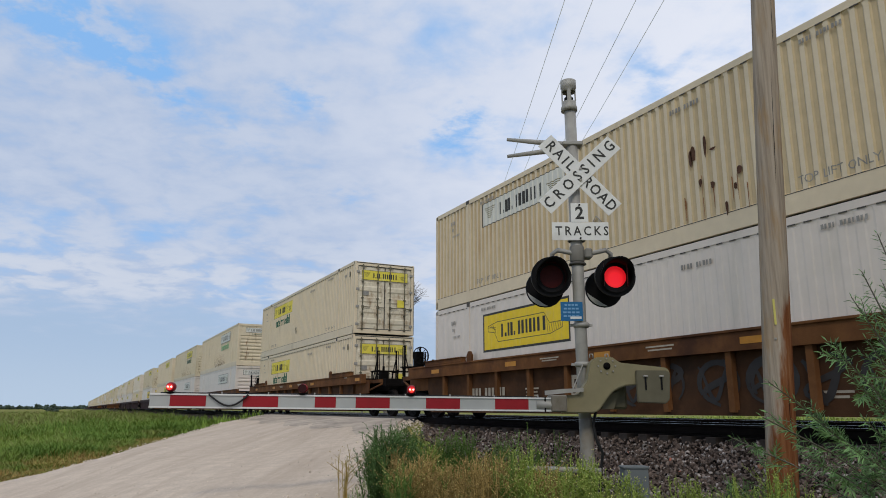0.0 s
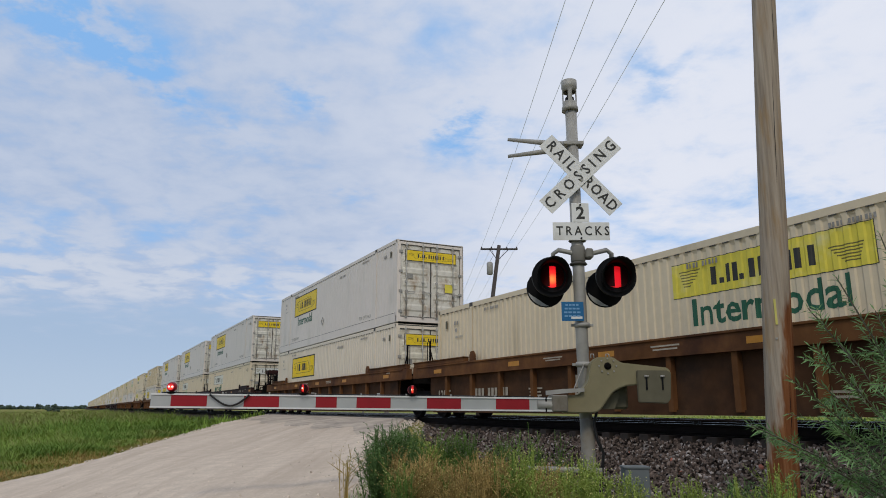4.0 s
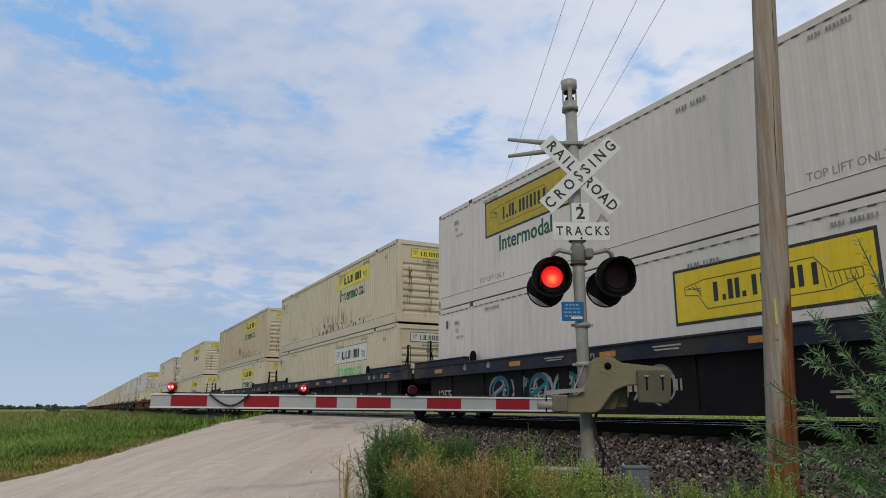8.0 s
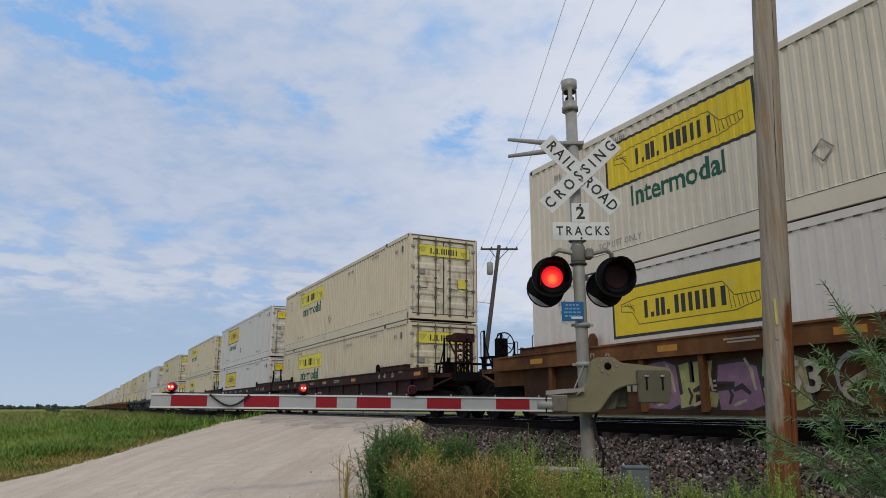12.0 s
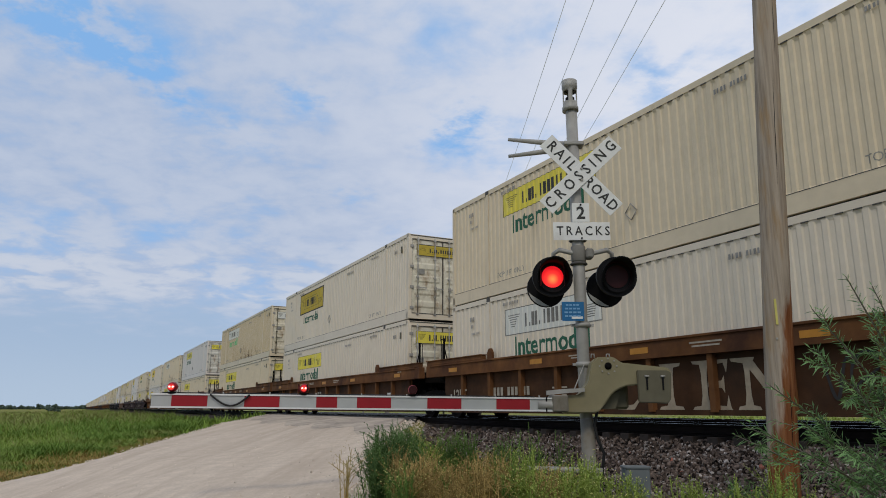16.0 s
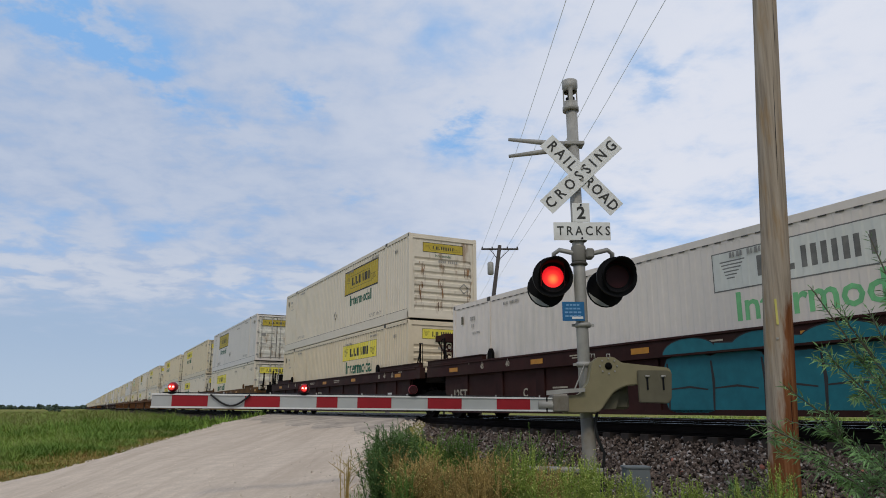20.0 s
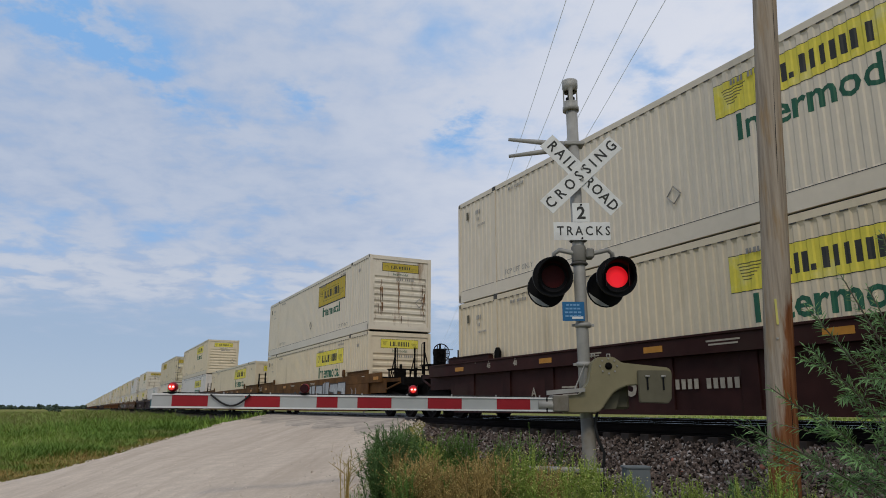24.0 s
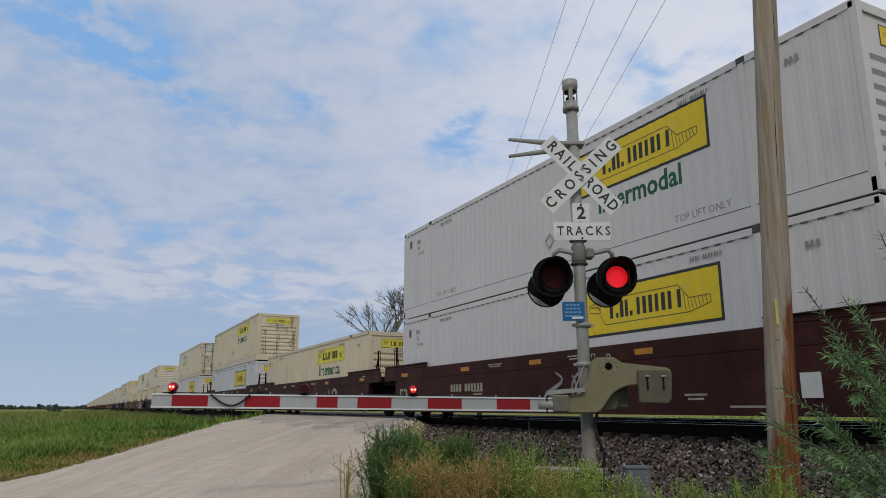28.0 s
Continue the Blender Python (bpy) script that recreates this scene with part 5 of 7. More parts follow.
def spiked(rng, y, w, lo, hi):
    """A pointed letter: a flame-shaped outline."""
    k = rng.uniform(-0.25, 0.25) * w
    w *= rng.uniform(0.8, 1.6)
    jit = [(rng.uniform(-0.14, 0.14) * w, rng.uniform(-0.10, 0.10)) for _ in range(13)]
    form = [(y - 0.50 * w, lo), (y - 0.42 * w, lo + 0.45 * (hi - lo)), (y - 0.30 * w + k, lo + 0.80 * (hi - lo)), (y + k, hi), (y + 0.12 * w + k, lo + 0.72 * (hi - lo)), (y + 0.05 * w, lo + 0.5 * (hi - lo)),
            (y + 0.30 * w, lo + 0.62 * (hi - lo)), (y + 0.52 * w, lo + 0.85 * (hi - lo)), (y + 0.46 * w, lo + 0.3 * (hi - lo)), (y + 0.55 * w, lo - 0.02), (y + 0.2 * w, lo + 0.18 * (hi - lo)), (y - 0.1 * w, lo + 0.28 * (hi - lo)), (y - 0.22 * w, lo + 0.1 * (hi - lo))]
    sg = rng.choice((-1, 1))
    return [(y + sg * (p + a - y), q + b) for (p, q), (a, b) in zip(form, jit)]


def blocky(rng, y, w, lo, hi):
    """A block letter with a kicked foot and a notch."""
    h = hi - lo
    a = rng.uniform(0.05, 0.2) * w
    forms = ([(-0.5, 0), (-0.5, 1), (0.4, 1), (0.5, 0.72), (-0.08, 0.66), (-0.08, 0.56), (0.42, 0.5), (0.52, 0.05), (0.3, 0)],
             [(-0.45, 0), (-0.55, 0.3), (-0.3, 0.34), (-0.42, 1), (0.1, 1), (0.08, 0.55), (0.2, 0.55), (0.22, 1), (0.5, 0.95), (0.42, 0.3), (0.56, 0.26), (0.5, -0.02), (0.1, 0.05), (0.08, 0.28), (-0.1, 0.28), (-0.12, 0.02)],
             [(-0.5, 0.1), (-0.4, 0.9), (-0.1, 1.02), (0.45, 0.98), (0.5, 0.62), (0.1, 0.6), (0.12, 0.44), (0.5, 0.4), (0.46, 0.0), (-0.2, -0.02)])
    return [(y + a * 0.3 + w * p, lo + h * q) for p, q in rng.choice(forms)]


def graffiti(car, y0, y1, colours, seed, fill=True, style="tag", over=0.0):
    """Sprayed writing on the side of a well, in its colours: loose tags, spiked, block or bubble letters."""
    rng = random.Random(seed)
    x = -WELL_X - (0.010 if not over else -0.020)
    if style == "bubble":
        x = -WELL_X - 0.0165
    n = max(2, int(round((y1 - y0) / (0.62 if style == "spike" else 0.95))))
    at = [y0 + (y1 - y0) * (i + 0.5) / n for i in range(n)]
    step = (y1 - y0) / n
    if style == "tag":
        for ci, col in enumerate(colours):
            rings = []
            for i in range(n):
                y = at[i] + rng.uniform(-0.12, 0.12)
                if fill and ci == 0:
                    rings.append(cloud_ring(rng, y, 0.68, 0.55 * step, 0.40))
                else:
                    for _ in range(2):
                        rings += [band(curve(rng, y, 0.68, step * 0.95, 0.8, rng.randrange(3)), step * rng.uniform(0.03, 0.065))]
            sprayed(car, rings, col, x - 0.0012 * ci)
        return
    back, ink, main, light = colours
    if back:
        sprayed(car, [cloud_ring(rng, y + rng.uniform(-0.3, 0.3), rng.uniform(0.55, 0.95), step * rng.uniform(0.9, 1.5), rng.uniform(0.32, 0.5)) for y in [y0 - 0.6] + at[::2] + [y1 + 0.3]], back, x)
    make = spiked if style == "spike" else blocky
    if style == "bubble":
        letters = []
        for y in at:
            lo, hi = 0.20, 1.08 + rng.uniform(0, 0.1)
            letters.append([(y + step * 0.57 * max(-1, min(1, 1.25 * math.cos(a))), (lo + hi) / 2 + (hi - lo) / 2 * max(-1, min(1, 1.3 * math.sin(a)))) for a in (k * math.tau / 24 for k in range(24))])
    else:
        letters = [make(rng, y, step * rng.uniform(0.92, 1.12), 0.24 + rng.uniform(-0.04, 0.05), (1.36 if not over else 1.12) - rng.uniform(0, 0.15)) for y in at]
    sprayed(car, [grown(L, 0.055 if style != "bubble" else 0.015) for L in letters], ink, x - 0.0015)
    sprayed(car, letters, main if not isinstance(main, tuple) else main[0], x - 0.003)
    if isinstance(main, tuple):
        sprayed(car, letters[1::2], main[1], x - 0.0045)
    if style == "bubble":
        sprayed(car, [band([(y + step * 0.45, 0.6), (y, 0.63), (y - step * 0.4, 0.58)], 0.018) for y in at] + [band([(y + step * 0.5, 0.25), (y + step * 0.47, 0.7), (y + step * 0.5, 1.05)], 0.03) for y in at], ink, x - 0.006)
    else:
        cut, shine = [], []
        for y in at:
            cut.append(band([(y - step * 0.20, 0.50), (y - step * 0.02, 0.62), (y + step * 0.18, 0.56)], 0.05))
            cut.append(band([(y + step * 0.30, 0.34), (y + step * 0.22, 0.48), (y + step * 0.30, 0.62)], 0.035))
            shine.append(band([(y - step * 0.32, 0.55), (y - step * 0.26, 0.85), (y - step * 0.12, 1.05)], 0.035))
            shine.append(band([(y - step * 0.1, 0.40), (y + step * 0.06, 0.36), (y + step * 0.2, 0.32)], 0.03))
        sprayed(car, cut, ink, x - 0.006)
        sprayed(car, shine, light, x - 0.0065)


def serif_letters(car, base):
    """Tall buff capitals with heavy feet, painted over the side plate."""
    rings = []

    def stem(y, w=0.10, lo=0.26, hi=1.04):
        rings.append([(y + w, lo + 0.05), (y + w * 0.62, lo + 0.22), (y + w * 0.62, hi - 0.2), (y + w, hi), (y - w, hi), (y - w * 0.62, hi - 0.2), (y - w * 0.62, lo + 0.22), (y - w, lo + 0.05)])

    def foot(y, w, z, up=1):
        rings.append([(y + w, z), (y + w * 0.9, z + 0.05 * up), (y, z + 0.085 * up), (y - w * 0.9, z + 0.05 * up), (y - w, z)])
    for y in (base - 0.42,):
        stem(y)
        foot(y, 0.30, 0.25)
        foot(y, 0.26, 1.05, -1)
    e = base - 1.20
    stem(e)
    foot(e - 0.13, 0.42, 0.25)
    foot(e - 0.13, 0.40, 1.06, -1)
    rings.append([(e - 0.08, 0.70), (e - 0.36, 0.72), (e - 0.42, 0.80), (e - 0.42, 0.52), (e - 0.36, 0.60), (e - 0.08, 0.62)])
    rings.append([(e - 0.42, 0.26), (e - 0.53, 0.26), (e - 0.48, 0.48)])
    rings.append([(e - 0.40, 1.05), (e - 0.52, 1.05), (e - 0.47, 0.84)])
    k = base - 2.08
    stem(k, 0.08)
    stem(k - 0.62, 0.08)
    foot(k, 0.22, 0.25)
    foot(k + 0.08, 0.24, 1.06, -1)
    foot(k - 0.62, 0.22, 1.06, -1)
    rings.append([(k + 0.08, 1.04), (k - 0.10, 1.04), (k - 0.70, 0.26), (k - 0.54, 0.26)])
    rings.append(band([(base + 1.2, 0.40), (base + 0.95, 0.27), (base + 0.55, 0.30), (base + 0.42, 0.42)], 0.05))
    rings.append(band([(base + 1.2, 0.95), (base + 1.25, 0.65), (base + 1.15, 0.38)], 0.09))
    sprayed(car, rings, "spray_buff", -WELL_X + 0.024, "faded painted capitals")


PAINTS = {"brown": "brown-red", "wine": "dull maroon", "maroon": "maroon", "oxide": "rust-brown", "tan": "faded ochre", "navy": "dark blue"}


def make_well(car, y, paint, ends, near):
    """One well of a car, centred at y. ends: (at -Y, at +Y), 'car' for an outer end with its coupler, 'joint' for a shared truck."""
    u = part("well", well_floor_mesh(paint), None, car, "", pose(0, y, 0))
    lo = -(HL + (1.55 if ends[0] == "car" else 1.35))
    hi = HL + (1.55 if ends[1] == "car" else 1.35)
    smooth = paint in ("tan", "wine", "brown")
    sx_, wx = -WELL_X - OVER[paint] - 0.004, (-WELL_X + 0.028 if OVER[paint] else -WELL_X - 0.006)     # faces of sill and side plate
    for rz in (0, 180):
        turn = pose(0, 0, 0, 0, 0, rz)
        a, b = (lo, hi) if rz == 0 else (-hi, -lo)
        part("side_sill", sill_mesh(paint, a, b), None, u, at=turn)
        part("side_plate", web_mesh(paint), None, u, at=turn)
        if not smooth:
            n = 11 if paint == "oxide" else 9
            for i in range(n):
                yy = -7.2 + i * 14.4 / (n - 1)
                part("rib", rib_mesh(paint, 0.12 if paint == "oxide" else 0.34), None, u, at=turn @ pose(0, yy, 0))
        if near and rz == 0:
            for yy in (-5.75, 5.75) if paint not in ("wine", "brown") else ():
                part("container_guide", guide_mesh(paint), None, u, "heavy steel container guide", turn @ pose(0, yy, 0))
            for e0, e1 in ((a + (1.25 if ends[0] == "car" else 0.05), -6.1), (6.1, b - (1.25 if ends[1] == "car" else 0.05))):
                part("end_rail", end_rail_mesh(paint, e0, e1), None, u)
            for yy in (-9.2 if a < -9.5 else -7.7, -3.4, 0.2, 3.6, 7.7):
                part("reflector", B(sx_, sx_ + 0.0035, yy - 0.24, yy + 0.24, 1.26, 1.37), "reflector", u, "amber reflective strip", turn)
    if near:
        def lettered(words, h, yy, z, mat="stencil", bold=0.006):
            part("lettering", text(words, h, mat, 0.002, 1.0, bold), None, u, "", pose(sx_ if z > 1.1 else (wx if smooth else -WELL_X - 0.016), yy, z, 0, 0, -90))
        if paint == "wine":
            lettered("53", 0.46, 7.75, 0.62, "dull_stencil", 0.012)
        elif paint != "brown":
            lettered("53", 0.45 if paint != "tan" else 0.46, 1.05 if paint != "tan" else 7.5, 0.70 if paint != "tan" else 0.62, {"tan": "spray_black", "navy": "spray_rust"}.get(paint, "dull_stencil"), 0.015)
        if paint in ("maroon", "navy"):
            lettered("53", 0.12, -7.25, 1.33, "dull_stencil")
            lettered("48", 0.12, -6.55, 1.33, "dull_stencil")
            lettered("45", 0.12, -6.05, 1.33, "dull_stencil")
            lettered("40", 0.12, 4.85, 1.33, "dull_stencil")
            lettered("45", 0.12, 6.1, 1.33, "dull_stencil")
            lettered("A" if ends[1] == "car" else "C", 0.2, 4.2, 0.62, "dull_stencil")
        if ends[1] == "joint" and paint != "wine":
            lettered("125T", *((0.27, 7.45, 0.62) if paint != "tan" else (0.19, 8.95, 1.33)), "dull_stencil")
        if paint == "tan":
            part("number_board", B(wx - 0.001, wx + 0.004, 1.85, 5.2, 0.66, 0.98), "ink", u, "black number board")
        tagged(part("serial_bars", code_mesh(10, 0.20 if paint != "maroon" else 0.17, "dull_stencil"), None, u, "", pose((wx - 0.003) if smooth else -WELL_X - 0.002, 3.5 if smooth else (4.9 if paint == "oxide" else -1.0), 0.82 if smooth else 0.68, 0, 0, -90)), kind="stuff")
        bm = bmesh.new()
        for yy, z, w in ((2.9, 0.72, 0.55), (2.9, 0.64, 0.45), (2.9, 0.56, 0.5), (-4.6, 0.50, 0.5), (-4.6, 0.43, 0.35), (-5.8, 0.30, 1.0), (5.6, 0.40, 0.3)):
            box(bm, wx, wx + 0.002, yy - w / 2, yy + w / 2, z - 0.018, z + 0.018)
        for yy, z, w in ((2.0, 1.36, 0.7), (2.0, 1.31, 0.55), (-1.4, 1.36, 0.7), (-1.4, 1.30, 0.6), (-7.9, 1.42, 0.3)):
            box(bm, sx_, sx_ + 0.003, yy - w / 2, yy + w / 2, z - 0.014, z + 0.014)
        if paint in ("maroon", "navy"):
            for yy in (-7.25, -6.55, -6.05, 4.85, 6.1, 6.8):
                box(bm, sx_, sx_ + 0.003, yy - 0.014, yy + 0.014, 1.415, 1.47)
        tagged(part("stencil_bars", bm, "dull_stencil", u), kind="stuff")
        part("card_holder", B(wx - 0.012, wx + 0.001, -6.95, -6.62, 0.42, 0.78), "stencil", u, "pale placard board")
    for sgn, kind in ((-1, ends[0]), (1, ends[1])):
        turn = pose(0, sgn * (HL + 0.2), 0, 0, 0, 0 if sgn > 0 else 180)
        deck = part("end_deck", deck_mesh(paint, 3.0 if kind == "car" else 1.25), None, u, "", turn)
        if near:
            if kind == "car":
                part("coupler", coupler_mesh(), None, deck, "", pose(0, 2.85, 0))
                part("walkway", walkway_mesh(), None, deck, "slatted steel crossover step", pose(0, 2.05, 1.30))
                part("valve_box", valve_mesh(), None, deck, "dark brake valve", pose(-0.62 * sgn, 1.35, 1.30))
                for x in (-1.22, -0.55, 0.6, 1.22):
                    part("handrail", handrail_mesh(), None, deck, "thin steel handrail", pose(x, 2.3 if abs(x) > 1 else 2.55, 1.28))
                if sgn > 0:
                    part("brake_wheel", brake_wheel_mesh(), None, deck, "spoked brake wheel", pose(-0.8, 1.9, 1.95))
                if paint == "maroon":
                    part("cone_rack", rack_mesh(paint), None, deck, "punched steel rack", pose(0.3, 1.75, 1.25, 0, 0, 180) if sgn < 0 else pose(-0.3, 0.55, 1.30, 0, 0, 180))
            else:
                for x in (-1.2, 1.2):
                    part("handrail", handrail_mesh(), None, deck, "thin steel handrail", pose(x, 0.6, 1.28))
                if sgn < 0 and paint == "maroon":
                    part("cone_rack", rack_mesh(paint), None, deck, "punched steel rack", pose(0.3, 1.05, 1.30, 0, 0, 180))
    return u


TRAIN_V, TRAIN_A = 26.211, -0.0020


def train_shift(t):
    return TRAIN_V * t + TRAIN_A * t * t / 2


SETTLED = {-300.45: -0.09, -486.40: 0.03, -610.76: 0.03}       # cars that ride lower or higher on their springs
RIDERS = []      # (thing, pose at the start)


def make_car(front, paint, units, near=True):
    """A well car of one or three wells. front: where the leading end of its first container stands at the start. units: per well a list of container specs, lower first."""
    n = len(units)
    mid = front - HL
    car = thing("well_car", f"{PAINTS[paint]} steel {'articulated ' if n > 1 else ''}well car carrying containers on the track", "rail car", at=pose(TRACK_X, mid, 0), group="well cars of the train")
    RIDERS.append((car, pose(TRACK_X, mid, 0)))
    for i, stack in enumerate(units):
        y = -i * STEP_UNIT
        ends = ("car" if i == n - 1 else "joint", "car" if i == 0 else "joint")
        make_well(car, y, paint, ends, near)
        add_truck(car, y + (STEP_UNIT / 2 if i else HL + 1.85))
        if i == n - 1:
            add_truck(car, y - HL - 1.85)
        z = 0.225 + SETTLED.get(front, 0.0)
        for j, (colour, logo, word, end, *rust) in enumerate(stack):
            c = make_container(colour, logo, word, end, j == 0 and len(stack) > 1, rust[0] if rust else 0, near)
            at = pose(TRACK_X, mid + y, z + j * (HIG + (0.055 if near else 0.0)), 0, 0, 180 if end == "F" else 0)
            c.matrix_basis = at
            RIDERS.append((c, at))
            if j == 0 and len(stack) > 1 and near:
                for sx in (-1, 1):
                    for yy in (-6.04, 6.04):
                        part("stacking_cone", casting_mesh(), None, c, "dark stacking cone", pose(sx * (HW - 0.09), yy, HIG + 0.025))
    return car


g, m_ = "green", "mint"
CARS = (
    (42.57, "oxide", [[("cream", "y", g, "D"), ("cream", "y", g, "D")]]),
    (19.10, "oxide", [[("white", "Y", "", "D"), ("cream", "W", "", "D", 3)]]),
    (-4.39, "maroon", [[("white", "Y", "", "D"), ("white", "Y", g, "D")], [("cream", "W", m_, "D"), ("white", "Y", g, "D")], [("cream", "W", g, "D"), ("white", "Y", g, "D")]]),
    (-66.48, "oxide", [[("ivory", "Y", "", "D"), ("white", "Y", g, "D")], [("cream", "y", g, "F")], [("white", "Y", "", "D"), ("cream", "W", m_, "D")]]),
    (-128.28, "oxide", [[("cream", "y", g, "F"), ("cream", "y", g, "F", 11)]]),
    (-151.95, "navy", [[("cream", "y", g, "F"), ("yellowed", "y", g, "F", 5)], [("yellowed", "W", m_, "F"), ("yellowed", "y", g, "F", 6)], [("white", "Y", "", "F"), ("white", "G", g, "D")]]),
    (-214.75, "brown", [[("white", "Y", g, "D"), ("yellowed", "y", g, "D")]]),
    (-238.34, "maroon", [[("cream", "y", g, "D"), ("cream", "y", g, "D")], [("white", "Y", "", "D"), ("white", "Y", g, "D")], [("yellowed", "y", g, "D"), ("cream", "y", g, "D")]]),
    (-300.45, "oxide", [[("white", "Y", "", "D"), ("ivory", "Y", g, "D")], [("white", "y", g, "D"), ("cream", "W", "", "D", 8)], [("cream", "y", g, "D"), ("white", "y", g, "D")]]),
    (-362.34, "oxide", [[("cream", "y", g, "D"), ("cream", "P", m_, "D", 9)], [("ivory", "y", g, "D"), ("ivory", "G", g, "D")], [("ivory", "P", g, "D"), ("cream", "y", g, "D")]]),
    (-424.33, "tan", [[("white", "Y", "", "D"), ("cream", "y", g, "D")], [("ivory", "y", g, "D"), ("cream", "y", g, "D")], [("ivory", "y", g, "D"), ("white", "G", g, "D")]]),
    (-486.40, "maroon", [[("cream", "y", g, "F"), ("ivory", "G", g, "F", 12)], [("white", "P", m_, "F")], [("ivory", "L", g, "F"), ("yellowed", "g", "", "D", 14)]]),
    (-548.67, "tan", [[("white", "y", g, "F"), ("cream", "y", g, "F")], [("cream", "y", g, "F")], [("cream", "y", g, "F"), ("ivory", "G", g, "F", 16)]]),
    (-610.76, "maroon", [[("cream", "y", g, "F"), ("ivory", "y", g, "F")], [("ivory", "y", g, "F")], [("white", "Y", "", "F"), ("cream", "P", m_, "D")]]),
    (-672.75, "wine", [[("cool_white", "Y", "", "F"), ("cream", "y", g, "F", 18)], [("cream", "y", g, "F")], [("cool_white", "Y", "", "F"), ("cool_white", "Y", g, "F")]]),
)
AHEAD = (
    (104.75, "oxide", [[("cream", "y", "", "F"), ("cream", "y", "", "F")], [("white", "W", "", "F"), ("yellowed", "y", g, "F", 20)], [("white", "W", "", "F"), ("cream", "P", m_, "F", 21)]]),
    (128.23, "maroon", [[("white", "Y", "", "F"), ("yellowed", "y", "", "F", 22)]]),
    (190.37, "maroon", [[("white", "y", "", "D"), ("ivory", "y", "", "D")], [("white", "y", "", "D"), ("cream", "y", "", "D")], [("cream", "y", "", "F"), ("ivory", "y", "", "F")]]),
    (213.84, "oxide", [[("white", "y", "", "D"), ("ivory", "y", "", "D")]]),
)


def build_train():
    for front, paint, units in CARS:
        car = make_car(front, paint, units)
        o = OVER[paint]
        if front == -300.45:
            graffiti(car, 0.9, 4.3, (None, "spray_black", ("spray_lime", "spray_pink"), "spray_buff"), 3, style="block", over=o)
            graffiti(car, -0.8, 0.7, ("spray_buff", "spray_grey"), 4, False, over=o)
            graffiti(car, -7.0, -4.0, ("spray_sand", "spray_black"), 5, False, over=o)
        elif front == -362.34:
            serif_letters(car, -2 * STEP_UNIT)
            graffiti(car, -2 * STEP_UNIT - 4.4, -2 * STEP_UNIT - 3.2, ("spray_black",), 6, False, over=o)
        elif front == -424.33:
            graffiti(car, -5.6, -1.9, ("spray_teal", "spray_red", ("spray_sand", "spray_rust"), "spray_buff"), 7, style="spike", over=o)
            graffiti(car, -7.4, -6.0, ("spray_teal",), 17, over=o)
            graffiti(car, -1.2, 0.6, ("spray_teal",), 19, False, over=o)
            graffiti(car, -STEP_UNIT + 0.2, -STEP_UNIT + 7.4, ("spray_grey", "spray_pink", "spray_red"), 8, over=o)
            graffiti(car, -STEP_UNIT - 1.9, -STEP_UNIT - 0.6, ("spray_red",), 28, False, over=o)
            graffiti(car, -STEP_UNIT - 5.7, -STEP_UNIT - 2.3, ("spray_black", "spray_black"), 29, False, over=o)
            graffiti(car, -2 * STEP_UNIT - 6.0, -2 * STEP_UNIT + 1.0, ("spray_grey", "spray_red"), 9, False, over=o)
        elif front == -486.40:
            graffiti(car, -STEP_UNIT - 6.4, -STEP_UNIT - 0.4, (None, "spray_black", "spray_teal", "spray_teal"), 10, style="bubble", over=o)
            domes = []
            for k, (yc, w) in enumerate(((-1.0, 0.62), (-2.45, 0.58), (-3.75, 0.66), (-5.2, 0.60))):
                yc -= STEP_UNIT
                domes.append([(yc + w * math.cos(a), 1.175 + 0.27 * math.sin(a)) for a in (math.pi * q / 14 for q in range(15))])
            for yc in (-1.75, -3.1, -4.5):
                yc -= STEP_UNIT
                domes.append([(yc - 0.22, 1.18), (yc + 0.22, 1.18), (yc + 0.18, 1.32), (yc - 0.18, 1.30)])
            sprayed(car, [grown(d, 0.02) for d in domes], "spray_black", -WELL_X - o - 0.0045)
            sprayed(car, domes, "spray_teal", -WELL_X - o - 0.006, "teal sprayed domes on the sill")
        elif front == -548.67:
            sprayed(car, [cloud_ring(random.Random(12), 1.9, 1.2, 0.7, 0.2)], "mint", -WELL_X - 0.010, "faded green sprayed patch")
            graffiti(car, -2 * STEP_UNIT - 6.0, -2 * STEP_UNIT - 1.0, (None, "spray_black", "spray_silver", "stencil"), 13, style="block", over=o)
            graffiti(car, -2 * STEP_UNIT - 7.3, -2 * STEP_UNIT - 6.2, ("spray_grey",), 30, False, over=o)
            graffiti(car, -2 * STEP_UNIT + 0.2, -2 * STEP_UNIT + 2.0, ("spray_black",), 31, False, over=o)
        elif front == -128.28:
            graffiti(car, -5.0, 5.5, ("spray_black", "spray_red", "spray_black"), 14, False, over=o)
        elif front == 19.10:
            graffiti(car, -7.0, 0.0, ("spray_black", "spray_black"), 15, False, over=o)
        elif front == -151.95:
            graffiti(car, -2 * STEP_UNIT - 1.5, -2 * STEP_UNIT + 5.0, ("spray_grey", "spray_teal"), 16, False, over=o)
        elif front == -672.75:
            graffiti(car, -7.6, -5.0, ("spray_teal",), 17, False, over=o)
            graffiti(car, -STEP_UNIT - 5.0, -STEP_UNIT - 3.2, ("dull_stencil",), 37, False, over=o)
            graffiti(car, -2 * STEP_UNIT - 2.0, -2 * STEP_UNIT + 0.0, ("spray_grey",), 18, False, over=o)
    for front, paint, units in AHEAD:
        make_car(front, paint, units, near=False)
    rng = random.Random(11)
    y = 213.84
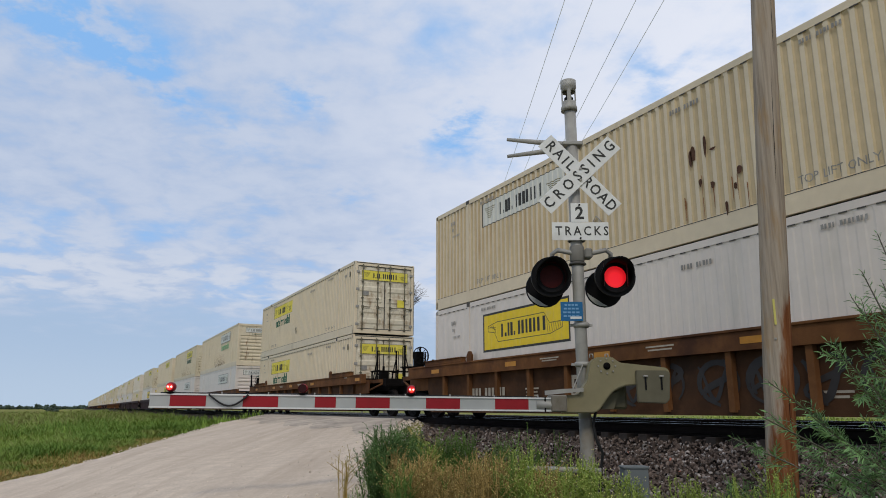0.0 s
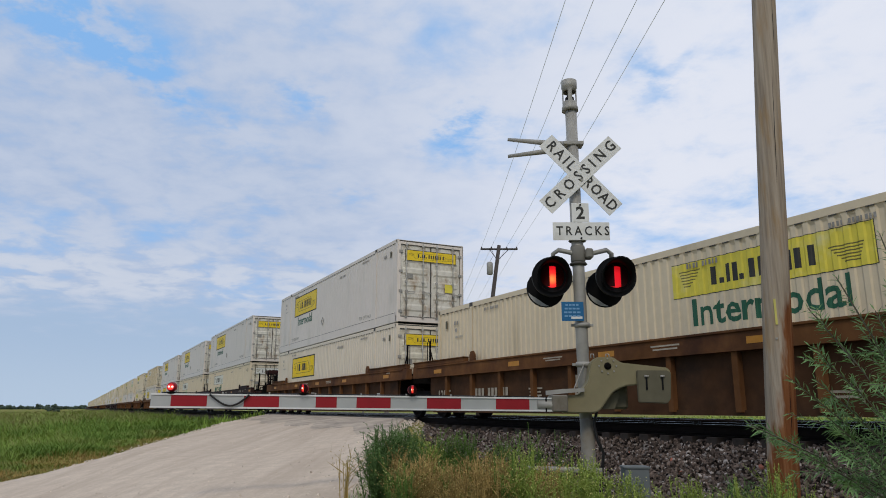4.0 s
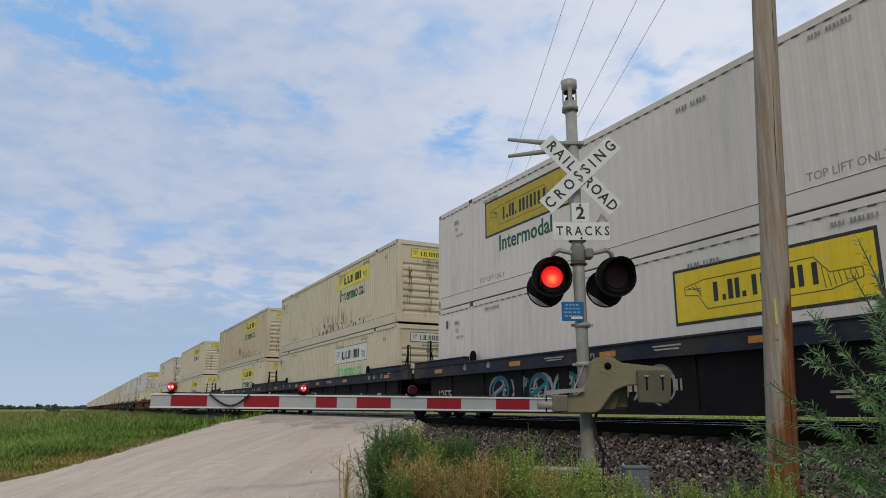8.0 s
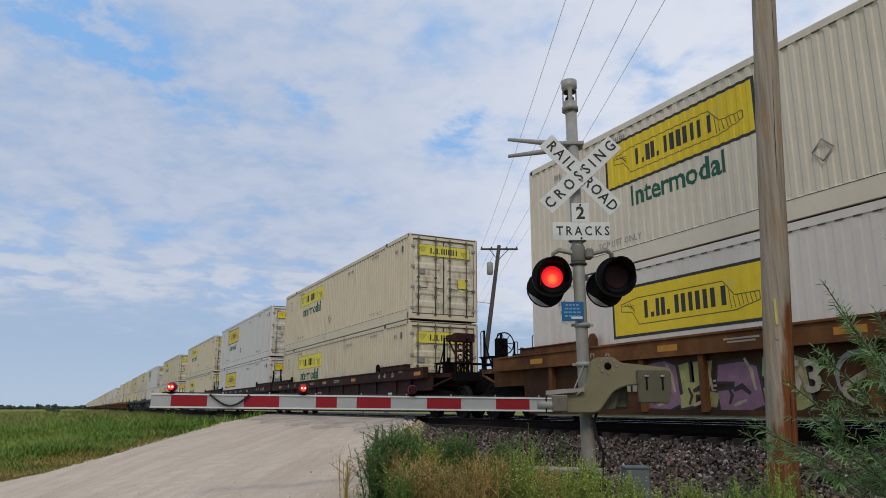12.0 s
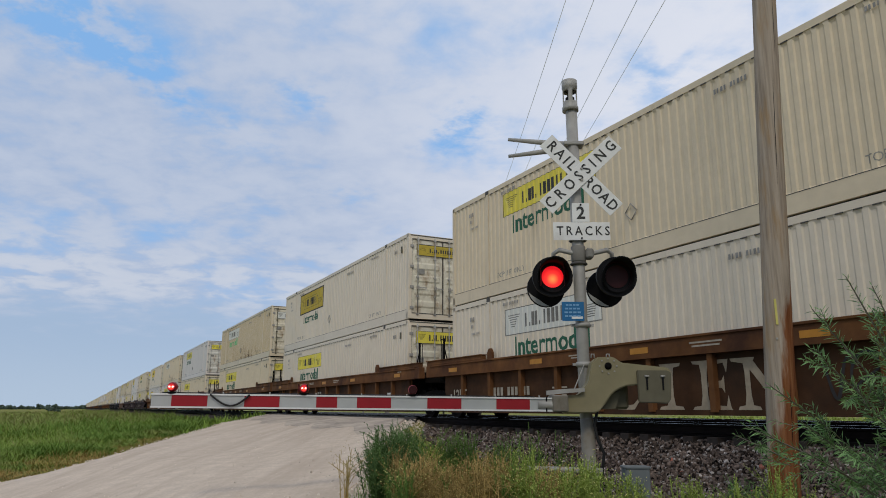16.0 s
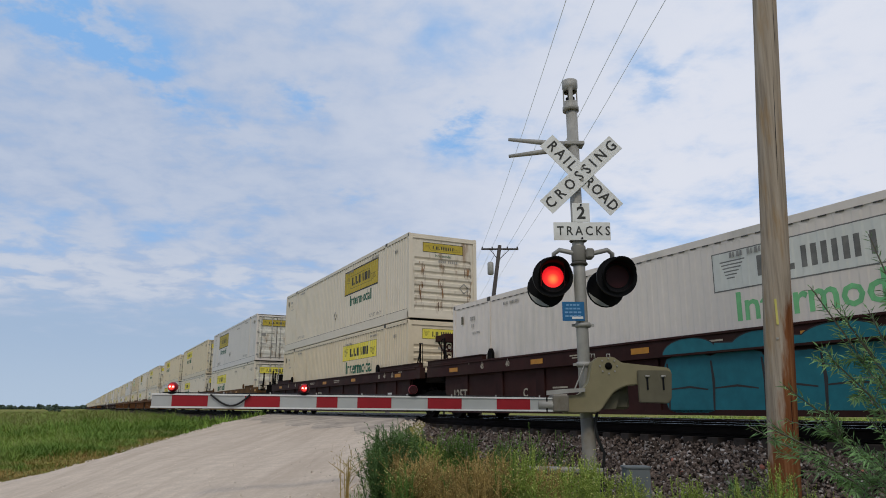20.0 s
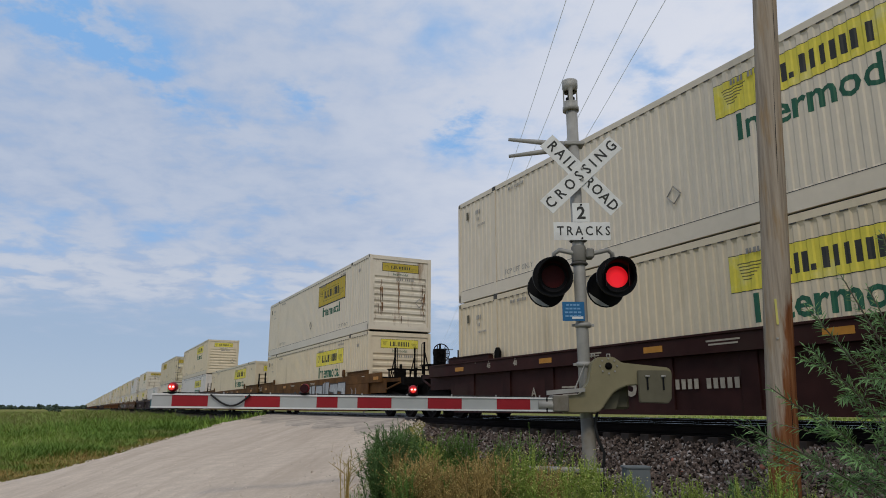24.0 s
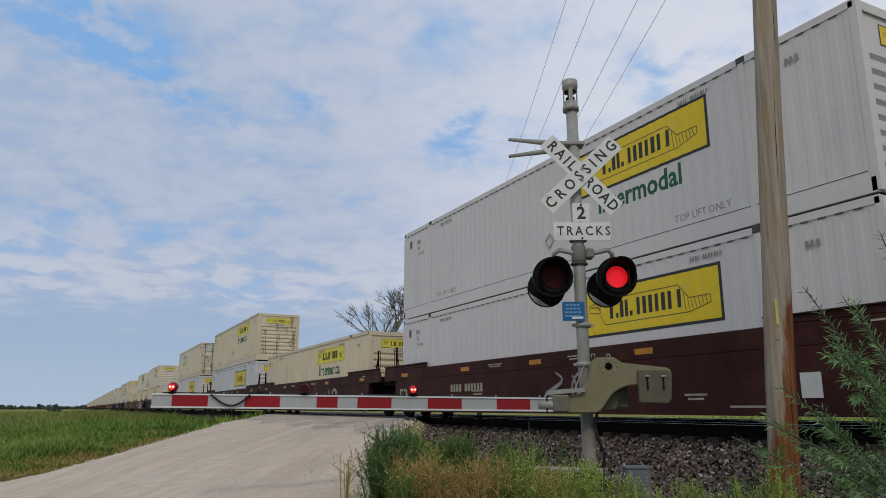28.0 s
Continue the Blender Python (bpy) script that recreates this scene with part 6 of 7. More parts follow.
    while y < 720:
        y += 23.4 + 2 * STEP_UNIT
        units = []
        for i in range(3):
            e = rng.choice("DF")
            units.append([(rng.choice(("cream", "white", "ivory", "cream")), "y", "", e), (rng.choice(("cream", "white", "ivory", "yellowed")), "y", "", e)])
        make_car(y, rng.choice(("maroon", "oxide", "maroon")), units, near=False)


build_train()

# ---------------------------------------------------------------- the crossing signal
SIG = pose(5.46, 6.95, 0, 0, 0, -ROAD)          # local x to the right along the gate, y away down the road
SIG_FOOT = ground_z(5.46, 6.95)
LAMPS = {"left": [], "right": []}


def build_signal():
    s = thing("crossing_signal", "galvanised crossing signal mast with crossbuck, red flashers and lowered gate", "crossing signal", at=SIG)
    part("mast", R((-0.035, 0, SIG_FOOT - 0.2), (-0.075, 0, 4.08), 0.075, seg=16), "galv", s)
    part("foot_pipe", R((-0.035, -0.02, SIG_FOOT - 0.2), (-0.04, -0.02, 0.15), 0.082, seg=14), "dirty_galv", s)
    pts = [(0.06, -0.12, 0.24), (0.02, -0.13, 0.08), (0.055, -0.13, -0.10), (0.12, -0.12, -0.24), (0.10, -0.11, -0.38), (0.03, -0.10, SIG_FOOT - 0.05)]
    part("ground_cable", tube(bmesh.new(), pts, 0.018, 7), "cable", s, "black cable running down to the ground")
    # bell on the mast top: a slotted can
    bm = bmesh.new()
    n = 32
    levels = ((0.105, 0.085, 4.075), (0.105, 0.085, 4.13), (0.094, 0.082, 4.14), (0.094, 0.082, 4.20), (0.094, 0.082, 4.345), (0.094, 0.082, 4.39), (0.102, 0.082, 4.40), (0.102, 0.082, 4.50))
    skin = [[[bm.verts.new((-0.085 + r[k] * math.cos(i * math.tau / n), r[k] * math.sin(i * math.tau / n), r[2])) for i in range(n)] for k in (0, 1)] for r in levels]
    open_at = lambda i, j: j == 3 and (i % 16) in (1, 2, 3, 4, 5, 9, 10, 11, 12, 13)
    for j in range(len(levels) - 1):
        for i in range(n):
            q = (i + 1) % n
            if open_at(i, j):
                continue
            for k in (0, 1):
                bm.faces.new((skin[j][k][i], skin[j][k][q], skin[j + 1][k][q], skin[j + 1][k][i])).smooth = True
            if open_at(q, j):
                bm.faces.new((skin[j][0][q], skin[j][1][q], skin[j + 1][1][q], skin[j + 1][0][q]))
            if open_at((i - 1) % n, j):
                bm.faces.new((skin[j][0][i], skin[j][1][i], skin[j + 1][1][i], skin[j + 1][0][i]))
    for j, k in ((0, 0), (len(levels) - 1, 0)):
        bm.faces.new(skin[j][k])
    for i in range(n):
        for j in (3, 4):
            if open_at(i, 3):
                q = (i + 1) % n
                bm.faces.new((skin[j][0][i], skin[j][0][q], skin[j][1][q], skin[j][1][i]))
    bmesh.ops.recalc_face_normals(bm, faces=bm.faces)
    bell = part("bell_housing", bm, "galv", s)
    part("gong", lathe(bmesh.new(), ((0.045, 4.20), (0.06, 4.22), (0.06, 4.26), (0.02, 4.30)), 14, "Z", (-0.085, 0, 0)), "lamp_black", bell, "dark bell gong")
    part("gong_post", R((-0.085, 0, 4.08), (-0.085, 0, 4.45), 0.014, seg=8), "dirty_galv", bell)
    # crossbuck facing the road, two blades with words
    for ang, words, dy in ((43.5, ("CROSSING",), -0.125), (-47.0, ("RAIL", "ROAD"), -0.110)):
        m = pose(-0.008, dy, 3.165, 0, -ang, 0)
        blade = part("crossbuck_blade", B(-0.63, 0.63, -0.005, 0.0, -0.116, 0.116, bevel=0.002), "sign", s, "white blade with black capitals", m)
        for wd, x in zip(words, (-0.345, 0.352) if len(words) > 1 else (0.0,)):
            part("lettering", text(wd, 0.135, "ink", 0.001, 0.88, 0.003, {"RAIL": 1.42, "ROAD": 1.19}.get(wd, 1.66)), None, blade, "", pose(x, -0.007, 0))
    for zz, dx in ((3.09, -0.03), (3.24, -0.03)):
        part("sign_bolt", lathe(bmesh.new(), ((0.016, -0.145), (0.016, -0.115)), 8, "Y", (dx + 0.03, 0, zz)), "galv", s)
    part("sign_bracket", B(-0.10, 0.10, -0.10, -0.06, 3.12, 3.22, bevel=0.01), "galv", s)
    # crossbuck for the other approach, seen nearly edge-on
    for z0, z1 in ((3.73, 3.62), (3.495, 3.585)):
        part("side_blade", R((-0.90, 0.12, z0), (-0.06, 0.04, z1), 0.022, 0.045, 6), "galv", s, "second crossbuck seen edge-on")
    part("clamp", B(-0.20, 0.06, -0.09, 0.09, 3.585, 3.635, bevel=0.008), "galv", s)
    # number of tracks
    plate = part("track_count_plate", B(-0.108, 0.108, -0.112, -0.106, 2.546, 2.79, bevel=0.002), "sign", s, "white plate with a black 2", pose(-0.03, 0, 0))
    part("lettering", text("2", 0.155, "ink", 0.001, 1.0, 0.006), None, plate, "", pose(0, -0.1135, 2.655))
    tp = part("tracks_plate", B(-0.354, 0.354, -0.112, -0.106, 2.311, 2.542, bevel=0.002), "sign", s, "white plate with the word TRACKS", pose(-0.027, 0, 0))
    part("lettering", text("TRACKS", 0.115, "ink", 0.001, 0.85, 0.002, 1.42), None, tp, "", pose(0.02, -0.1135, 2.425))
    for zz in (2.765, 2.335):
        part("sign_bolt", lathe(bmesh.new(), ((0.012, -0.13), (0.012, -0.112)), 8, "Y", (-0.03, 0, zz)), "lamp_black", s)
    # cross pipe with the lamps
    part("junction_collar", lathe(bmesh.new(), ((0.082, 2.05), (0.092, 2.07), (0.092, 2.24), (0.082, 2.26)), 14, "Z", (-0.06, 0, 0)), "dirty_galv", s)
    for z in (2.33, 2.03):
        part("collar_ring", lathe(bmesh.new(), ((0.098, z - 0.018), (0.115, z), (0.098, z + 0.018)), 9, "Z", (-0.06, 0, 0)), "grime", s)
    part("cross_pipe", tube(bmesh.new(), [(-0.36, 0.08, 2.06), (-0.365, 0.04, 2.17), (-0.30, 0.0, 2.21), (-0.12, -0.02, 2.165), (0.10, -0.02, 2.16), (0.30, 0.0, 2.21), (0.37, 0.04, 2.17), (0.375, 0.08, 2.06)], 0.03, 10), "galv", s)
    part("pipe_box", B(0.02, 0.12, -0.09, 0.05, 2.09, 2.22, bevel=0.02), "dirty_galv", s)
    for u, side in ((-0.405, "left"), (0.385, "right")):
        lamp = part("flasher", lathe(bmesh.new(), ((0.15, 0.30), (0.165, 0.28), (0.165, 0.02), (0.155, 0.0)), 22, "Y"), "lamp_black", s, "black flashing lamp with hood", pose(u, -0.06, 1.855))
        # the bore of the housing is open: a ring of wall, the glowing reflector at its back
        part("backing_disc", ring_plate(0.14, 0.235, 0.0, -0.015), "lamp_black", lamp, "", pose(0, -0.005, 0))
        part("reflector_bowl", lathe(bmesh.new(), ((0.135, -0.018), (0.135, -0.012)), 22, "Y"), "lamp_face" if side == "left" else "red_lamp_face", lamp, "lit red lamp face", pose(0, 0, 0))
        part("hood", hood_shell(0.175, 0.27), "lamp_black", lamp, "long black visor")
        # two leaves added before the lit face, only to make it flash
        for sgn in (-1, 1):
            vane = part("shutter", half_disc(0.142, sgn), "lens_ember" if side == "left" else "lens", lamp, "dark red leaf added to cover the lit lamp", pose(sgn * 0.142, -0.032, 0))
            LAMPS[side].append((vane, sgn, (sgn * 0.142, -0.032, 0)))
        part("rim", ring_plate(0.235, 0.25, 0.02, -0.03), "lamp_black", lamp)
        back = part("rear_flasher", lathe(bmesh.new(), ((0.24, 0.34), (0.245, 0.37), (0.18, 0.40), (0.16, 0.52)), 20, "Y"), "lamp_black", lamp, "", pose(-0.03 if side == "left" else -0.06, 0.0, -0.085))
        part("backing_shine", hood_base(), "gate_grey", back, "pale crescent low on the disc")
    # blue notice
    n = part("notice_plate", B(-0.135, 0.135, -0.112, -0.106, 1.36, 1.595, bevel=0.003), "blue_sign", s, "blue notice with pale print", pose(-0.174, 0, -0.055))
    bm = bmesh.new()
    for i, w in enumerate((0.17, 0.19, 0.21, 0.20)):
        z = 1.555 - 0.045 * i
        for k in range(4):
            x = -w / 2 + w * k / 4
            box(bm, x, x + w / 4 - 0.012, -0.116, -0.1125, z - 0.010, z + 0.010)
    part("notice_print", bm, "blue_ink", n)
    part("number_bar", B(-0.02, 0.115, -0.116, -0.1125, 1.385, 1.415), "sign", n)
    for z in (1.265, 0.79):
        part("collar_ring", lathe(bmesh.new(), ((0.09, z - 0.03), (0.105, z - 0.01), (0.105, z + 0.01), (0.09, z + 0.03)), 12, "Z", (-0.045, 0, 0)), "galv", s)
        part("collar_lug", B(-0.18, 0.09, -0.02, 0.02, z - 0.015, z + 0.015), "galv", s)
    build_gate(s)


def ring_plate(r0, r1, y0, y1, seg=28):
    bm = bmesh.new()
    rows = [[bm.verts.new((r * math.cos(i * math.tau / seg), y, r * math.sin(i * math.tau / seg))) for i in range(seg)] for r, y in ((r0, y0), (r1, y0), (r1, y1), (r0, y1))]
    for k in range(4):
        a, b = rows[k], rows[(k + 1) % 4]
        for i in range(seg):
            bm.faces.new((a[i], a[(i + 1) % seg], b[(i + 1) % seg], b[i]))
    bmesh.ops.recalc_face_normals(bm, faces=bm.faces)
    return bm


def hood_shell(r, length, seg=22):
    """A visor: an open tube, longest above, cut away below."""
    bm = bmesh.new()
    rows = []
    for rr in (r, r + 0.012):
        a = [bm.verts.new((rr * math.cos(i * math.tau / seg), -0.012, rr * math.sin(i * math.tau / seg))) for i in range(seg)]
        b = [bm.verts.new((rr * 1.08 * math.cos(i * math.tau / seg), -0.02 - length * (0.12 + 0.88 * max(0.0, 0.5 + 0.6 * math.sin(i * math.tau / seg))), rr * 1.08 * math.sin(i * math.tau / seg))) for i in range(seg)]
        rows.append((a, b))
    for i in range(seg):
        j = (i + 1) % seg
        for a, b in rows:
            bm.faces.new((a[i], a[j], b[j], b[i])).smooth = True
        bm.faces.new((rows[0][1][i], rows[0][1][j], rows[1][1][j], rows[1][1][i]))
    bmesh.ops.recalc_face_normals(bm, faces=bm.faces)
    return bm


def half_disc(r, sgn, seg=12):
    """One leaf of the added shutter that blanks a lamp, hinged at its outer edge (x = 0)."""
    bm = bmesh.new()
    pts = [(0 - sgn * r, -r), (0 - sgn * r, r)]
    arc = [(-sgn * r + sgn * r * math.cos(a), r * math.sin(a)) for a in (math.pi / 2 - math.pi * k / seg for k in range(seg + 1))]
    out = arc
    return prism(bm, out, -0.003, 0.003)


def hood_base(seg=12):
    """A pale grey crescent low on the rear lamp's disc."""
    bm = bmesh.new()
    turns = [math.pi * (1.08 + 0.46 * k / seg) for k in range(seg + 1)]
    outer = [(0.232 * math.cos(a), 0.232 * math.sin(a)) for a in turns]
    inner = [((0.232 - 0.055 * math.sin(math.pi * (k + 0.3) / (seg + 0.6))) * math.cos(a), (0.232 - 0.055 * math.sin(math.pi * (k + 0.3) / (seg + 0.6))) * math.sin(a)) for k, a in enumerate(turns)]
    return prism(bm, inner + outer[::-1], 0.330, 0.336)


def build_gate(s):
    # mechanism: a swept cast cover before the mast and the counterweight plates
    outline = ((-0.362, 0.218), (-0.354, 0.416), (-0.17, 0.429), (-0.059, 0.577), (-0.016, 0.791), (0.054, 0.857), (0.24, 0.862), (0.335, 0.795), (0.873, 0.738), (0.909, 0.692), (0.904, 0.621),
               (0.497, 0.535), (0.39, 0.53), (0.305, 0.499), (0.235, 0.46), (0.189, 0.416), (0.077, 0.262), (0.03, 0.228), (-0.03, 0.218))
    mech = part("gate_mechanism", prism(bmesh.new(), outline, -0.30, -0.10, 0.012), "tan_box", s, "khaki cast gate mechanism cover")
    part("hub", lathe(bmesh.new(), ((0.042, -0.302), (0.042, -0.31), (0.03, -0.318), (0.02, -0.33)), 16, "Y", (0.174, 0, 0.755)), "black_steel", mech)
    for k in range(8):
        a = k * math.tau / 8
        part("hub_bolt", lathe(bmesh.new(), ((0.010, -0.315), (0.010, -0.30)), 6, "Y", (0.174 + 0.10 * math.cos(a), 0, 0.755 + 0.085 * math.sin(a))), "galv", mech)
    w = part("counterweight", prism(bmesh.new(), ((0.497, 0.704), (0.858, 0.703), (0.895, 0.671), (0.874, 0.376), (0.831, 0.325), (0.501, 0.338)), -0.35, -0.305, 0.01), "weight_paint", s, "dull olive counterweight plates")
    for u in (0.603, 0.787):
        z = 0.60
        part("weight_slot", B(u - 0.009, u + 0.009, -0.362, -0.349, z - 0.12, z + 0.03), "lamp_black", w)
        part("weight_bolt", R((u - 0.025, -0.365, z + 0.035), (u + 0.025, -0.365, z + 0.035), 0.012, seg=6), "galv", w)
    part("mechanism_case", B(0.0, 0.45, -0.09, 0.20, 0.26, 0.62, bevel=0.03), "weight_paint", s, "dull olive gate motor case")
    part("lower_bracket", prism(bmesh.new(), ((0.18, 0.42), (0.34, 0.47), (0.27, 0.27), (0.12, 0.26)), -0.16, 0.06), "weight_paint", s)
    part("arm_clamp", B(-0.52, -0.34, -0.52, -0.16, 0.23, 0.42, bevel=0.015), "dirty_galv", s)
    part("clamp_bar", prism(bmesh.new(), ((-0.56, 0.42), (-0.36, 0.44), (-0.12, 0.46), (-0.12, 0.50), (-0.36, 0.49), (-0.56, 0.47)), -0.36, -0.30), "galv", s)
    part("stay_wire", R((-0.24, -0.33, 0.48), (-0.06, -0.09, 0.79), 0.008, seg=5), "galv", s)
    for u in (0.02, 0.20):
        part("lifting_eye", tube(bmesh.new(), [(u - 0.02, -0.2, 0.855), (u - 0.015, -0.2, 0.90), (u + 0.015, -0.2, 0.90), (u + 0.02, -0.2, 0.855)], 0.008, 6), "galv", s)
    # the arm
    arm = part("gate_arm", B(-4.454, -0.02, -0.022, 0.022, -0.072, 0.072, bevel=0.004), "gate_grey", s, "red and silver striped gate arm", ARM)
    for x0, x1 in ((-4.24, -3.86), (-3.468, -3.09), (-2.693, -2.465), (-2.248, -1.873), (-1.47, -1.089), (-0.693, -0.312)):
        part("red_stripe", B(x0, x1, -0.026, -0.0225, -0.058, 0.058), "gate_red", arm)
    part("top_edge", B(-4.454, -0.02, -0.034, -0.0225, 0.060, 0.077), "gate_white", arm, "white edge strip")
    part("bottom_edge", B(-4.454, -0.02, -0.034, -0.0225, -0.077, -0.060), "gate_white", arm, "white edge strip")
    part("arm_sleeve", R((-0.22, 0, 0.0), (0.12, 0, -0.01), 0.055, seg=10), "galv", arm)
    part("band", B(-0.13, -0.115, -0.04, 0.03, -0.085, 0.085), "lamp_black", arm)
    for k in range(9):
        part("clip", R((-4.2 + k * 0.5, -0.01, 0.075), (-4.2 + k * 0.5, -0.01, 0.10), 0.008, seg=5), "galv", arm)
    pts = [(-3.83 + 0.42 * i / 10, -0.05, 0.07 - 0.135 * math.sin(math.pi * i / 10) * (0.75 + 0.25 * i / 10)) for i in range(11)]
    part("lamp_cable", tube(bmesh.new(), pts, 0.011, 6), "cable", arm, "black cable hanging in a loop")
    part("wiring", R((-4.35, 0.0, 0.085), (-0.25, 0.0, 0.085), 0.006, seg=5), "cable", arm)
    for u, which in ((-4.245, ""), (-2.83, "left"), (-1.635, "right")):
        lamp = part("arm_lamp", lathe(bmesh.new(), ((0.03, 0.07), (0.05, 0.075), (0.05, 0.09), (0.062, 0.095)), 14, "Z", (0, 0, 0)), "lamp_black", arm, "small red gate lamp", pose(u, 0, 0))
        part("lamp_lens", lathe(bmesh.new(), ((0.03, -0.056), (0.044, -0.045), (0.052, -0.02), (0.052, 0.02), (0.044, 0.045), (0.03, 0.056)), 16, "Y", (0, 0, 0.145)), "gate_red", lamp, "red lamp drum")
        part("lit_lens", lathe(bmesh.new(), ((0.036, -0.066), (0.036, -0.058)), 16, "Y"), "arm_lamp_face", lamp, "lit red lens", pose(0, 0, 0.145))
        for du in (-0.017, 0.019):
            part("filament", lathe(bmesh.new(), ((0.011, -0.069), (0.011, -0.0665)), 8, "Y"), "glow_core", lamp, "bright lamp filament", pose(du, 0, 0.147))
        # added leaves blank this gate lamp between flashes
        if which:
            for sgn in (-1, 1):
                vane = part("shutter", half_disc(0.046, sgn), "lens", lamp, "dark red leaf added to cover the lit lamp", pose(sgn * 0.046, -0.078, 0.145))
                LAMPS[which].append((vane, sgn, (sgn * 0.046, -0.078, 0.145)))
    return arm


ARM = pose(-0.467, -0.45, 0.312, 0, 0, 5.15) @ pose(0, 0, 0, 0, 0.5, 0)
build_signal()
thing("concrete_footing", "pale concrete footing of the signal among the weeds", "footing", data=mesh("concrete_footing", B(5.0, 5.9, 6.5, 7.5, SIG_FOOT - 0.4, SIG_FOOT + 0.1, bevel=0.03), "concrete"))
thing("conduit_pipe", "pale grey conduit pipe lying beside the signal foot", "pipe", data=mesh("conduit_pipe", R((4.75, 7.35, -0.42), (5.45, 6.75, -0.43), 0.035), "galv"))
jb = thing("junction_box", "small grey steel junction box on a post", "junction box", at=pose(5.45, 6.2, 0, 0, 0, -ROAD))
part("case", B(-0.13, 0.13, -0.10, 0.10, -0.85, -0.36, bevel=0.01), "box_grey", jb)
part("lid", B(-0.14, 0.14, -0.11, 0.11, -0.36, -0.335, bevel=0.006), "box_grey", jb)
part("post", B(-0.04, 0.04, -0.04, 0.04, ground_z(5.45, 6.2) - 0.2, -0.85), "box_grey", jb)

# ---------------------------------------------------------------- poles and wires


def build_poles():
    foot, head = Vector(POLE_FOOT), Vector(POLE_HEAD)
    lean = (head - foot).normalized()
    p = thing("utility_pole", "tall weathered brown wooden utility pole standing by the ballast", "utility pole")
    bm = bmesh.new()
    seg, rings = 56, []
    q = lean.to_track_quat("Z", "Y")
    for k in range(73):
        f = k / 72
        c = foot.lerp(head, f)
        r = 0.172 - 0.052 * f
        rings.append([bm.verts.new(c + q @ Vector(((r + 0.006 * noise.noise((i * 0.5, k * 0.1, 1))) * math.cos(i * math.tau / seg), (r + 0.006 * noise.noise((i * 0.5, k * 0.1, 8))) * math.sin(i * math.tau / seg), 0))) for i in range(seg)])
    for a, b in zip(rings[:-1], rings[1:]):
        for i in range(seg):
            f = bm.faces.new((a[i], a[(i + 1) % seg], b[(i + 1) % seg], b[i]))
            f.smooth = True
    bm.faces.new(rings[-1])
    part("shaft", bm, "pole_wood", p)
    side = Vector((-0.63, -0.78, 0))
    for z0, z1, turn_ in ((2.9, 4.3, 12), (0.9, 1.9, -18), (4.6, 5.6, 30), (-0.2, 0.6, 25)):
        d = Matrix.Rotation(radians(turn_), 3, "Z") @ side
        out = []
        for k in range(7):
            z = z0 + (z1 - z0) * k / 6
            c = foot.lerp(head, (z - foot.z) / (head.z - foot.z))
            out.append(c + d * (0.172 - 0.052 * (z - foot.z) / (head.z - foot.z) + 0.0015))
        bm = bmesh.new()
        across = Vector((-d.y, d.x, 0))
        left = [bm.verts.new(v + across * (0.0045 * math.sin(math.pi * (k + 0.2) / 6.4) + 0.006 * noise.noise((z0, k * 0.6, 2)))) for k, v in enumerate(out)]
        right = [bm.verts.new(v - across * (0.0045 * math.sin(math.pi * (k + 0.2) / 6.4) - 0.006 * noise.noise((z0, k * 0.6, 2)))) for k, v in enumerate(out)]
        for k in range(6):
            bm.faces.new((left[k], left[k + 1], right[k + 1], right[k]))
        part("crack", bm, "lamp_black", p, "dark seasoning crack")

    def on_shaft(z):
        return foot.lerp(head, (z - foot.z) / (head.z - foot.z))
    for z, h, mat in ((1.37, 0.30, "tag"), (1.06, 0.022, "galv")):
        c = on_shaft(z)
        tag = B(-0.012, 0.012, -0.006, 0.006, -h / 2, h / 2)
        part("pole_tag", tag, mat, p, "small tag nailed to the wood", pose(c.x - 0.14, c.y - 0.095, c.z, 0, 0, -45))
    arm_dir = Vector((RC, -RS, 0))
    poles = [(Vector((7.2, 5.31, 9.3)), 0.0)]
    for base, top, words in (((22.27, 39.74), (23.72, 38.9, 10.75), "leaning dark wooden utility pole with a crossarm and transformer"),
                             ((55.3, 109.8), (55.6, 109.6, 10.4), "far wooden utility pole with a crossarm")):
        fp = thing("utility_pole", words, "utility pole")
        a, b = Vector((*base, ground_z(*base) - 0.3)), Vector(top)
        part("shaft", R(a, b, 0.17, 0.12, seg=12), "far_wood", fp)
        poles.append((b - Vector((0, 0, 0.25)), 1.0))
        c = b - Vector((0, 0, 0.25))
        part("crossarm", R(c - arm_dir * 1.22, c + arm_dir * 1.22, 0.065, seg=6), "far_wood", fp)
        for sgn in (-1, 1):
            part("brace", R(c + arm_dir * 0.65 * sgn, c + (a - b).normalized() * 0.75, 0.025, seg=5), "far_wood", fp)
        for k in (-1.15, -0.5, 0.5, 1.15):
            part("insulator", lathe(bmesh.new(), ((0.03, 0.05), (0.055, 0.10), (0.035, 0.16)), 8, "Z", c + arm_dir * k), "far_wood", fp)
        if top[0] < 30:
            d = b + (a - b).normalized() * 1.55
            part("transformer", lathe(bmesh.new(), ((0.16, -0.42), (0.2, -0.38), (0.2, 0.34), (0.12, 0.42)), 14, "Z", d - arm_dir * 0.42), "galv", fp, "grey transformer can")
            part("lead", tube(bmesh.new(), [d - arm_dir * 0.42 + Vector((0, 0, 0.42)), d - arm_dir * 0.15 + Vector((0, 0, 0.9)), c - arm_dir * 0.5], 0.012, 5), "cable", fp)
            e = b + (a - b).normalized() * 3.9
            part("street_light_arm", R(e, e - arm_dir * 0.95 + Vector((0, 0, 0.12)), 0.02, seg=5), "galv", fp)
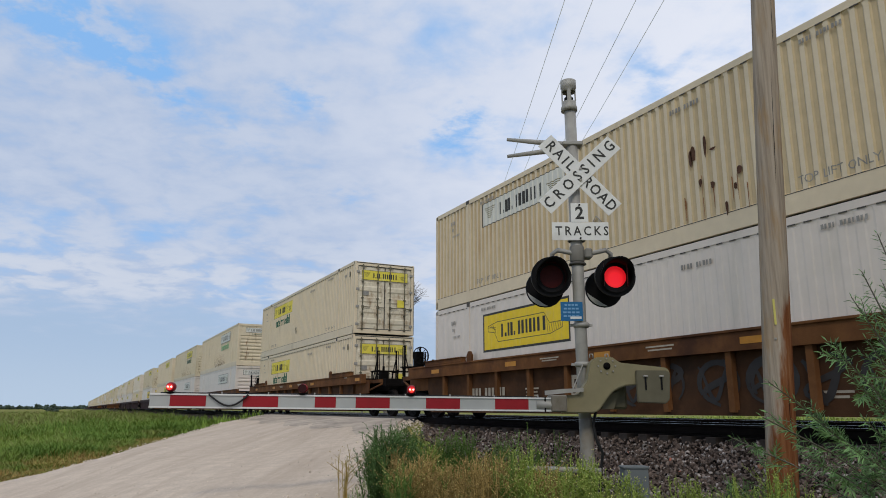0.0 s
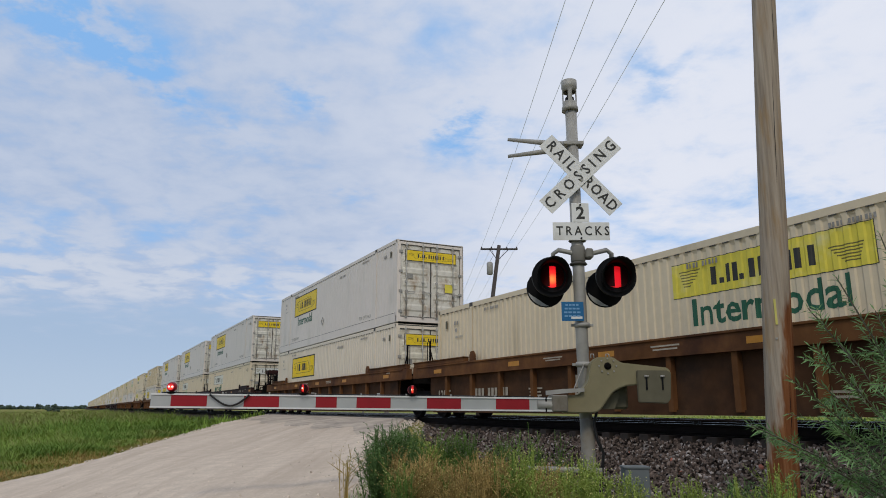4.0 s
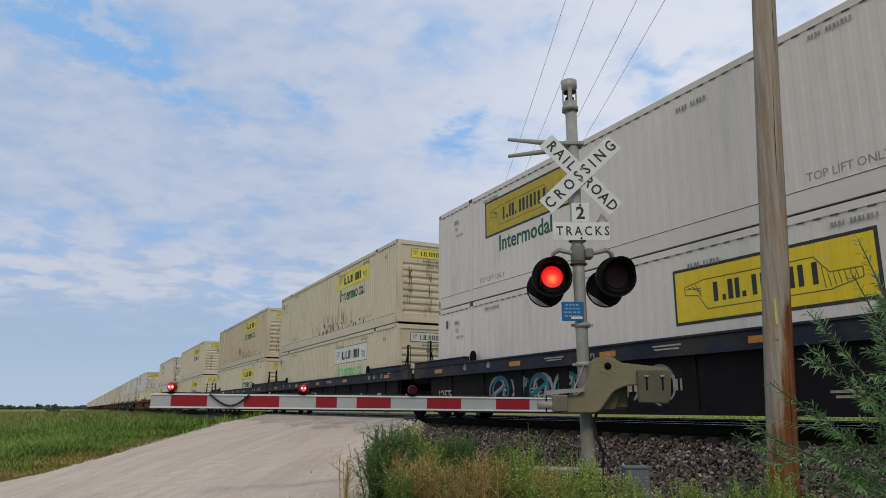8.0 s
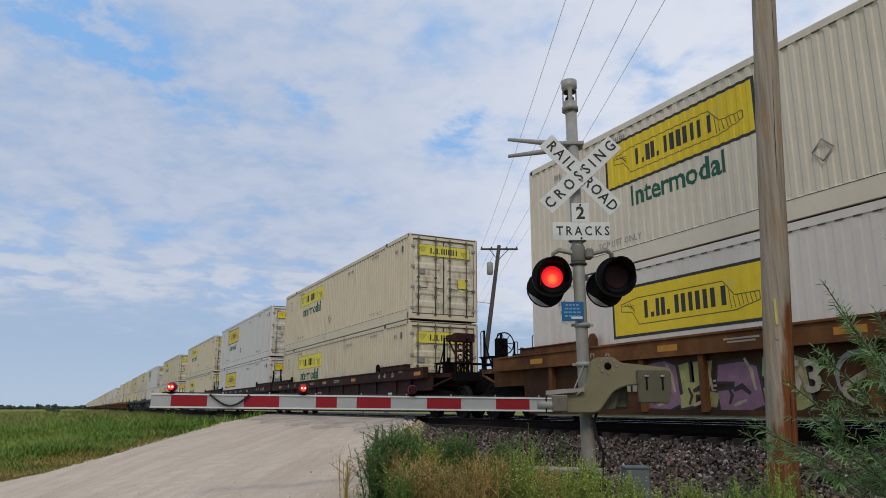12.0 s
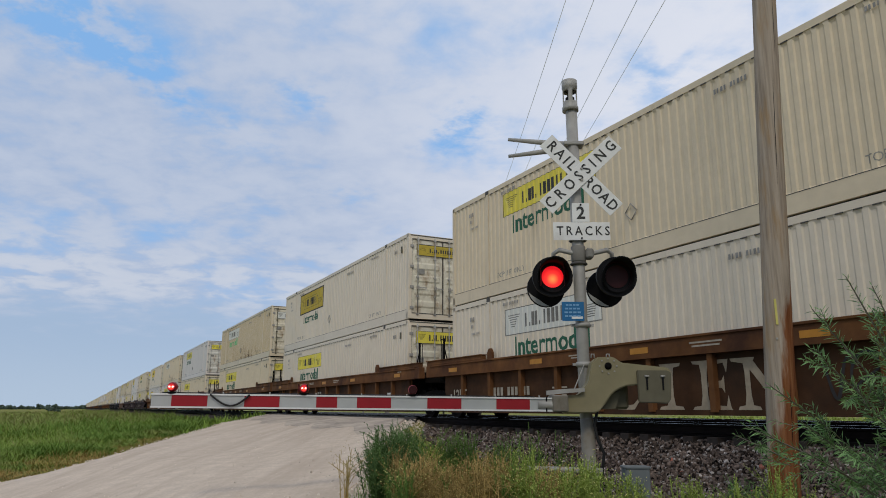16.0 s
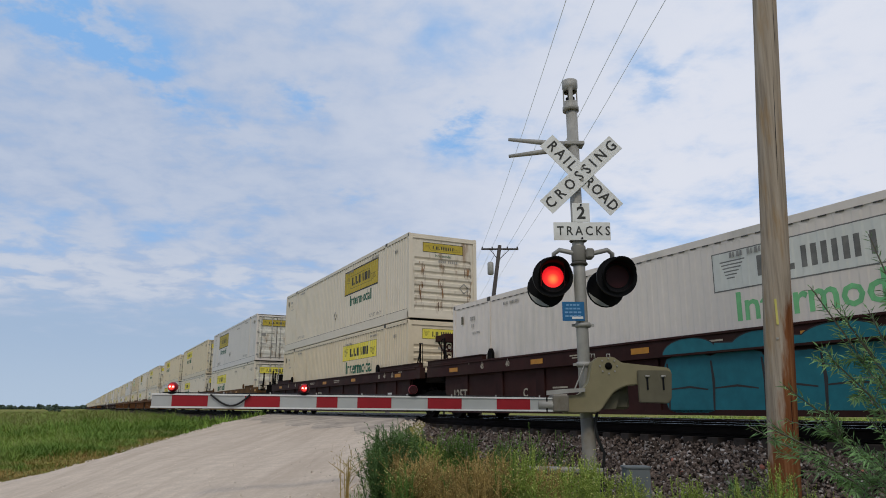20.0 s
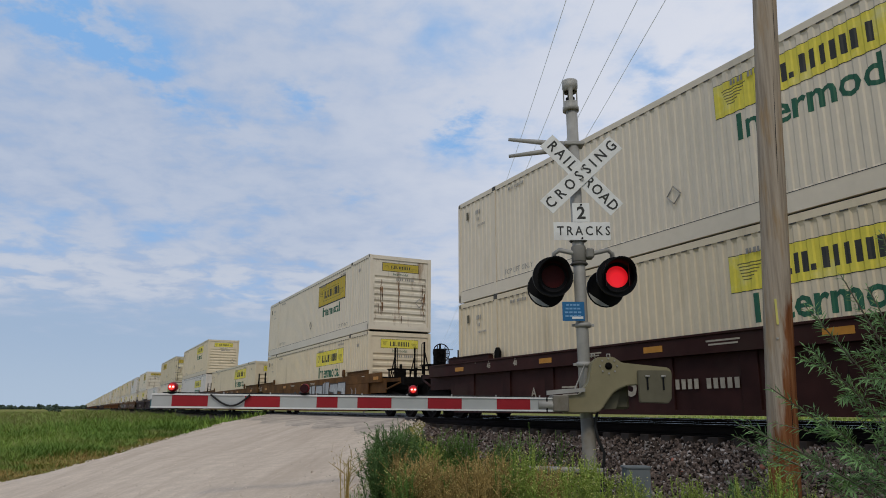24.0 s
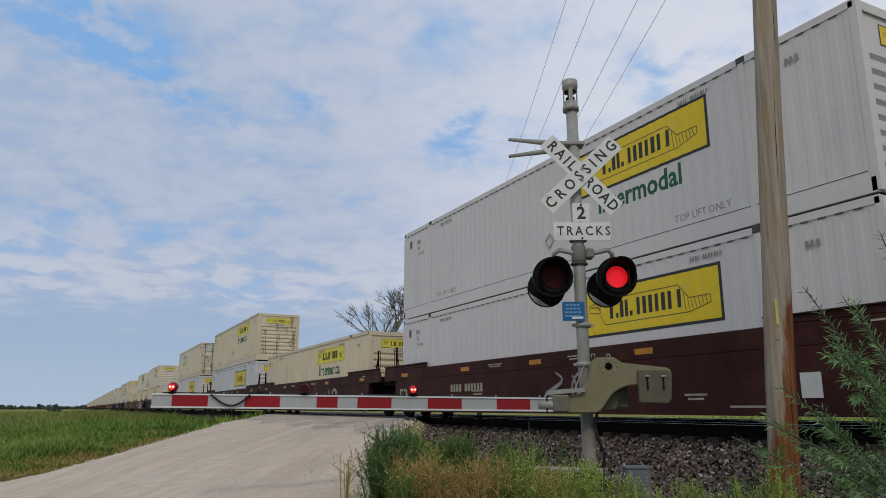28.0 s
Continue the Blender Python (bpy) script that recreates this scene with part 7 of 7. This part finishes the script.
            part("street_light_head", R(e - arm_dir * 0.95 + Vector((0, 0, 0.10)), e - arm_dir * 1.2 + Vector((0, 0, 0.06)), 0.06, seg=8), "galv", fp)
    # the near pole's crossarm stands above the view
    c = poles[0][0]
    part("crossarm", R(c - arm_dir * 1.22, c + arm_dir * 1.22, 0.065, seg=6), "far_wood", p)
    for i, k in enumerate((-1.15, -0.5, 0.5, 1.15)):
        part("insulator", lathe(bmesh.new(), ((0.03, 0.05), (0.055, 0.10), (0.035, 0.16)), 8, "Z", c + arm_dir * k), "far_wood", p)
        w = thing("power_line", "thin overhead power line sagging between the poles", "power line", group="overhead lines")
        for (a, _), (b, _) in zip(poles[:-1], poles[1:]):
            aa, bb = a + arm_dir * k + Vector((0, 0, 0.16)), b + arm_dir * k + Vector((0, 0, 0.16))
            pts = [aa.lerp(bb, j / 16) - Vector((0, 0, 0.30 * 4 * (j / 16) * (1 - j / 16))) for j in range(17)]
            part("span", tube(bmesh.new(), pts, 0.0085, 6), "wire", w)


build_poles()

# ---------------------------------------------------------------- plants


def blade(verts, faces, base, height, width, yaw, lean, bend=0.35):
    """One grass blade: two tapering pieces that bend over."""
    dx, dy = math.cos(yaw), math.sin(yaw)
    px, py = -dy, dx
    k = len(verts)
    x, y, z = base
    m = (x + dx * lean * height * 0.4, y + dy * lean * height * 0.4, z + height * 0.6)
    t = (x + dx * (lean + bend) * height, y + dy * (lean + bend) * height, z + height)
    verts += [(x - px * width, y - py * width, z), (x + px * width, y + py * width, z), (m[0] - px * width * 0.7, m[1] - py * width * 0.7, m[2]), (m[0] + px * width * 0.7, m[1] + py * width * 0.7, m[2]), t]
    faces += [(k, k + 1, k + 3, k + 2), (k + 2, k + 3, k + 4)]


def build_grass():
    rng = random.Random(21)
    bins = {k: ([], []) for k in ("grass", "grass_dark", "grass_pale", "dry")}
    made = 0
    while made < 250000:
        # the field left of the road, thinning out with distance; every second blade near the verge
        if made % 2 == 0:
            u = 12.0 + 36 * rng.random() ** 1.4
            o = road_left(u) + 0.25 - 7.0 * rng.random() ** 1.3
            x, y = o * RC + u * RS, -o * RS + u * RC
            d = math.hypot(x, y)
        else:
            d = 12.5 + 300 * rng.random() ** 2.6
            a = radians(rng.uniform(-9.5, 17))
            x, y = d * math.sin(a), d * math.cos(a)
            o = road_off(x, y)
        edge = road_left(x * RS + y * RC) - o + 0.45 * noise.noise((x * 0.9, y * 0.9, 4)) + 0.3 * noise.noise((x * 2.7, y * 2.7, 8))
        if edge < 0 or x > 8.2:
            made += edge >= 0
            continue
        patch, lush = noise.noise((x * 0.16, y * 0.16, 3.0)), noise.noise((x * 0.33, y * 0.33, 9.0))
        r = rng.random()
        verge = 3.4 + 2.0 * noise.noise((x * 0.4, y * 0.4, 6.0))
        if d < 60 and edge < verge and r < 0.95 - 0.45 * max(0.0, edge / verge) ** 3:
            mat = "dry" if r < 0.72 or patch > 0 else "grass_pale"
        elif lush > 0.05 and edge > 1.2 and d < 70:
            mat = "grass_dark" if r < 0.8 else "grass"
        elif d > 70 or patch > 0.15:
            mat = "grass_pale" if r < 0.75 else "grass"
        else:
            mat = "grass" if r < 0.75 else "grass_pale"
        h = (0.03 + 0.035 * min(edge, 2.5) + 0.27 * min(max(edge - verge * 0.8, 0.0) / 2.0, 1.0)) * rng.uniform(0.5, 1.25) * (1 + 1.6 * max(0, lush)) * (1.0 if d < 60 else 1.5)
        blade(*bins[mat], (x, y, ground_z(x, y) - 0.02), h, 0.0028 + d * 0.00034, rng.uniform(0, 6.28), rng.uniform(-0.1, 0.45), rng.uniform(0.2, 0.9))
        made += 1
    for mat, words in (("grass", "tall green grass on the field and road verge"), ("grass_dark", "lush dark green grass clumps in the field"),
                       ("grass_pale", "pale yellow-green grass over the far field"), ("dry", "dry straw-coloured grass along the gravel edge")):
        thing("field_grass" if mat != "dry" else "verge_grass", words, "grass", kind="stuff", data=pydata("grass", *bins[mat], mat))
    # low grass on the near bank, right of the road
    verts, faces = [], []
    for i in range(16000):
        x, y = rng.uniform(1.5, 8.0), rng.uniform(3.5, 14)
        o = road_off(x, y)
        if o < ROAD_RIGHT - 0.15 or x > 6.4 - 0.9 * rng.random():
            continue
        blade(verts, faces, (x, y, ground_z(x, y) - 0.02), rng.uniform(0.05, 0.17), 0.006, rng.uniform(0, 6.28), rng.uniform(0, 0.3), rng.uniform(0.1, 0.5))
    thing("bank_grass", "short green grass on the bank by the signal", "grass", kind="stuff", data=pydata("grass", verts, faces, "grass_dark"))
    # rank grass down the shoulder of the road
    verts, faces = [], []
    for i in range(5000):
        u, o = rng.uniform(9.0, 30.0), ROAD_RIGHT + 0.12 + 2.6 * rng.random()
        x, y = o * RC + u * RS, -o * RS + u * RC
        if x > 6.3 + 0.5 * rng.random():
            continue
        blade(verts, faces, (x, y, ground_z(x, y) - 0.02), rng.uniform(0.05, 0.17), 0.010, rng.uniform(0, 6.28), rng.uniform(0, 0.4), rng.uniform(0.2, 0.7))
    thing("bank_grass", "dull green grass on the road shoulder", "grass", kind="stuff", data=pydata("grass", verts, faces, "grass_dark"))
    # grass strip along the bank beyond the crossing
    verts, faces = [], []
    for i in range(9000):
        y = 24 + 90 * rng.random() ** 1.5
        x = rng.uniform(4.5, 8.9)
        if road_left(x * RS + y * RC) - 0.2 < road_off(x, y) < ROAD_RIGHT:
            continue
        blade(verts, faces, (x, y, ground_z(x, y) - 0.02), rng.uniform(0.2, 0.6), 0.01 + y * 0.0005, rng.uniform(0, 6.28), rng.uniform(0, 0.3), rng.uniform(0.1, 0.5))
    thing("bank_grass", "rank grass on the bank beyond the crossing", "grass", kind="stuff", data=pydata("grass", verts, faces, "grass"))
    # the field beyond the tracks, seen under the cars
    verts, faces = [], []
    for i in range(14000):
        y = -5 + 120 * rng.random()
        x = 18.8 + 110 * rng.random() ** 1.8
        if ROAD_LEFT < road_off(x, y) < ROAD_RIGHT:
            continue
        blade(verts, faces, (x, y, ground_z(x, y) - 0.02), rng.uniform(0.3, 0.75), 0.012 + 0.0012 * x, rng.uniform(0, 6.28), rng.uniform(0, 0.3), rng.uniform(0.1, 0.5))
    thing("field_grass", "bright yellow-green grass beyond the tracks", "grass", kind="stuff", data=pydata("grass", verts, faces, "weed_light"))


def leafy(verts, faces, a, b, n, size, rng, droop=0.0, narrow=0.25):
    """Narrow leaves along a stem from a to b."""
    a, b = Vector(a), Vector(b)
    axis = (b - a).normalized()
    side = axis.cross(Vector((0.3, 0.2, 1))).normalized()
    for i in range(n):
        f = (i + rng.random()) / n
        base = a.lerp(b, f)
        out = (Matrix.Rotation(i * 2.4 + rng.uniform(-0.4, 0.4), 3, axis) @ side)
        d = (out * 0.8 + axis * 0.75 + Vector((0, 0, -droop * rng.random()))).normalized()
        s = size * rng.uniform(0.6, 1.15) * (1 - 0.35 * f)
        w = d.cross(axis).normalized() * s * narrow * 0.5
        k = len(verts)
        mid, tip = base + d * s * 0.5, base + d * s + Vector((0, 0, -droop * s * 0.35))
        verts += [tuple(base), tuple(mid - w), tuple(tip), tuple(mid + w)]
        faces.append((k, k + 1, k + 2, k + 3))


def stalk(verts, faces, a, b, r):
    a, b = Vector(a), Vector(b)
    q = (b - a).to_track_quat("Z", "Y")
    k = len(verts)
    for c, rr in ((a, r), (b, r * 0.45)):
        for i in range(3):
            verts.append(tuple(c + q @ Vector((rr * math.cos(i * 2.094), rr * math.sin(i * 2.094), 0))))
    faces += [(k, k + 1, k + 4, k + 3), (k + 1, k + 2, k + 5, k + 4), (k + 2, k, k + 3, k + 5)]


def weed(name, label, x, y, top, spread, stems, mat, size, seed, heads=None, leaves=34, narrow=0.25, base_z=None):
    """A leafy weed: stems that fan out from the root, each with leaves and side shoots."""
    rng = random.Random(seed)
    z0 = ground_z(x, y) if base_z is None else base_z
    w = thing(name, label, "weed")
    sv, sf, lv, lf, hv, hf = [], [], [], [], [], []
    for i in range(stems):
        a = (x + rng.gauss(0, spread * 0.35), y + rng.gauss(0, spread * 0.35), z0 - 0.03)
        h = (top - z0) * rng.uniform(0.62, 1.0)
        b = (a[0] + rng.gauss(0, spread * 0.45), a[1] + rng.gauss(0, spread * 0.45), z0 + h)
        stalk(sv, sf, a, b, 0.006)
        leafy(lv, lf, Vector(a).lerp(Vector(b), 0.25), b, leaves, size, rng, 0.2, narrow)
        for k in range(4):
            c = Vector(a).lerp(Vector(b), rng.uniform(0.35, 0.9))
            e = c + Vector((rng.gauss(0, 0.10), rng.gauss(0, 0.10), rng.uniform(0.08, 0.2)))
            stalk(sv, sf, c, e, 0.003)
            leafy(lv, lf, c, e, leaves // 3, size * 0.75, rng, 0.15, narrow)
            if heads:
                for _ in range(2):
                    pnt = e + Vector((rng.gauss(0, 0.03), rng.gauss(0, 0.03), rng.gauss(0, 0.03)))
                    s = rng.uniform(0.003, 0.0075)
                    n0 = len(hv)
                    hv += [tuple(pnt + Vector(o) * s) for o in ((1, 0, 0), (-0.5, 0.87, 0), (-0.5, -0.87, 0), (0, 0, 1.4))]
                    hf += [(n0, n0 + 1, n0 + 3), (n0 + 1, n0 + 2, n0 + 3), (n0 + 2, n0, n0 + 3)]
    tagged(part("stalk", pydata("stalk", sv, sf, mat), None, w), kind="stuff")
    tagged(part("foliage", pydata("foliage", lv, lf, mat), None, w), kind="stuff")
    if heads:
        tagged(part("seed_head", pydata("seed_head", hv, hf, heads), None, w), kind="stuff")
    return w


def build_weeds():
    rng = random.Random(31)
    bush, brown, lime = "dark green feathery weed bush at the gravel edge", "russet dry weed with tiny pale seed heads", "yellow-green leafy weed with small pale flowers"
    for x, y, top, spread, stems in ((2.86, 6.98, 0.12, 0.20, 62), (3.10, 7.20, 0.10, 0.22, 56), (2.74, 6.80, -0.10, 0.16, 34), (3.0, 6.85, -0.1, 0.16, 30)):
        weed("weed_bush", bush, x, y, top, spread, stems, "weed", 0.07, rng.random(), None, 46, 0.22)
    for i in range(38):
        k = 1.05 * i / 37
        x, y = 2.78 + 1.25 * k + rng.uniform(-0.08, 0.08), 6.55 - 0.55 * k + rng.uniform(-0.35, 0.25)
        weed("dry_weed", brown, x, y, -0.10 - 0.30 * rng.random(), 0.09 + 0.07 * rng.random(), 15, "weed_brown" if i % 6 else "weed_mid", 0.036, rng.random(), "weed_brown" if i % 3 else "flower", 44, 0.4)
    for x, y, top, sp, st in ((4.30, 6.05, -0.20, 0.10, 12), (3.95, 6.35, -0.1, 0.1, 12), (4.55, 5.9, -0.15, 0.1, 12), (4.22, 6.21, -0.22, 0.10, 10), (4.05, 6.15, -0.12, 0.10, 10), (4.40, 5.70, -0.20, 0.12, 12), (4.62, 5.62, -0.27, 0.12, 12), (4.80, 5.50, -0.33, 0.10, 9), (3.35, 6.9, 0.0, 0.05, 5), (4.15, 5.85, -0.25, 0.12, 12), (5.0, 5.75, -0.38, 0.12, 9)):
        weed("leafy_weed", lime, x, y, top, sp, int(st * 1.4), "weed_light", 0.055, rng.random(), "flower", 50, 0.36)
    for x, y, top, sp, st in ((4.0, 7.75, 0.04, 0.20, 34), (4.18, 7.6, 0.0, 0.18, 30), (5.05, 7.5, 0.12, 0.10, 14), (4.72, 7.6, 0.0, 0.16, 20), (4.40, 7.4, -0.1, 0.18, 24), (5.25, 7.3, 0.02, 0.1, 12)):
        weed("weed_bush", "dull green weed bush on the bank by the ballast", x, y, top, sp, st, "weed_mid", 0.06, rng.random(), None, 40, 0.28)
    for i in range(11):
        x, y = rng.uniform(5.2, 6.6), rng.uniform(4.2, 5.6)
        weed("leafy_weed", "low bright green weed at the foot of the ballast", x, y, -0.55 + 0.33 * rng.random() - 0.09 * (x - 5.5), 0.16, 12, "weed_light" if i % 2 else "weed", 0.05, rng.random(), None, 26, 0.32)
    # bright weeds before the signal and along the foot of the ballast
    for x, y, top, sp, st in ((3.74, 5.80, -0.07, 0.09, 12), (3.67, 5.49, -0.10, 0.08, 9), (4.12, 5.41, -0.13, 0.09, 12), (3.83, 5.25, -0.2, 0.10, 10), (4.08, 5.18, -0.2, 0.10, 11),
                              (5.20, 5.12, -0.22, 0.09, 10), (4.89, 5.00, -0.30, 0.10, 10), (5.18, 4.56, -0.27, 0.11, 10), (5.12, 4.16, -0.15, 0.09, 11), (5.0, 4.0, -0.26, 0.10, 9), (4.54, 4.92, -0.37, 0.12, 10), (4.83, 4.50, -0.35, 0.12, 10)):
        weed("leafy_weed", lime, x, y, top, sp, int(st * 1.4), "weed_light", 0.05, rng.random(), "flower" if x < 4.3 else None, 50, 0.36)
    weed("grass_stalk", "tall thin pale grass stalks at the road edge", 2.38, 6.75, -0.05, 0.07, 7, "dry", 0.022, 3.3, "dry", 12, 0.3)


SWAY = []


def build_willow():
    """The shrub with narrow leaves: each limb is a rigid piece that swings a little in the draught of the train."""
    rng = random.Random(41)
    root = Vector((5.05, 2.62, ground_z(5.05, 2.62)))
    w = thing("willow_shrub", "blue-green willow shrub with long narrow leaves, swaying", "shrub", at=pose(*root))
    part("stump", R((0, 0, -0.15), (0.02, 0.02, 0.18), 0.035, 0.025, 8), "bark", w)
    tips = ((3.92, 2.59, 1.03), (3.84, 2.71, 0.85), (3.73, 2.69, 0.61), (3.6, 2.86, 0.4), (3.5, 2.98, 0.18), (4.12, 2.46, 1.28), (4.16, 2.59, 0.84), (4.04, 2.59, 0.66), (3.95, 2.73, 0.45), (4.14, 2.62, 0.47), (3.79, 2.78, 0.23), (4.1, 2.68, 0.22), (3.93, 2.76, 0.06), (4.12, 2.66, 0.03), (3.82, 2.91, 0.02), (4.2, 2.52, 1.0), (3.83, 3.38, 0.10), (4.27, 2.89, -0.2), (4.42, 2.99, -0.1), (4.52, 2.84, -0.35), (4.17, 2.99, -0.38), (4.62, 3.14, -0.45))
    for i, tip in enumerate(tips):
        t = Vector(tip) - root
        mid = Vector((t.x * 0.45 + rng.gauss(0, 0.03), t.y * 0.45 + rng.gauss(0, 0.03), t.z * 0.62 + 0.06))
        sv, sf, lv, lf = [], [], [], []
        chain = [Vector((0, 0, 0.08)), mid * 0.55 + Vector((0, 0, 0.06)), mid, mid.lerp(t, 0.5) + Vector((0, 0, 0.035)), t]
        for a, b in zip(chain[:-1], chain[1:]):
            stalk(sv, sf, a, b, 0.007)
        for a, b, n in ((chain[1], chain[2], 12), (chain[2], chain[3], 26), (chain[3], chain[4], 30)):
            leafy(lv, lf, a, b, int(n * 1.5), 0.09, rng, 0.3, 0.14)
        for k in range(5 if tip[2] > 0.3 else 4):
            c = chain[2].lerp(chain[4], rng.uniform(0.0, 0.85))
            e = c + (chain[4] - chain[2]).normalized() * rng.uniform(0.08, 0.2) + Vector((rng.gauss(0, 0.08), rng.gauss(0, 0.08), rng.gauss(0.0, 0.07)))
            stalk(sv, sf, c, e, 0.003)
            leafy(lv, lf, c, e, 28, 0.085, rng, 0.3, 0.15)
        limb = part("limb", pydata("limb", sv, sf, "bark"), None, w)
        tagged(part("foliage", pydata("foliage", lv, lf, "willow"), None, limb), kind="stuff")
        SWAY.append((limb, rng.uniform(0.6, 1.3), rng.uniform(0, 6.28), rng.uniform(2.0, 3.4)))


def build_far():
    rng = random.Random(51)
    # bare tree beyond the railway
    t = thing("bare_tree", "leafless grey tree standing beyond the tracks", "tree")
    bm, twigs = bmesh.new(), bmesh.new()

    def grow(a, d, ln, r, depth, wide=0.5):
        # each limb is two short bent pieces
        m = a + d * ln * 0.5
        d2 = (d + Vector((rng.gauss(0, 0.16), rng.gauss(0, 0.16), rng.gauss(0.03, 0.1)))).normalized()
        b = m + d2 * ln * 0.5
        out = bm if depth > 2 else twigs
        rod(out, a, m, r, r * 0.86, 6 if depth > 2 else 4, caps=False)
        rod(out, m, b, r * 0.86, r * 0.7, 6 if depth > 2 else 4, caps=False)
        if depth == 0:
            return
        for k in range(3):
            dd = (d2 + Vector((rng.gauss(0, wide), rng.gauss(0, wide), rng.gauss(0.05, 0.25)))).normalized()
            grow(m.lerp(b, rng.uniform(0.3, 1.0)), dd, min(ln * rng.uniform(0.62, 0.85), 3.0), r * 0.62, depth - 1, wide)
    root = Vector((33.4, 81.4, ground_z(33.4, 81.4)))
    grow(root, Vector((-0.02, 0, 1)), 9.8, 0.30, 6, 0.42)
    part("trunk", bm, "bark", t)
    stuff_part("twig", twigs, "bark", t)
    # second, lower tree beside it
    root = Vector((31.2, 83.6, ground_z(31.2, 83.6)))
    t = thing("bare_tree", "smaller leafless tree beyond the tracks", "tree")
    bm, twigs = bmesh.new(), bmesh.new()
    grow(root, Vector((-0.03, 0, 1)), 7.4, 0.10, 4, 0.4)
    part("trunk", bm, "bark", t)
    stuff_part("twig", twigs, "bark", t)
    # far tree line and one bush by the rails
    verts, faces = [], []

    def clump(x, y, z, r):
        bm2 = bmesh.new()
        bmesh.ops.create_icosphere(bm2, subdivisions=1, radius=r)
        k = len(verts)
        for v in bm2.verts:
            c = v.co * rng.uniform(0.65, 1.25)
            verts.append((x + c.x, y + c.y, z + c.z * 0.9))
        for f in bm2.faces:
            faces.append(tuple(k + v.index for v in f.verts))
        bm2.free()
    for i in range(520):
        a = radians(-12 + 62 * (i + rng.random()) / 520)
        d = rng.uniform(1050, 1250)
        h = 3.6 + 2.6 * noise.noise((a * 40, 0, 0)) + rng.uniform(-1, 1.5)
        x, y = d * math.sin(a), d * math.cos(a)
        for k in range(3):
            clump(x + rng.uniform(-5, 5), y, -1.7 + h * (0.25 + 0.3 * k), rng.uniform(1.6, 3.2))
    thing("far_tree_line", "dark far tree line along the horizon", "trees", kind="stuff", data=pydata("far_tree_line", verts, faces, "far_tree"))
    verts, faces = [], []
    b = thing("far_bush", "dark green bush beside the railway far off", "bush")
    for i in range(60):
        r = rng.uniform(0.3, 0.9)
        clump(-7.6 + rng.gauss(0, 0.9), 300 + rng.gauss(0, 1.2), -1.2 + abs(rng.gauss(0, 0.9)), r * 0.8)
    part("crown", pydata("far_bush", verts, faces, "far_tree"), None, b)
    part("stem", R((-7.6, 300, -1.9), (-7.6, 300, 0.2), 0.15), "bark", b)


build_stones()
build_grass()
build_weeds()
build_willow()
build_far()

# ---------------------------------------------------------------- what moves
FLASH, LEFT_ON, FIRST = 1.0315, 0.60, 0.35       # seconds: the beat of the flashers, how long the left one burns, its first start


def lit(side, t):
    phase = (t - FIRST) % FLASH
    return (phase < LEFT_ON) == (side == "left")


def vane_rows(side, sgn, at):
    """The added shutter leaves stand open while the lamp burns and shut while it is dark."""
    times, t = [], 0.0
    k = -1
    while FIRST + k * FLASH < SECONDS + 1:
        times += [FIRST + k * FLASH, FIRST + k * FLASH + LEFT_ON]
        k += 1
    def turn(on, k=1.0):
        wide = (78.5 if sgn > 0 else 101.5) if on else 0.0
        return pose(*at, 0, 0, sgn * wide * k)
    rows = [(0.0, turn(lit(side, 0.0)))]
    for t in times:
        if 0.1 < t < SECONDS - 0.15:
            before, after = lit(side, t - 0.1), lit(side, t + 0.1)
            lag = -0.085 if after else -0.07        # a filament lights early and fades late
            f = round((t + lag) * FPS)
            rows += [((f + k) / FPS, p) for k, p in ((0, turn(before)), (1, turn(True, 0.5)), (2, turn(after)))]
    rows.append((SECONDS, turn(lit(side, SECONDS))))
    return rows


def motions():
    beats = [SECONDS * i / 14 for i in range(15)]
    for ob, at in RIDERS:
        walk(ob, [(t, Matrix.Translation((0, train_shift(t), 0)) @ at) for t in beats])
    # wheels: one turning set drives all that stand alike in their trucks
    n = 1480
    for dy, sets in WHEELSETS.items():
        first = sets[0]
        walk(first, [(SECONDS * i / n, pose(0, dy, WHEEL_R, -math.degrees(train_shift(SECONDS * i / n) / WHEEL_R), 0, 0)) for i in range(n + 1)])
        for other in sets[1:]:
            other.rotation_mode = "QUATERNION"
            data = other.animation_data_create()
            data.action = first.animation_data.action
            data.action_slot = first.animation_data.action_slot
    for side, vanes in LAMPS.items():
        for ob, sgn, at in vanes:
            walk(ob, vane_rows(side, sgn, at))
    for limb, amount, phase, rate in SWAY:
        rows = []
        for i in range(141):
            t = SECONDS * i / 140
            a = amount * (2.2 * math.sin(rate * t + phase) + 1.3 * math.sin(2.3 * rate * t + 2 * phase))
            rows.append((t, pose(0, 0, 0, a, a * 0.8 * math.sin(0.7 * t + phase), a * 0.6)))
        walk(limb, rows)


motions()
